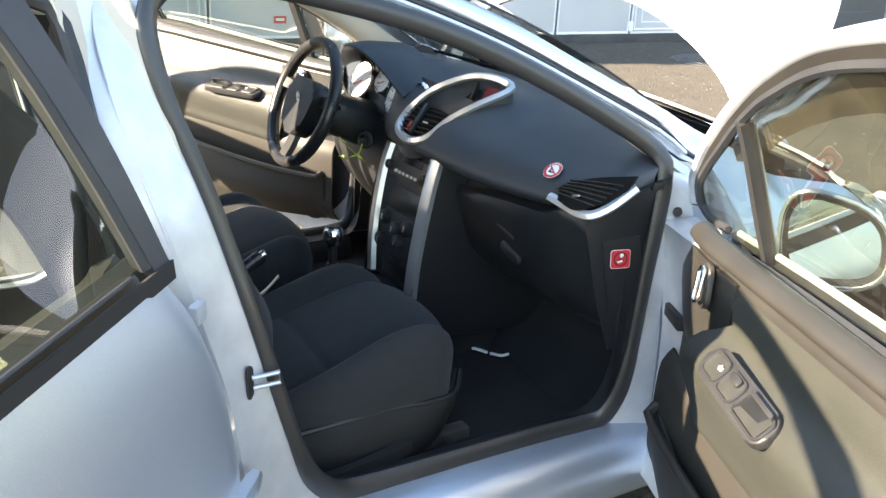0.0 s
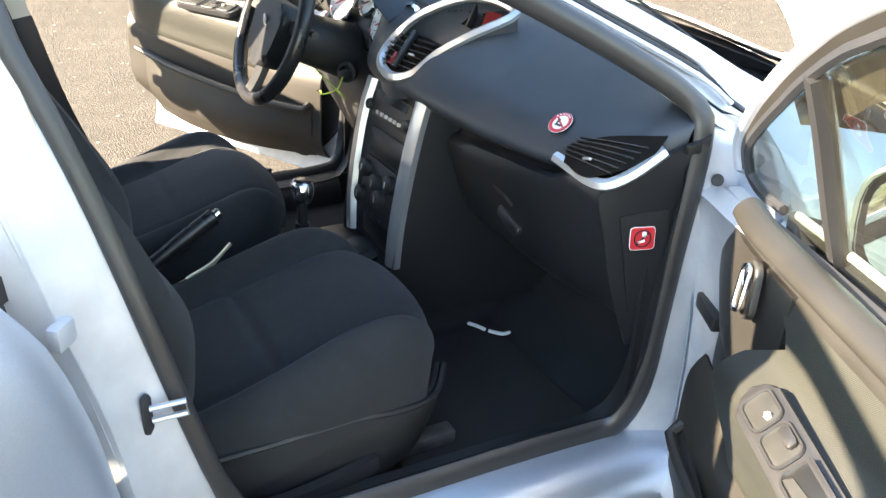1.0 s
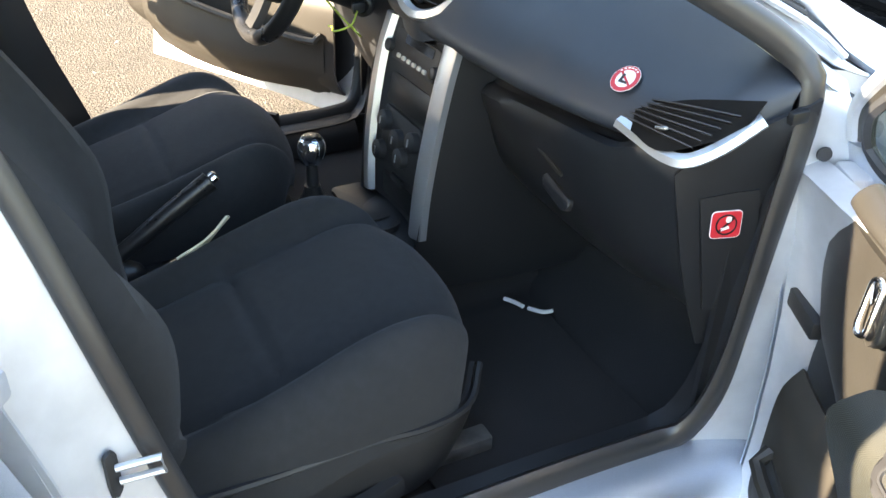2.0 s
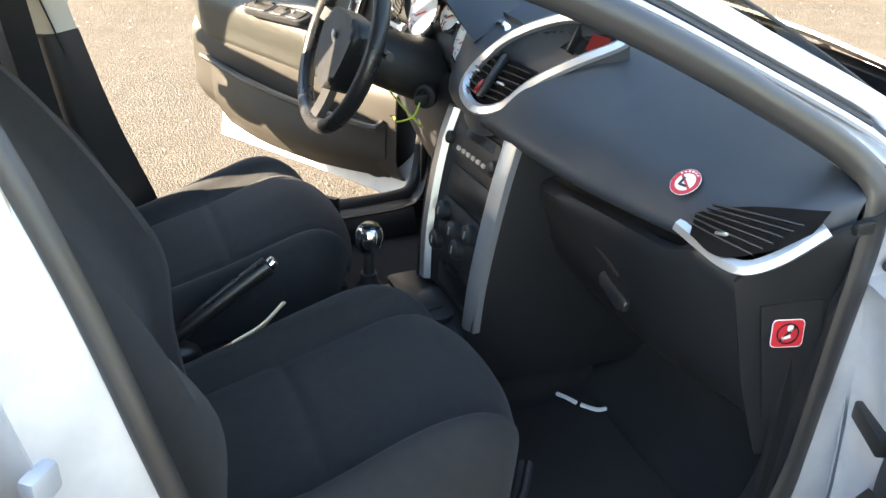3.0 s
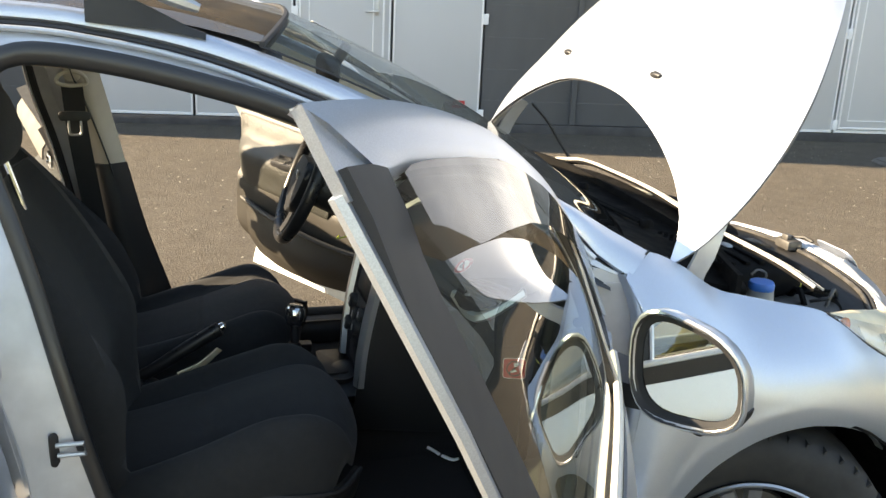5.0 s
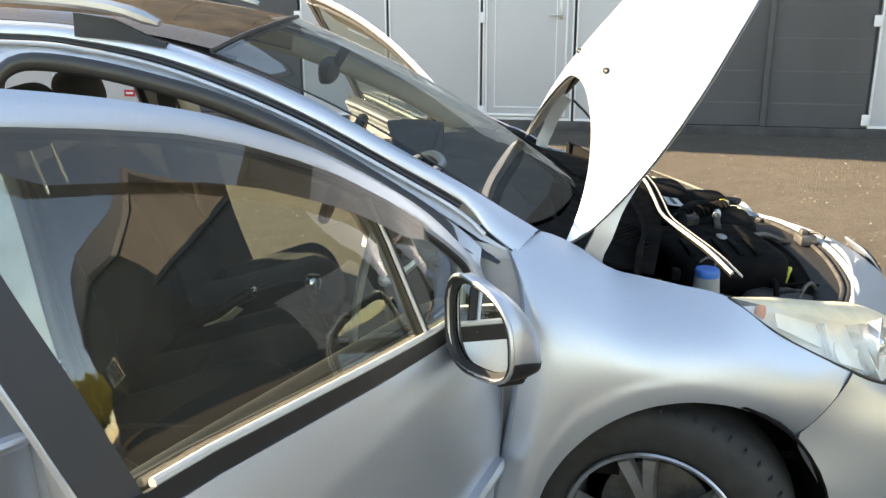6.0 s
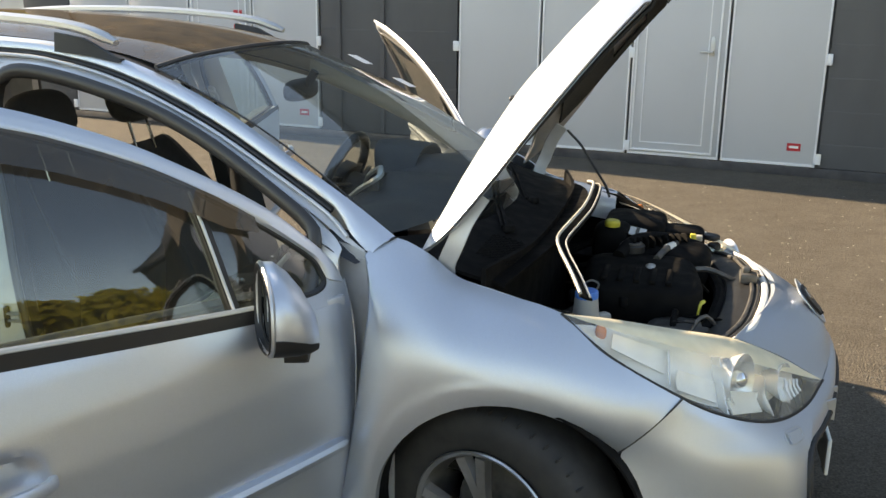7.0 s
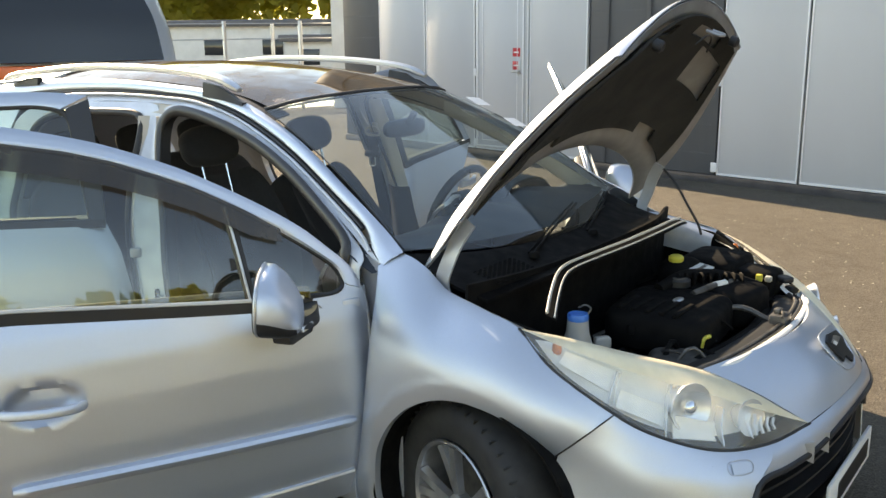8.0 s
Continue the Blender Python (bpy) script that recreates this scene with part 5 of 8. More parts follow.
def flange(s):
    M = [tuple(np.array(a) * 0.45 + np.array(b) * 0.55 + np.array((0, 0.006, 0))) for a, b in zip(S1, O1)]
    I = [(x, y + 0.004, z) for x, y, z in S1]
    L = [crv(side(r, s), 120, True) for r in (I, S1, M, O1)]
    G = np.array([crv([l[i] for l in L], 11) for i in range(120)]).transpose(1, 0, 2)
    return sheet(G, 0.004, wrap_u=True)


both("door_frame", flange, PAINT_IN)
both("opening_trim", lambda s: sheet(np.array([crv(side([(x, y + d, z) for x, y, z in S1], s), 100, True) for d in (0.003, 0.025, 0.05)]), 0.003, wrap_u=True), DASH_LOW)
def thick_seal(path, s):
    bm = bmesh.new()
    slim = [1.3 if z < 0.42 else 0.58 if x < -1.3 and z < 1.29 else 0.7 if z < 0.8 else 0.86 for x, y, z in path]
    slim = [sum(slim[(i + d) % len(slim)] for d in range(-5, 6)) / 11 for i in range(len(slim))]
    sweep(bm, path, [(0.024 * math.cos(k * math.pi / 6), 0.014 * math.sin(k * math.pi / 6)) for k in range(12)], True, up=(0, 1, 0), scale=slim)
    return bm


both("door_seal", lambda s: thick_seal(crv(side([(x, y - 0.006, z) for x, y, z in S1], s), 140, True), s), WEATHER)

# hinge pillar that closes the gap behind the wing
both("hinge_pillar", lambda s: sheet(patch([side([(-0.53, -0.705, z), (-0.46, -0.715, z), (-0.40, -0.725, z), (-0.36, -0.735, z)], s) for z in (0.22, 0.5, 0.75, 0.90, 0.945)], 10, 20), 0.006), PAINT_IN)
both("pillar_plug", lambda s: lathe([(0.011, 0), (0.010, 0.004), (0.0, 0.005)], 16, axes((-0.528, -0.752 * s, 0.878), (1, 0, 0), (-0.45, -0.9 * s, 0.05)) @ Matrix.Translation((0, 0, 0.006))), RUBBER)
# rear opening and quarter, behind the B-pillar
S2 = [(-1.715, -0.60, 1.26), (-1.745, -0.575, 1.325), (-1.9, -0.57, 1.335), (-2.25, -0.58, 1.315), (-2.42, -0.62, 1.24), (-2.46, -0.70, 1.0), (-2.44, -0.74, 0.85), (-2.25, -0.74, 0.62), (-2.12, -0.73, 0.42), (-1.95, -0.70, 0.36), (-1.65, -0.70, 0.36), (-1.61, -0.735, 0.6), (-1.655, -0.73, 0.9), (-1.70, -0.66, 1.12)]
O2 = [(-1.665, -0.592, 1.26), (-1.66, -0.555, 1.365), (-1.9, -0.545, 1.372), (-2.3, -0.565, 1.355), (-2.55, -0.62, 1.28), (-2.62, -0.72, 1.0), (-2.60, -0.80, 0.85), (-2.38, -0.81, 0.62), (-2.2, -0.81, 0.42), (-2.1, -0.80, 0.24), (-1.55, -0.80, 0.24), (-1.532, -0.786, 0.6), (-1.595, -0.757, 0.9), (-1.650, -0.678, 1.12)]


def flange_rear(s):
    L = [crv(side(r, s), 90, True) for r in ([(x, y + 0.03, z) for x, y, z in S2], S2, O2)]
    G = np.array([crv([l[i] for l in L], 8) for i in range(90)]).transpose(1, 0, 2)
    return sheet(G, 0.004, wrap_u=True)


both("rear_door_frame", flange_rear, PAINT_IN)
both("rear_door_seal", lambda s: tube(crv(side([(x, y - 0.006, z) for x, y, z in S2], s), 100, True), 0.015, 8, True, up=(0, 1, 0)), RUBBER)


def quarter(s):
    cols = []
    for deg, out in ((195, (-3.02, -0.80, 0.30)), (160, (-3.22, -0.79, 0.55)), (130, (-3.24, -0.77, 0.85)), (105, (-2.95, -0.78, 0.93)), (80, (-2.66, -0.80, 0.93)), (58, (-2.58, -0.80, 0.84)), (35, (-2.40, -0.81, 0.63)), (10, (-2.22, -0.81, 0.42)), (-18, (-2.14, -0.80, 0.25))):
        a = radians(deg)
        base = np.array((-2.585 + 0.33 * math.cos(a), -0.85, 0.335 + 0.33 * math.sin(a)))
        o = np.array(out)
        m = (base + o) / 2
        m[1] = -0.862
        cols.append([base + np.array((0, 0.02, 0)), base, m, o])
    return sheet(patch([side([tuple(c[k]) for c in cols], s) for k in range(4)], 44, 14), 0.004)


both("rear_wing", quarter, PAINT)


def upper_quarter(s):
    a = [(-2.62, -0.72, 1.0), (-2.66, -0.80, 0.93), (-2.95, -0.78, 0.93), (-3.24, -0.77, 0.85)]
    b = [(-2.58, -0.66, 1.2), (-2.62, -0.68, 1.15), (-2.95, -0.67, 1.13), (-3.25, -0.66, 1.08)]
    c = [(-2.55, -0.60, 1.33), (-2.6, -0.60, 1.335), (-2.9, -0.62, 1.28), (-3.18, -0.56, 1.34)]
    return sheet(patch([side(r, s) for r in (a, b, c)], 20, 10), 0.005)


both("rear_quarter", upper_quarter, PAINT)
part("tailgate", sheet(patch([full([(-3.18, -0.52, 1.37), (-3.22, -0.3, 1.40), (-3.23, 0, 1.41)]), full([(-3.34, -0.62, 1.0), (-3.40, -0.3, 1.0), (-3.42, 0, 1.0)]), full([(-3.36, -0.66, 0.6), (-3.44, -0.3, 0.6), (-3.46, 0, 0.6)])], 30, 16), 0.01), PAINT, car)
part("rear_bumper", sheet(patch([full([(-3.22, -0.79, 0.62), (-3.36, -0.68, 0.62), (-3.48, -0.3, 0.62), (-3.5, 0, 0.62)]), full([(-3.2, -0.80, 0.45), (-3.38, -0.70, 0.45), (-3.52, -0.3, 0.45), (-3.54, 0, 0.45)]), full([(-3.04, -0.80, 0.25), (-3.34, -0.66, 0.22), (-3.46, -0.3, 0.22), (-3.48, 0, 0.22)])], 40, 12), 0.01), PAINT, car)


def sill(s):
    return sheet(patch([side([(x, y, z) for x in (-0.48, -1.3, -2.12)], s) for y, z in ((-0.69, 0.345), (-0.78, 0.335), (-0.815, 0.29), (-0.81, 0.22), (-0.76, 0.18))], 12, 12), 0.006)


both("sill", sill, PAINT)
part("underbody", boxes(((-1.4, 0, 0.21), (3.3, 1.35, 0.05), 0.01)), BAY, car)

# wheels
def wheel(x, y, s, steer=0):
    w = holder("wheel", car, "five-spoke alloy wheel with a worn black tyre")
    M = pose(x, y, 0.312, 0, 0, steer) @ pose(0, 0, 0, 90 * s)
    part("tyre", lathe([(0.200, -0.085), (0.225, -0.098), (0.275, -0.100), (0.300, -0.088), (0.311, -0.070), (0.313, 0), (0.311, 0.070), (0.300, 0.088), (0.275, 0.100), (0.225, 0.098), (0.200, 0.085)], 64, M, caps=False), TYRE, w)
    bm = bmesh.new()
    for k in range(48):
        a = 2 * math.pi * k / 48
        box(bm, (0, 0, 0), (0.012, 0.005, 0.020), 0.0)
        bm.verts.ensure_lookup_table()
        for v in bm.verts[-8:]:
            v.co = M @ (Matrix.Rotation(a, 4, "Z") @ Matrix.Translation((0.3065, 0, 0.078)) @ v.co)
    part("tread", bm, TYRE, w)["kind"] = "stuff"
    part("rim", lathe([(0.202, 0.094), (0.206, 0.098), (0.202, 0.102), (0.192, 0.094), (0.186, 0.06), (0.180, 0.0), (0.184, -0.07), (0.202, -0.09)], 64, M, caps=False), ALLOY, w)
    bm = bmesh.new()
    for k in range(5):
        a = 2 * math.pi * k / 5 + 0.55
        for d in (-0.16, 0.16):
            pts = [(math.cos(a + d * 0.35) * 0.035, math.sin(a + d * 0.35) * 0.035, 0.074), (math.cos(a + d * 0.7) * 0.11, math.sin(a + d * 0.7) * 0.11, 0.080), (math.cos(a + d) * 0.188, math.sin(a + d) * 0.188, 0.086)]
            path = [tuple(M @ Vector(p)) for p in crv(pts, 8)]
            sweep(bm, path, [(-0.016, -0.012), (0.016, -0.012), (0.012, 0.010), (-0.012, 0.010)], up=tuple(M.to_3x3() @ Vector((0, 0, 1))), scale=np.linspace(0.85, 1.15, 8))
    part("spokes", bm, ALLOY, w)
    part("hub_cap", lathe([(0.05, 0.06), (0.045, 0.085), (0.03, 0.092), (0, 0.093)], 24, M), ALLOY, w)
    part("brake_disc", lathe([(0.06, 0.0), (0.135, 0.0), (0.135, -0.02), (0.06, -0.02)], 40, M), BAY_GREY, w)


wheel(-0.070, -0.735, 1, -20)
wheel(-0.070, 0.735, -1, -20)
wheel(-2.585, -0.745, 1)
wheel(-2.585, 0.745, -1)

# ---- doors, shaped shut and then swung open ----
def y_side(z, x):
    """The outer face of the right side at a height."""
    y = np.interp(z, [0.2, 0.3, 0.4, 0.5, 0.6, 0.72, 0.82, 0.90, 0.96, 1.10, 1.25, 1.45], [-0.800, -0.832, -0.848, -0.856, -0.857, -0.850, -0.836, -0.812, -0.787, -0.733, -0.667, -0.565])
    return y + 0.028 * max(0, (x + 1.05) / 0.6) ** 2 + 0.012 * max(0, (-x - 1.3) / 0.5) ** 2


def swung(bm, m):
    bmesh.ops.transform(bm, matrix=m, verts=bm.verts)
    if m.determinant() < 0:
        bmesh.ops.reverse_faces(bm, faces=bm.faces)
    return bm


def belt(x):
    return np.interp(x, [-1.65, -1.37, -0.765, -0.555, -0.40], [0.985, 0.968, 0.905, 0.886, 0.880])


D_TOP = [(-0.432, 0.895), (-0.456, 0.955), (-0.525, 1.025), (-0.600, 1.090), (-0.71, 1.163), (-0.86, 1.248), (-0.95, 1.291), (-1.08, 1.342), (-1.18, 1.372), (-1.32, 1.405), (-1.46, 1.431), (-1.57, 1.445), (-1.645, 1.452)]
D_WIN = [(-0.486, 0.915), (-0.505, 0.962), (-0.560, 1.010), (-0.640, 1.068), (-0.75, 1.141), (-0.88, 1.214), (-0.98, 1.258), (-1.09, 1.300), (-1.20, 1.332), (-1.34, 1.360), (-1.47, 1.382), (-1.52, 1.388), (-1.555, 1.387)]


def front_door(D, label, plate_up=(0.0, 0.70, 0.71)):
    """D carries the shut right-hand door to where it hangs."""
    door = holder("front_door", car, label)
    add = lambda name, bm, mat, lab="": part(name, swung(bm, D), mat, door, lab)
    # outer skin with the door's thickness
    rows = []
    for v in np.linspace(0, 1, 48):
        row = []
        for u in np.linspace(0, 1, 90):
            zf = 0.245 + v * (0.915 - 0.245)
            xf = np.interp(zf, [0.2, 0.30, 0.46, 0.62, 0.78, 0.90], [-0.505, -0.488, -0.456, -0.436, -0.424, -0.428])
            xr = np.interp(zf, [0.24, 0.54, 0.95], [-1.450, -1.483, -1.552])
            x = xf + (xr - xf) * u
            z = 0.245 + v * (belt(x) - 0.028 - 0.245)
            y = y_side(z, x)
            if u < 0.03:
                y += 0.006 * (1 - u / 0.03)
            q = min(1, max(0, 1 - (((x + 1.335) / 0.098) ** 2 + ((z - 0.742) / 0.052) ** 2)) / 0.55)
            y += 0.020 * q * q * (3 - 2 * q)
            row.append((x, y, z))
        rows.append(row)
    add("door_skin", sheet(np.array(rows), 0.060, inward=(-1.0, 0, 0.6)), PAINT)
    inner = [[(p[0] * 0.985 - 0.012, p[1] + 0.092, 0.265 + (p[2] - 0.245) * 0.97) for p in r[1:-1]] for r in rows]
    add("door_inner", sheet(np.array(inner), 0.04, inward=(-1.0, -2, 0.6)), PAINT_IN)
    ret = []
    for z in np.linspace(0.25, 0.90, 20):
        xf = np.interp(z, [0.2, 0.30, 0.46, 0.62, 0.78, 0.90], [-0.505, -0.488, -0.456, -0.436, -0.424, -0.428])
        k = np.interp(z, [0.3, 0.75, 0.9], [0.4, 1.0, 1.0])
        y = y_side(z, xf)
        ret.append([(xf, y + 0.004, z), (xf + 0.008 * k, y + 0.010, z), (xf + 0.013 * k, y + 0.030, z), (xf + 0.010 * k, y + 0.07, z), (xf - 0.01, y + 0.10, z)])
    add("front_return", sheet(np.array(ret), 0.003, inward=(-1, -0.4, 0.6)), PAINT)
    # frame round the glass
    def ring(a, b, off, n=60, k=6):
        A = np.array([(x, y_side(z, x) + off, z) for x, z in crv([(x, z) for x, z in a], n)])
        B = np.array([(x, y_side(z, x) + off, z) for x, z in crv([(x, z) for x, z in b], n)])
        return np.array([A + (B - A) * t for t in np.linspace(0, 1, k)])
    G = ring(D_TOP, D_WIN, 0.004)
    G[1:-1, :, 1] -= 0.006
    add("window_frame", sheet(G, 0.009, inward=(-1, 0, 0.8)), PAINT)
    third = [(a * 0.86 + c * 0.14, b * 0.86 + d * 0.14) for (a, b), (c, d) in zip(D_TOP, D_WIN)]
    half = [(a * 0.52 + c * 0.48, b * 0.52 + d * 0.48) for (a, b), (c, d) in zip(D_TOP, D_WIN)]
    G = ring([(max(x, -1.60), z) for x, z in third[:-1]] + [(-1.600, 1.420)], half[:-1] + [(-1.580, 1.40)], 0.014)
    G[1:-1, :, 1] += 0.006
    add("inner_frame", sheet(G, 0.004, inward=(-1, 0.5, 0.8)), PAINT_IN)
    G = ring(half, D_WIN, 0.014)
    add("frame_rubber", sheet(G, 0.003, inward=(-1, 0.5, 0.8)), TRIM_GREY)
    wl = crv([(-0.60, belt(-0.60) + 0.004), (-0.535, 0.888), (-0.498, 0.898)] + D_WIN, 90)
    add("glass_run", tube([(x, y_side(z, x) + 0.014, z) for x, z in wl], 0.009, 6, up=(0, 1, 0)), RUBBER)
    # front corner ahead of the quarter light
    corner = patch([[(x, y_side(z, x) + 0.004, z) for x, z in r] for r in ([(-0.432, 0.895), (-0.4285, 0.870), (-0.427, 0.845), (-0.427, 0.828)], [(-0.472, 0.905), (-0.48, 0.880), (-0.50, 0.855), (-0.53, 0.832)], [(-0.486, 0.915), (-0.495, 0.898), (-0.525, 0.888), (-0.60, 0.888)])], 12, 8)
    add("frame_corner", sheet(corner, 0.014, inward=(-1, 0, 0.8)), PAINT)
    # rear post of the frame
    post = patch([[(x, y_side(z, x) + 0.003, z) for x, z in r] for r in ([(-1.636, 1.416), (-1.610, 1.22), (-1.583, 1.08), (-1.553, 0.945)], [(-1.595, 1.410), (-1.563, 1.22), (-1.535, 1.08), (-1.505, 0.94)], [(-1.566, 1.402), (-1.540, 1.22), (-1.510, 1.08), (-1.482, 0.935)])], 16, 6)
    post[..., 1] -= 0.008 * np.clip((post[..., 2] - 1.33) / 0.05, 0, 1)
    add("door_post", sheet(post, 0.010, inward=(-1, 0, 0.8)), APPLIQUE, "matt black door post")
    tip = patch([[(x, y_side(z, x) + 0.002, z) for x, z in r] for r in ([(-1.645, 1.452), (-1.612, 1.430), (-1.552, 1.390)], [(-1.639, 1.396), (-1.60, 1.391), (-1.545, 1.386)])], 8, 4)
    add("frame_tip", sheet(tip, 0.008, inward=(-1, 0, 0.8)), PAINT)
    post = patch([[(x, y_side(z, x) + 0.0145, z) for x, z in r] for r in ([(-1.622, 1.40), (-1.598, 1.2), (-1.548, 0.95)], [(-1.585, 1.388), (-1.548, 1.2), (-1.492, 0.94)])], 14, 5)
    add("inner_post", sheet(post, 0.003, inward=(-1, 0.5, 0.8)), WEATHER)
    lip = [(-1.634, 1.398), (-1.610, 1.22), (-1.555, 0.95), (-1.486, 0.54), (-1.454, 0.26)]
    add("edge_lip", tube([(x - 0.002, y_side(z, x) + 0.010, z) for x, z in crv(lip, 30)], 0.006, 6, up=(0, 1, 0)), PAINT)
    # belt moulding
    bx = np.linspace(-0.60, -1.545, 40)
    for off, h, mt, nm in ((-0.004, 0.0, BLACK, "belt_moulding"), (0.040, -0.004, RUBBER, "inner_belt_seal")):
        bm = bmesh.new()
        sweep(bm, [(x, y_side(belt(x), x) + off + 0.003, belt(x) - 0.022 + h) for x in bx], [(-0.007, -0.010), (0.007, -0.010), (0.007, 0.020), (-0.004, 0.024)], up=(0, 0, 1))
        add(nm, bm, mt)
    bm = bmesh.new()
    sweep(bm, [(x, y_side(belt(x), x) + 0.003, belt(x) + 0.004) for x in bx[1:-3]], circle(0.007, 8))
    add("belt_bead", bm, SEAL_GREY, "pale belt seal")
    # glass
    def glass(x0, x1, n):
        rows = []
        for x in np.linspace(x0, x1, n):
            top = np.interp(-x, [-a for a, b in D_WIN], [b for a, b in D_WIN])
            zs = np.linspace(belt(x) - 0.02, top + 0.004, 14)
            e = min(1, min(x0 - x, x - x1) / 0.10 + 0.25) * min(1, (top - belt(x)) / 0.3)
            rows.append([(x, y_side(z, x) + 0.015 - 0.016 * e * math.sin(math.pi * k / 13), z) for k, z in enumerate(zs)])
        return sheet(np.array(rows), 0.0)
    add("door_glass", glass(-0.785, -1.572, 26), SIDE_GLASS, "green-tinted side glass").visible_shadow = False
    add("quarter_light", glass(-0.49, -0.785, 14), SIDE_GLASS)
    dp = crv([(-0.772, 0.895), (-0.785, 1.03), (-0.80, 1.165)], 8)
    bm = bmesh.new()
    sweep(bm, [(x, y_side(z, x) + 0.014, z) for x, z in dp], [(-0.012, -0.010), (0.012, -0.010), (0.012, 0.012), (-0.012, 0.012)], up=(0, 1, 0))
    add("glass_divider", bm, BLACK)
    bm = bmesh.new()
    sweep(bm, [(x - 0.006, y_side(z, x) + 0.001, z) for x, z in dp], circle(0.004, 6), up=(0, 1, 0))
    add("divider_bead", bm, TRIM_SILVER)
    # rain deflector
    xs = np.linspace(-0.66, -1.545, 40)
    tops = [np.interp(-x, [-a for a, b in D_WIN], [b for a, b in D_WIN]) for x in xs]
    G = [[(x, y_side(t - d, x) - 0.004 - 0.10 * d, t + 0.008 - d) for x, t in zip(xs, tops)] for d in (0.0, 0.035, 0.065)]
    for i in range(40):
        f = min(1, min(i, 39 - i) / 4)
        G[2][i] = tuple(np.array(G[1][i]) * (1 - f) + np.array(G[2][i]) * f)
    add("rain_deflector", sheet(np.array(G), 0.0), DEFLECTOR, "smoked rain deflector")
    # handle, rub strip
    hb = bmesh.new()
    sweep(hb, crv([(-1.240, -0.866, 0.733), (-1.27, -0.890, 0.735), (-1.34, -0.900, 0.740), (-1.41, -0.885, 0.744), (-1.44, -0.868, 0.746)], 20), [(-0.010, -0.008), (-0.005, -0.013), (0.006, -0.013), (0.008, 0.0), (0.006, 0.010), (-0.005, 0.012), (-0.010, 0.006)], up=(0, 0, 1), scale=[0.6] + [1] * 18 + [0.7])
    add("door_handle", hb, PAINT)
    st = bmesh.new()
    sx = np.linspace(-0.492, -1.43, 40)
    sweep(st, [(x, y_side(0.52, x) - 0.006, 0.508 + 0.028 * (-x - 0.46)) for x in sx], [(0.008, -0.015), (-0.012, -0.015), (-0.018, -0.009), (-0.019, 0.002), (-0.012, 0.012), (0.008, 0.016)], up=(0, 0, 1), scale=[0.6] + [1] * 38 + [0.6])
    add("rub_strip", st, PAINT)
    st = bmesh.new()
    sweep(st, [(x, y_side(0.33, x) - 0.002, 0.335) for x in sx], [(0.004, -0.007), (-0.008, -0.004), (-0.006, 0.003), (0.004, 0.008)], up=(0, 0, 1))
    add("lower_crease", st, PAINT)
    # mirror on its black arm
    A = axes((-0.780, -0.905, 0.935), (-0.50, -0.866, -0.03), (-0.866, 0.50, 0.03))
    def ringpts(w, h, z, drop=0.0, n=28):
        out = []
        for k in range(n + 1 if drop < 0 else n):
            a = 2 * math.pi * k / n
            c, s_ = math.cos(a), math.sin(a)
            e = 2 / 2.9
            x = math.copysign(abs(c) ** e, c) * w / 2
            y = -math.copysign(abs(s_) ** e, s_) * h / 2
            x += 0.022 * (y / h)
            y *= 1.0 - 0.32 * (x / w)
            out.append(tuple(A @ Vector((x, y * (-1) - drop, z))))
        return out
    bm = bmesh.new()
    rings = [ringpts(*r) for r in ((0.162, 0.142, -0.006), (0.178, 0.160, -0.004), (0.188, 0.170, 0.010), (0.188, 0.170, 0.0), (0.194, 0.176, -0.004), (0.192, 0.174, -0.024), (0.182, 0.152, -0.052, 0.010), (0.156, 0.114, -0.080, 0.026), (0.11, 0.072, -0.100, 0.040), (0.05, 0.03, -0.107, 0.048))]
    V = add_grid(bm, np.array(rings[3:]), wrap_u=True)
    bm.faces.new(V[-1])
    add("mirror_housing", bm, PAINT)
    low = np.array([ringpts(w + 0.005, h + 0.006, z, d)[14:28] for w, h, z, d in ((0.188, 0.170, 0.004, 0), (0.194, 0.176, -0.006, 0), (0.192, 0.174, -0.024, 0.002), (0.182, 0.154, -0.052, 0.012), (0.156, 0.116, -0.080, 0.028), (0.11, 0.076, -0.100, 0.042))])
    add("mirror_skirt", sheet(low, 0.003), BLACK)
    bm = bmesh.new()
    add_grid(bm, np.array([rings[0], rings[1], rings[2], rings[3]]), wrap_u=True)
    add("mirror_rim", bm, BLACK)
    rim = np.array(ringpts(0.191, 0.173, 0.002))
    add("mirror_edge", tube(rim, 0.005, 6, True, up=(0, 1, 0)), TRIM_SILVER)
    bm = bmesh.new()
    bm.faces.new([bm.verts.new(p) for p in ringpts(0.166, 0.146, -0.008)])
    add("mirror_glass", bm, MIRROR, "mirror glass")
    foot = bmesh.new()
    sweep(foot, crv([(-0.640, -0.790, 0.862), (-0.655, -0.835, 0.858), (-0.69, -0.885, 0.862), (-0.725, -0.915, 0.875)], 12), [(-0.05, -0.018), (0.05, -0.018), (0.045, 0.018), (-0.045, 0.018)], up=(0, 0, 1), scale=np.linspace(1.25, 0.9, 12))
    add("mirror_foot", foot, BLACK)
    lampm = axes((-0.715, -0.895, 0.850), (-0.74, -0.67, 0), (0.67, -0.74, 0))
    bm = slab(rounded(0.15, 0.050, 0.015), 0.05, lampm @ Matrix.Translation((0.0, 0, 0.0)), 0.008)
    add("mirror_neck", bm, BLACK)
    bm = slab(rounded(0.07, 0.016, 0.007), 0.008, lampm @ Matrix.Translation((-0.02, -0.002, 0.049)), 0.003)
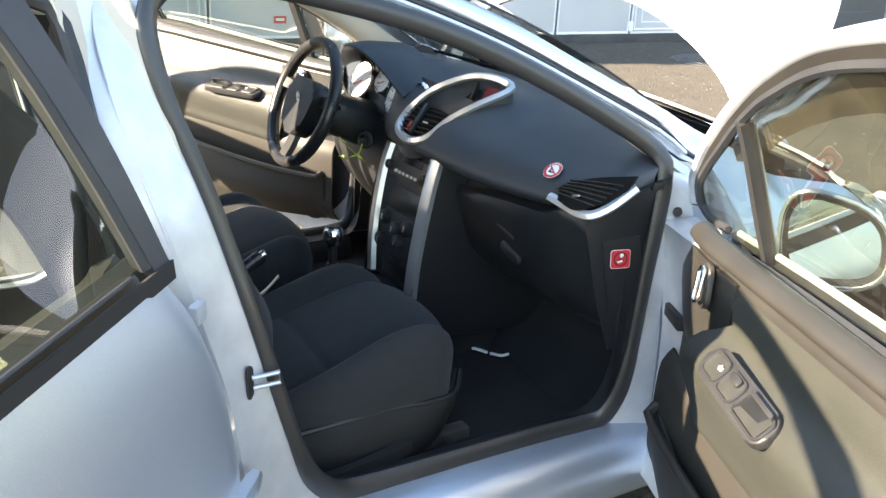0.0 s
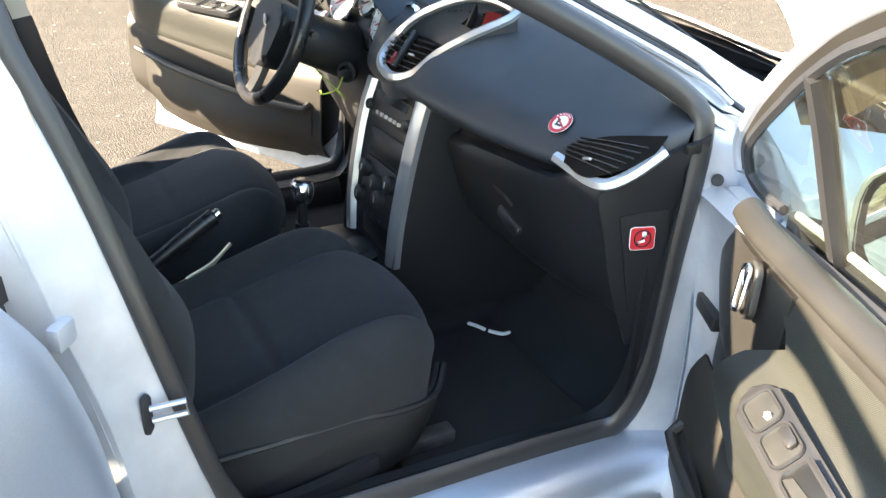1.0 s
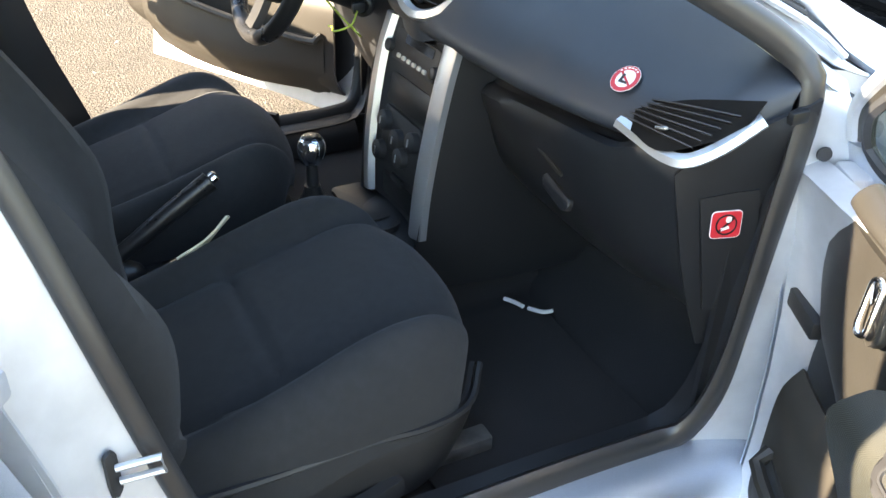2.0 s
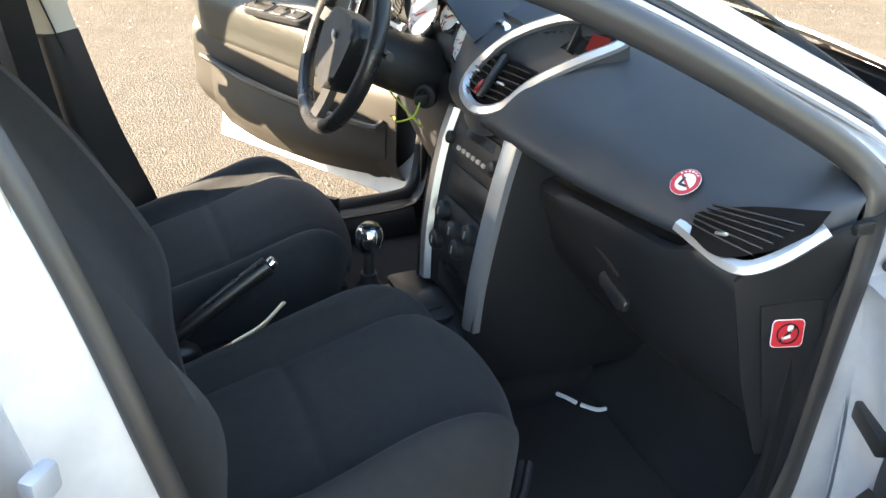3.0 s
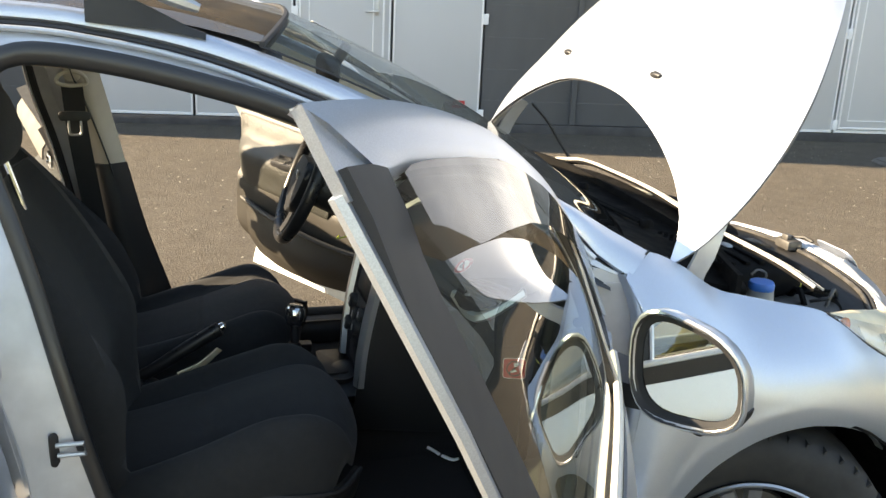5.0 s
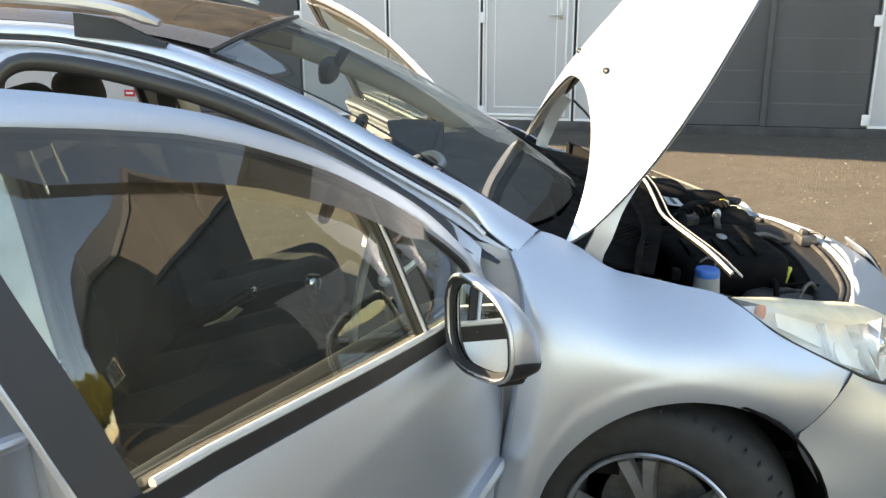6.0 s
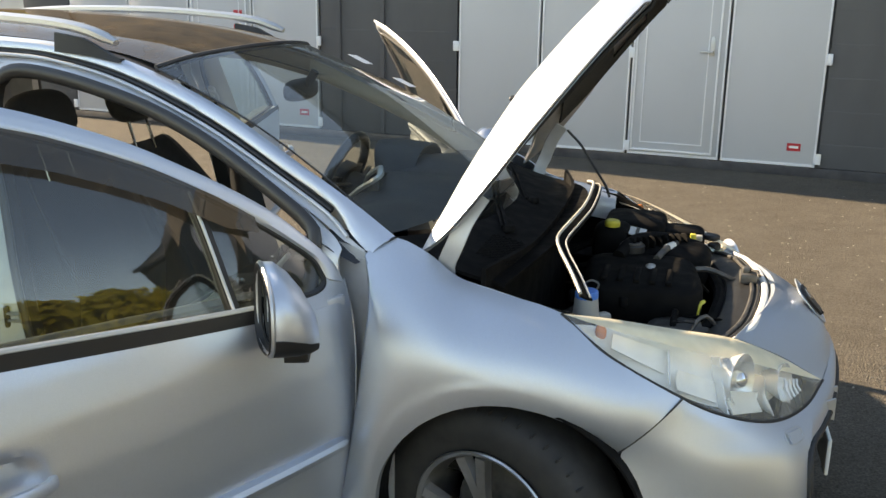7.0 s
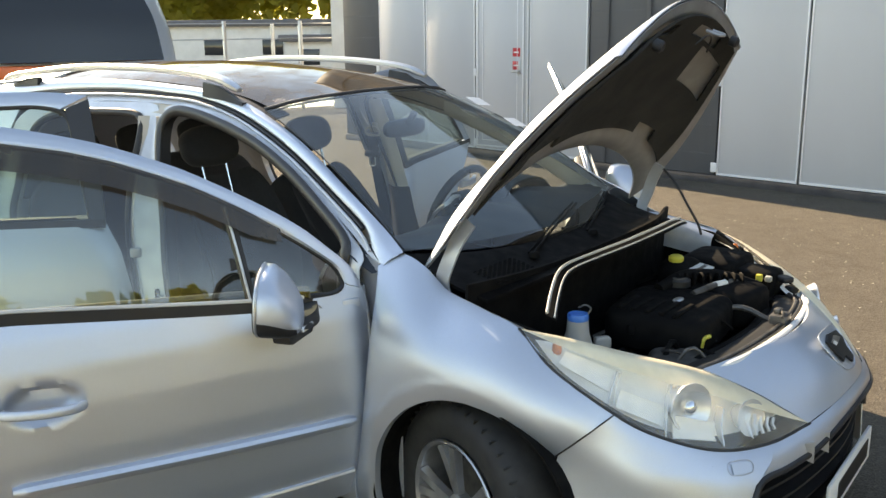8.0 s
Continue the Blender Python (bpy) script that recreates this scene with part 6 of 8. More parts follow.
    add("mirror_indicator", bm, REFLECTOR, "clear side indicator")
    # trim on the inside
    def card(x0, x1, prof, n=24, k=10):
        rows = []
        for y, z in prof:
            rows.append([(x, y + 0.03 * max(0, (x + 0.72) / 0.2) ** 2 * -1, z + 0.10 * (belt(x) - 0.905) / 0.06 * 0.4) for x in np.linspace(x0, x1, n)])
        return patch(rows, n, k * 2)
    add("upper_trim", sheet(card(-0.585, -1.50, [(-0.742, 0.912), (-0.722, 0.920), (-0.702, 0.908), (-0.696, 0.893), (-0.704, 0.884)]), 0.008, inward=(-1, -2, 0.8)), TRIM_GREY)
    add("middle_trim", sheet(card(-0.60, -1.48, [(-0.708, 0.890), (-0.712, 0.880), (-0.708, 0.865), (-0.704, 0.83)]), 0.006, inward=(-1, -2, 0.8)), TRIM_GREY, "warm grey-brown trim below the rail")
    low = card(-0.60, -1.465, [(-0.695, 0.640), (-0.672, 0.60), (-0.668, 0.50), (-0.668, 0.40), (-0.70, 0.34), (-0.74, 0.325)], 40)
    low[..., 0] += 0.13 * np.clip((0.50 - low[..., 2]) / 0.17, 0, 1) ** 2 * np.clip((-low[..., 0] - 1.1) / 0.36, 0, 1)
    add("lower_trim", sheet(low, 0.008, inward=(-1, -2, 0.5)), TRIM_DARK, "dark umber lower trim")
    fab = card(-0.80, -1.475, [(-0.708, 0.862), (-0.698, 0.83), (-0.690, 0.785), (-0.658, 0.755), (-0.642, 0.73), (-0.644, 0.69), (-0.660, 0.63), (-0.668, 0.59), (-0.690, 0.565)], 48)
    for j in range(fab.shape[0]):
        for i in range(fab.shape[1]):
            x, y, z = fab[j, i]
            k = min(1, max(0, (x + 1.47) / 0.09))
            fab[j, i] = x, -0.702 + (y + 0.702) * math.sqrt(k), z
    lean = np.linspace(1, 0, fab.shape[1]) ** 2
    for j in range(fab.shape[0]):
        fab[j, :, 0] -= lean * np.interp(fab[j, 0, 2], [0.56, 0.66, 0.72, 0.77, 0.82, 0.86], [0.06, 0.01, -0.02, 0.0, 0.075, 0.0])
    add("fabric_insert", sheet(fab, 0.010, inward=(-1, -2, 0.7)), CARD, "olive-grey woven fabric insert")
    ft = card(-0.485, -0.84, [(-0.702, 0.874), (-0.702, 0.83), (-0.70, 0.76), (-0.703, 0.69), (-0.708, 0.62), (-0.715, 0.55)])
    for j in range(ft.shape[0]):
        z = ft[j, :, 2].mean()
        ft[j, :, 0] -= np.linspace(1, 0, ft.shape[1]) * np.interp(z, [0.54, 0.64, 0.68, 0.80, 0.85], [0.22, 0.13, 0.05, 0.0, 0.015])
    add("front_trim", sheet(ft, 0.010, inward=(-1, -2, 0.6)), TRIM_GREY, "smooth grey-brown front trim")
    # Dark sheet laid where the car body's shadow falls on the door front.
    add("front_edge_shade", sheet(card(-0.50, -0.80, [(-0.722, 0.80), (-0.722, 0.70), (-0.722, 0.58), (-0.722, 0.46), (-0.73, 0.30)]), 0.010, inward=(-1, -2, 0.6)), DASH_LOW, "front edge, its shadow put into the dark colour")
    pk = bmesh.new()
    sweep(pk, crv([(-0.64, -0.672, 0.515), (-0.66, -0.650, 0.50), (-0.90, -0.640, 0.505), (-1.20, -0.645, 0.53), (-1.43, -0.672, 0.56)], 24), circle(0.011, 8), up=(0, 1, 0))
    add("pocket_edge", pk, TRIM_DARK)
    add("pocket_front", sheet(patch([[(-0.63, -0.672, 0.51), (-0.9, -0.642, 0.50), (-1.15, -0.645, 0.525), (-1.38, -0.665, 0.56)], [(-0.63, -0.668, 0.42), (-0.9, -0.625, 0.40), (-1.15, -0.63, 0.41), (-1.37, -0.66, 0.43)], [(-0.64, -0.70, 0.33), (-0.9, -0.665, 0.320), (-1.15, -0.67, 0.320), (-1.35, -0.70, 0.335)]], 26, 12), 0.008, inward=(-1, -2, 0.4)), TRIM_DARK, "dark umber map pocket")
    # armrest switch plate with its pull cup
    S = axes((-1.03, -0.648, 0.767), (-1.0, 0.0, -0.03), plate_up)
    plate = slab(rounded(0.26, 0.066, 0.031), 0.016, S @ Matrix.Translation((0.0, 0, -0.004)), 0.006)
    add("switch_plate", plate, SWITCH, "grey window-switch plate")
    # Wells are flat; black on the widest one paints the deep cup's shade.
    for dx, w in ((-0.082, 0.056), (-0.016, 0.058), (0.072, 0.096)):
        add("switch_well", slab(rounded(w, 0.044, 0.012), 0.003, S @ Matrix.Translation((dx, 0, 0.0105)), 0.001), STICK_BLACK if w > 0.09 else WELL)
        add("well_rim", tube([tuple(S @ Vector((dx + x, y, 0.0135))) for x, y in rounded(w, 0.044, 0.012)], 0.0028, 6, True, up=tuple(S.to_3x3() @ Vector((0, 0, 1)))), SWITCH)
    # Flat paler patch painted as the cup's lit side.
    add("cup_lit_side", slab([(-0.040, -0.018), (0.044, -0.018), (0.044, 0.018), (0.030, 0.018), (0.022, 0.0), (-0.034, -0.006)], 0.002, S @ Matrix.Translation((0.072, 0, 0.0135))), WELL)
    add("window_switch", slab(rounded(0.010, 0.010, 0.004), 0.005, S @ Matrix.Translation((-0.066, 0.004, 0.014)), 0.003), MILK)
    add("window_switch", slab(rounded(0.036, 0.016, 0.006), 0.005, S @ Matrix.Translation((-0.018, 0.012, 0.014)), 0.003), SWITCH)
    add("pull_cup", slab(rounded(0.08, 0.008, 0.003), 0.010, S @ Matrix.Translation((0.072, 0.022, 0.013)), 0.003), SWITCH)
    # inner handle
    Hn = axes((-0.745, -0.690, 0.836), (-0.25, 0.03, -0.97), (0.05, 0.99, 0.1))
    add("handle_bowl", slab(rounded(0.088, 0.044, 0.021), 0.010, Hn @ Matrix.Translation((0, 0, -0.004)), 0.004), TRIM_GREY)
    add("handle_hollow", slab(rounded(0.060, 0.028, 0.013), 0.002, Hn @ Matrix.Translation((0.006, 0, 0.0065))), TRIM_DARK)
    lv = tube([tuple(Hn @ Vector((x - 0.002, y, 0.012 + 0.10 * (x + 0.03)))) for x, y in rounded(0.066, 0.024, 0.011)], 0.0038, 8, True, up=tuple(Hn.to_3x3() @ Vector((0, 0, 1))))
    slab(rounded(0.030, 0.020, 0.009), 0.004, Hn @ Matrix.Translation((-0.020, 0, 0.010)), 0.001, bm=lv)
    add("inner_handle", lv, CHROME, "chrome inner door handle")
    # speaker and end-face details
    add("lower_speaker", lathe([(0.0, 0.004), (0.075, 0.004), (0.082, 0.0)], 24, axes((-0.70, -0.698, 0.40), (1, 0, 0), (0, 1, 0))), DASH_LOW)
    add("check_strap", boxes(((-0.515, -0.735, 0.66), (0.09, 0.02, 0.03), 0.004)), BLACK)
    for z in (0.42, 0.84):
        add("door_hinge", boxes(((-0.475, -0.775, z), (0.06, 0.05, 0.06), 0.008)), PAINT_IN)
    return door


HINGE_R = Matrix.Translation((-0.47, -0.81, 0)) @ Matrix.Rotation(radians(66), 4, "Z") @ Matrix.Translation((0.47, 0.81, 0))
MIRROR_Y = Matrix.Diagonal((1, -1, 1, 1))
HINGE_L = MIRROR_Y @ Matrix.Translation((-0.47, -0.80, 0)) @ Matrix.Rotation(radians(60), 4, "Z") @ Matrix.Translation((0.47, 0.80, 0))
front_door(HINGE_R, "wide-open silver passenger door with grey trim")
front_door(HINGE_L, "wide-open silver driver's door with sunlit trim", (0.0, 0.25, 0.97))


def rear_door(D, label, rail_mat, rail_label=""):
    door = holder("rear_door", car, label)
    add = lambda name, bm, mat, lab="": part(name, swung(bm, D), mat, door, lab)
    rows = []
    for v in np.linspace(0, 1, 24):
        row = []
        for u in np.linspace(0, 1, 30):
            zf = 0.245 + v * 0.70
            xf = np.interp(zf, [0.24, 0.54, 0.72, 0.86, 0.95], [-1.495, -1.548, -1.575, -1.605, -1.650])
            xr = np.interp(zf, [0.24, 0.50, 0.68, 0.78, 0.86, 0.95], [-2.08, -2.11, -2.17, -2.25, -2.42, -2.58])
            x = xf + (xr - xf) * u
            z = 0.245 + v * (belt(max(x, -1.65)) - 0.026 - 0.245 + 0.02 * u)
            y = y_side(z, -1.05) + 0.035 * max(0, 1 - u / 0.12) ** 2
            row.append((x, y, z))
        rows.append(row)
    add("door_skin", sheet(np.array(rows), 0.055, inward=(-1.9, 0, 0.6)), PAINT)
    inner = [[(p[0] * 0.99 - 0.018, p[1] + 0.10, 0.27 + (p[2] - 0.245) * 0.98) for p in r[1:-1]] for r in rows]
    add("door_card", sheet(np.array(inner), 0.04, inward=(-1.9, -2, 0.6)), TRIM_GREY)
    rail = [[(x, y_side(0.96, -1.05) + d, belt(-1.65) + 0.018 * (-x - 1.61) + h) for x in np.linspace(-1.66, -2.50, 16)] for d, h in ((0.035, -0.004), (0.060, 0.004), (0.085, -0.010), (0.092, -0.045), (0.112, -0.075), (0.115, -0.11))]
    add("upper_trim", sheet(np.array(rail), 0.006, inward=(-1.9, -2, 0.8)), rail_mat, rail_label)
    arm = patch([[(x, y, z) for x in (-1.70, -1.95, -2.20)] for y, z in ((-0.742, 0.80), (-0.700, 0.775), (-0.680, 0.73), (-0.690, 0.66), (-0.735, 0.60))], 16, 14)
    add("fabric_insert", sheet(arm, 0.008, inward=(-1.9, -2, 0.7)), CARD, "olive-grey woven fabric insert")
    Hr = axes((-1.80, -0.716, 0.845), (-1, 0, 0), (0, 1, 0))
    add("handle_bowl", slab(rounded(0.10, 0.05, 0.022), 0.010, Hr, 0.004), TRIM_SILVER, "silver inner handle bowl")
    add("inner_handle", slab(rounded(0.055, 0.022, 0.009), 0.008, Hr @ Matrix.Translation((0.006, 0, 0.010)), 0.003), CHROME)
    top = [(-1.690, 1.412), (-1.80, 1.425), (-1.95, 1.430), (-2.14, 1.426), (-2.33, 1.400), (-2.47, 1.31), (-2.56, 1.15), (-2.60, 0.99)]
    win = [(-1.79, 1.365), (-1.85, 1.375), (-1.95, 1.378), (-2.10, 1.370), (-2.26, 1.345), (-2.39, 1.265), (-2.47, 1.12), (-2.51, 1.0)]
    Y = lambda z, off: y_side(z, -1.05) + off
    A, B = (np.array([(x, Y(z, 0.004), z) for x, z in crv(c, 50)]) for c in (top, win))
    G = np.array([A + (B - A) * t for t in np.linspace(0, 1, 6)])
    G[1:-1, :, 1] -= 0.005
    add("window_frame", sheet(G, 0.02, inward=(-1.9, 0, 0.8)), PAINT)
    post = patch([[(x, Y(z, 0.002), z) for x, z in r] for r in ([(-1.688, 1.40), (-1.668, 1.25), (-1.656, 1.10), (-1.648, 0.972)], [(-1.768, 1.368), (-1.742, 1.25), (-1.716, 1.10), (-1.694, 0.970)])], 14, 5)
    add("door_post", sheet(post, 0.03, inward=(-1.9, 0, 0.8)), APPLIQUE, "matt black door post")
    rim = [(x, Y(z, 0.012), z) for x, z in crv([(-1.698, 0.985), (-1.716, 1.10), (-1.740, 1.25), (-1.766, 1.345)] + win[1:], 60)]
    add("glass_run", tube(rim, 0.010, 6, up=(0, 1, 0)), RUBBER)
    bx = np.linspace(-1.648, -2.59, 30)
    bl = lambda x: 0.980 + 0.018 * (-x - 1.61)
    bm = bmesh.new()
    sweep(bm, [(x, Y(bl(x), -0.002), bl(x) - 0.018) for x in bx], [(-0.006, -0.010), (0.006, -0.010), (0.006, 0.016), (-0.003, 0.020)])
    add("belt_moulding", bm, BLACK)
    bm = bmesh.new()
    sweep(bm, [(x, Y(bl(x), 0.012), bl(x) + 0.007) for x in bx[3:-3]], circle(0.004, 6))
    add("belt_bead", bm, RUBBER)
    rows = []
    for x in np.linspace(-1.70, -2.50, 24):
        t = min(np.interp(-x, [-a for a, b in win], [b for a, b in win]), 0.99 + (-x - 1.697) * 5.4)
        rows.append([(x, Y(z, 0.018), z) for z in np.linspace(bl(x) - 0.02, t, 12)])
    add("door_glass", sheet(np.array(rows), 0.0), SIDE_GLASS, "green-tinted side glass").visible_shadow = False
    st = bmesh.new()
    sweep(st, [(x, y_side(0.54, -1.05) - 0.006, 0.545 + 0.02 * (-x - 1.5)) for x in np.linspace(-1.545, -2.28, 24)], [(0.008, -0.015), (-0.012, -0.015), (-0.018, -0.009), (-0.019, 0.002), (-0.012, 0.012), (0.008, 0.016)], scale=[0.6] + [1] * 22 + [0.6])
    add("rub_strip", st, PAINT)
    add("handle_recess", blob((-2.33, -0.838, 0.79), (0.19, 0.02, 0.085), 2.3, 24, 8), PAINT_IN)
    hb = bmesh.new()
    sweep(hb, crv([(-2.24, -0.862, 0.785), (-2.27, -0.880, 0.786), (-2.36, -0.885, 0.79), (-2.44, -0.862, 0.794)], 16), [(-0.010, -0.016), (0.010, -0.016), (0.010, 0.014), (-0.010, 0.014)])
    add("door_handle", hb, PAINT)
    for z in (0.42, 0.85):
        add("door_hinge", boxes(((-1.555, -0.775, z), (0.04, 0.02, 0.035), 0.006)), PAINT_IN)
    return door


REAR_R = Matrix.Translation((-1.58, -0.80, 0)) @ Matrix.Rotation(radians(51), 4, "Z") @ Matrix.Translation((1.58, 0.80, 0))
REAR_L = MIRROR_Y @ Matrix.Translation((-1.58, -0.80, 0)) @ Matrix.Rotation(radians(76), 4, "Z") @ Matrix.Translation((1.58, 0.80, 0))
rear_door(REAR_R, "half-open silver rear door with a black window post", TRIM_GREY)
rear_door(REAR_L, "wide-open silver rear door with a warm grey card", CARD_SUNLIT, "upper trim, sunlight put into its pale colour")
# striker on the B-pillar
for s in (1, -1):
    part("door_striker", tube([(-1.492, -0.752 * s, 0.70), (-1.445, -0.760 * s, 0.705), (-1.443, -0.760 * s, 0.685), (-1.490, -0.752 * s, 0.68)], 0.0045, 8), GALV, car, "bright steel door striker")
    part("striker_plate", slab(rounded(0.065, 0.016, 0.007), 0.005, axes((-1.497, -0.748 * s, 0.69), (0, 0, 1), (0.55, -0.83 * s, 0)), 0.002), BLACK, car)

# ---- cabin ----
# floor, tunnel, bulkhead
part("floor_pan", sheet(patch([[(x, y, z) for y, z in ((-0.69, 0.345), (-0.66, 0.27), (-0.40, 0.262), (-0.16, 0.27), (-0.11, 0.34), (0, 0.37), (0.11, 0.34), (0.16, 0.27), (0.40, 0.262), (0.66, 0.27), (0.69, 0.345))] for x in (-0.55, -1.0, -1.6, -2.3)], 60, 14), 0.01), CARPET, car, "black carpet")
part("bulkhead", sheet(patch([[(x, y, z) for y in (-0.72, -0.35, 0, 0.35, 0.72)] for x, z in ((-0.62, 0.262), (-0.46, 0.36), (-0.36, 0.55), (-0.30, 0.80), (-0.30, 0.93))], 24, 16), 0.012), CARPET, car)
for s in (1, -1):
    part("kick_panel", sheet(patch([side([(x, -0.705, z) for x in (-0.62, -0.50, -0.36)], s) for z in (0.30, 0.55, 0.80)], 10, 8), 0.01), DASH_LOW, car)
    part("scuff_plate", sheet(patch([side([(x, y, z) for x in (-0.66, -1.0, -1.33)], s) for y, z in ((-0.705, 0.352), (-0.67, 0.350), (-0.64, 0.33), (-0.63, 0.28))], 16, 8), 0.006), DASH_LOW, car)
part("floor_mat", sheet(patch([[(-0.60, -0.64, 0.285), (-0.60, -0.42, 0.275), (-0.60, -0.2, 0.285)], [(-0.80, -0.64, 0.275), (-0.80, -0.42, 0.272), (-0.80, -0.2, 0.275)], [(-1.02, -0.62, 0.274), (-1.02, -0.42, 0.272), (-1.02, -0.2, 0.274)]], 14, 12) + np.array((0, 0, 0.006)), 0.006), CARPET, car, "black carpet mat")
for dx, pts in ((0, [(-0.675, -0.205, 0.315), (-0.665, -0.228, 0.318), (-0.655, -0.25, 0.318)]), (1, [(-0.650, -0.258, 0.318), (-0.630, -0.285, 0.32), (-0.618, -0.30, 0.33)])):
    bm = bmesh.new()
    sweep(bm, crv(pts, 8), [(-0.003, -0.003), (0.003, -0.003), (0.003, 0.003), (-0.003, 0.003)])
    part("paper_tag", bm, WHITE, car, "white strip tag on the carpet")

# dashboard: profiles from the screen to the lower lip, station by station
DASH_P = {
    -0.742: [(-0.46, 0.935), (-0.52, 0.962), (-0.555, 0.982), (-0.578, 0.985), (-0.592, 0.968), (-0.596, 0.948), (-0.58, 0.930)],
    -0.715: [(-0.45, 0.940), (-0.525, 0.972), (-0.585, 0.984), (-0.622, 0.964), (-0.645, 0.932), (-0.650, 0.910), (-0.625, 0.893)],
    -0.68: [(-0.43, 0.985), (-0.52, 1.000), (-0.595, 0.988), (-0.650, 0.958), (-0.682, 0.925), (-0.690, 0.900), (-0.665, 0.880)],
    -0.56: [(-0.39, 0.985), (-0.50, 1.000), (-0.61, 0.975), (-0.680, 0.932), (-0.718, 0.893), (-0.728, 0.868), (-0.70, 0.848)],
    -0.35: [(-0.33, 0.980), (-0.48, 1.000), (-0.62, 0.972), (-0.705, 0.925), (-0.748, 0.880), (-0.758, 0.852), (-0.73, 0.830)],
    -0.27: [(-0.31, 0.978), (-0.47, 1.000), (-0.61, 0.978), (-0.705, 0.928), (-0.758, 0.880), (-0.770, 0.853), (-0.745, 0.830)],
    -0.16: [(-0.29, 0.975), (-0.46, 1.005), (-0.61, 1.005), (-0.71, 0.945), (-0.775, 0.886), (-0.788, 0.858), (-0.76, 0.832)],
    0.0: [(-0.27, 0.972), (-0.46, 1.010), (-0.61, 1.025), (-0.72, 0.980), (-0.79, 0.902), (-0.805, 0.860), (-0.78, 0.838)],
    0.14: [(-0.28, 0.975), (-0.46, 1.002), (-0.62, 0.990), (-0.70, 0.965), (-0.765, 0.90), (-0.785, 0.858), (-0.76, 0.832)],
    0.30: [(-0.33, 0.980), (-0.48, 1.015), (-0.60, 1.025), (-0.66, 1.00), (-0.70, 0.90), (-0.715, 0.86), (-0.69, 0.83)],
    0.45: [(-0.36, 0.985), (-0.50, 1.010), (-0.60, 1.015), (-0.66, 0.99), (-0.70, 0.90), (-0.715, 0.86), (-0.69, 0.83)],
    0.60: [(-0.40, 0.985), (-0.52, 1.000), (-0.60, 0.990), (-0.65, 0.965), (-0.69, 0.915), (-0.70, 0.88), (-0.675, 0.855)],
    0.76: [(-0.46, 0.985), (-0.53, 1.000), (-0.585, 0.998), (-0.625, 0.985), (-0.652, 0.962), (-0.660, 0.935), (-0.640, 0.915)],
}
ys = sorted(DASH_P)
rows = [[(DASH_P[y][k][0], y, DASH_P[y][k][1]) for y in ys] for k in range(7)]
loop = crv([(-0.803, -0.040, 0.883), (-0.796, 0.034, 0.884), (-0.776, 0.072, 0.906), (-0.735, 0.070, 0.952), (-0.698, 0.020, 1.003), (-0.640, -0.046, 1.042), (-0.610, -0.121, 1.053), (-0.592, -0.178, 1.043), (-0.608, -0.189, 1.030), (-0.670, -0.147, 0.991), (-0.727, -0.101, 0.945), (-0.775, -0.080, 0.900)], 70, True)


def inside(px, py, ring):
    hit = False
    for (x1, y1), (x2, y2) in zip(ring, np.roll(ring, -1, 0)):
        if (y1 > py) != (y2 > py) and px < (x2 - x1) * (py - y1) / (y2 - y1) + x1:
            hit = not hit
    return hit


def dash_grid():
    """The dashboard skin, drawn up to the display bezel and open inside it."""
    G = patch(rows, 150, 64)
    flat = G.reshape(-1, 3)
    near = [np.argmin(((flat - p) ** 2).sum(1)) for p in loop]
    lift = np.clip(loop[:, 2] - 0.009 - flat[near][:, 2], -0.035, 0.05)
    for p in flat:
        d = np.linalg.norm(loop[:, :2] - p[:2], axis=1)
        w = 1 / (d + 0.004) ** 3
        p[2] += (w * lift).sum() / w.sum() * math.exp(-(d.min() / 0.085) ** 2)
    ring = loop[:, :2]
    mid = ring.mean(0)
    ring = mid + (ring - mid) * 0.985
    bm = bmesh.new()
    V = add_grid(bm, G)
    gone = [f for f in bm.faces if inside(f.calc_center_median().x, f.calc_center_median().y, ring)]
    bmesh.ops.delete(bm, geom=gone, context="FACES")
    return bm


part("dashboard_top", dash_grid(), DASH, car, "slate-blue grained dashboard")
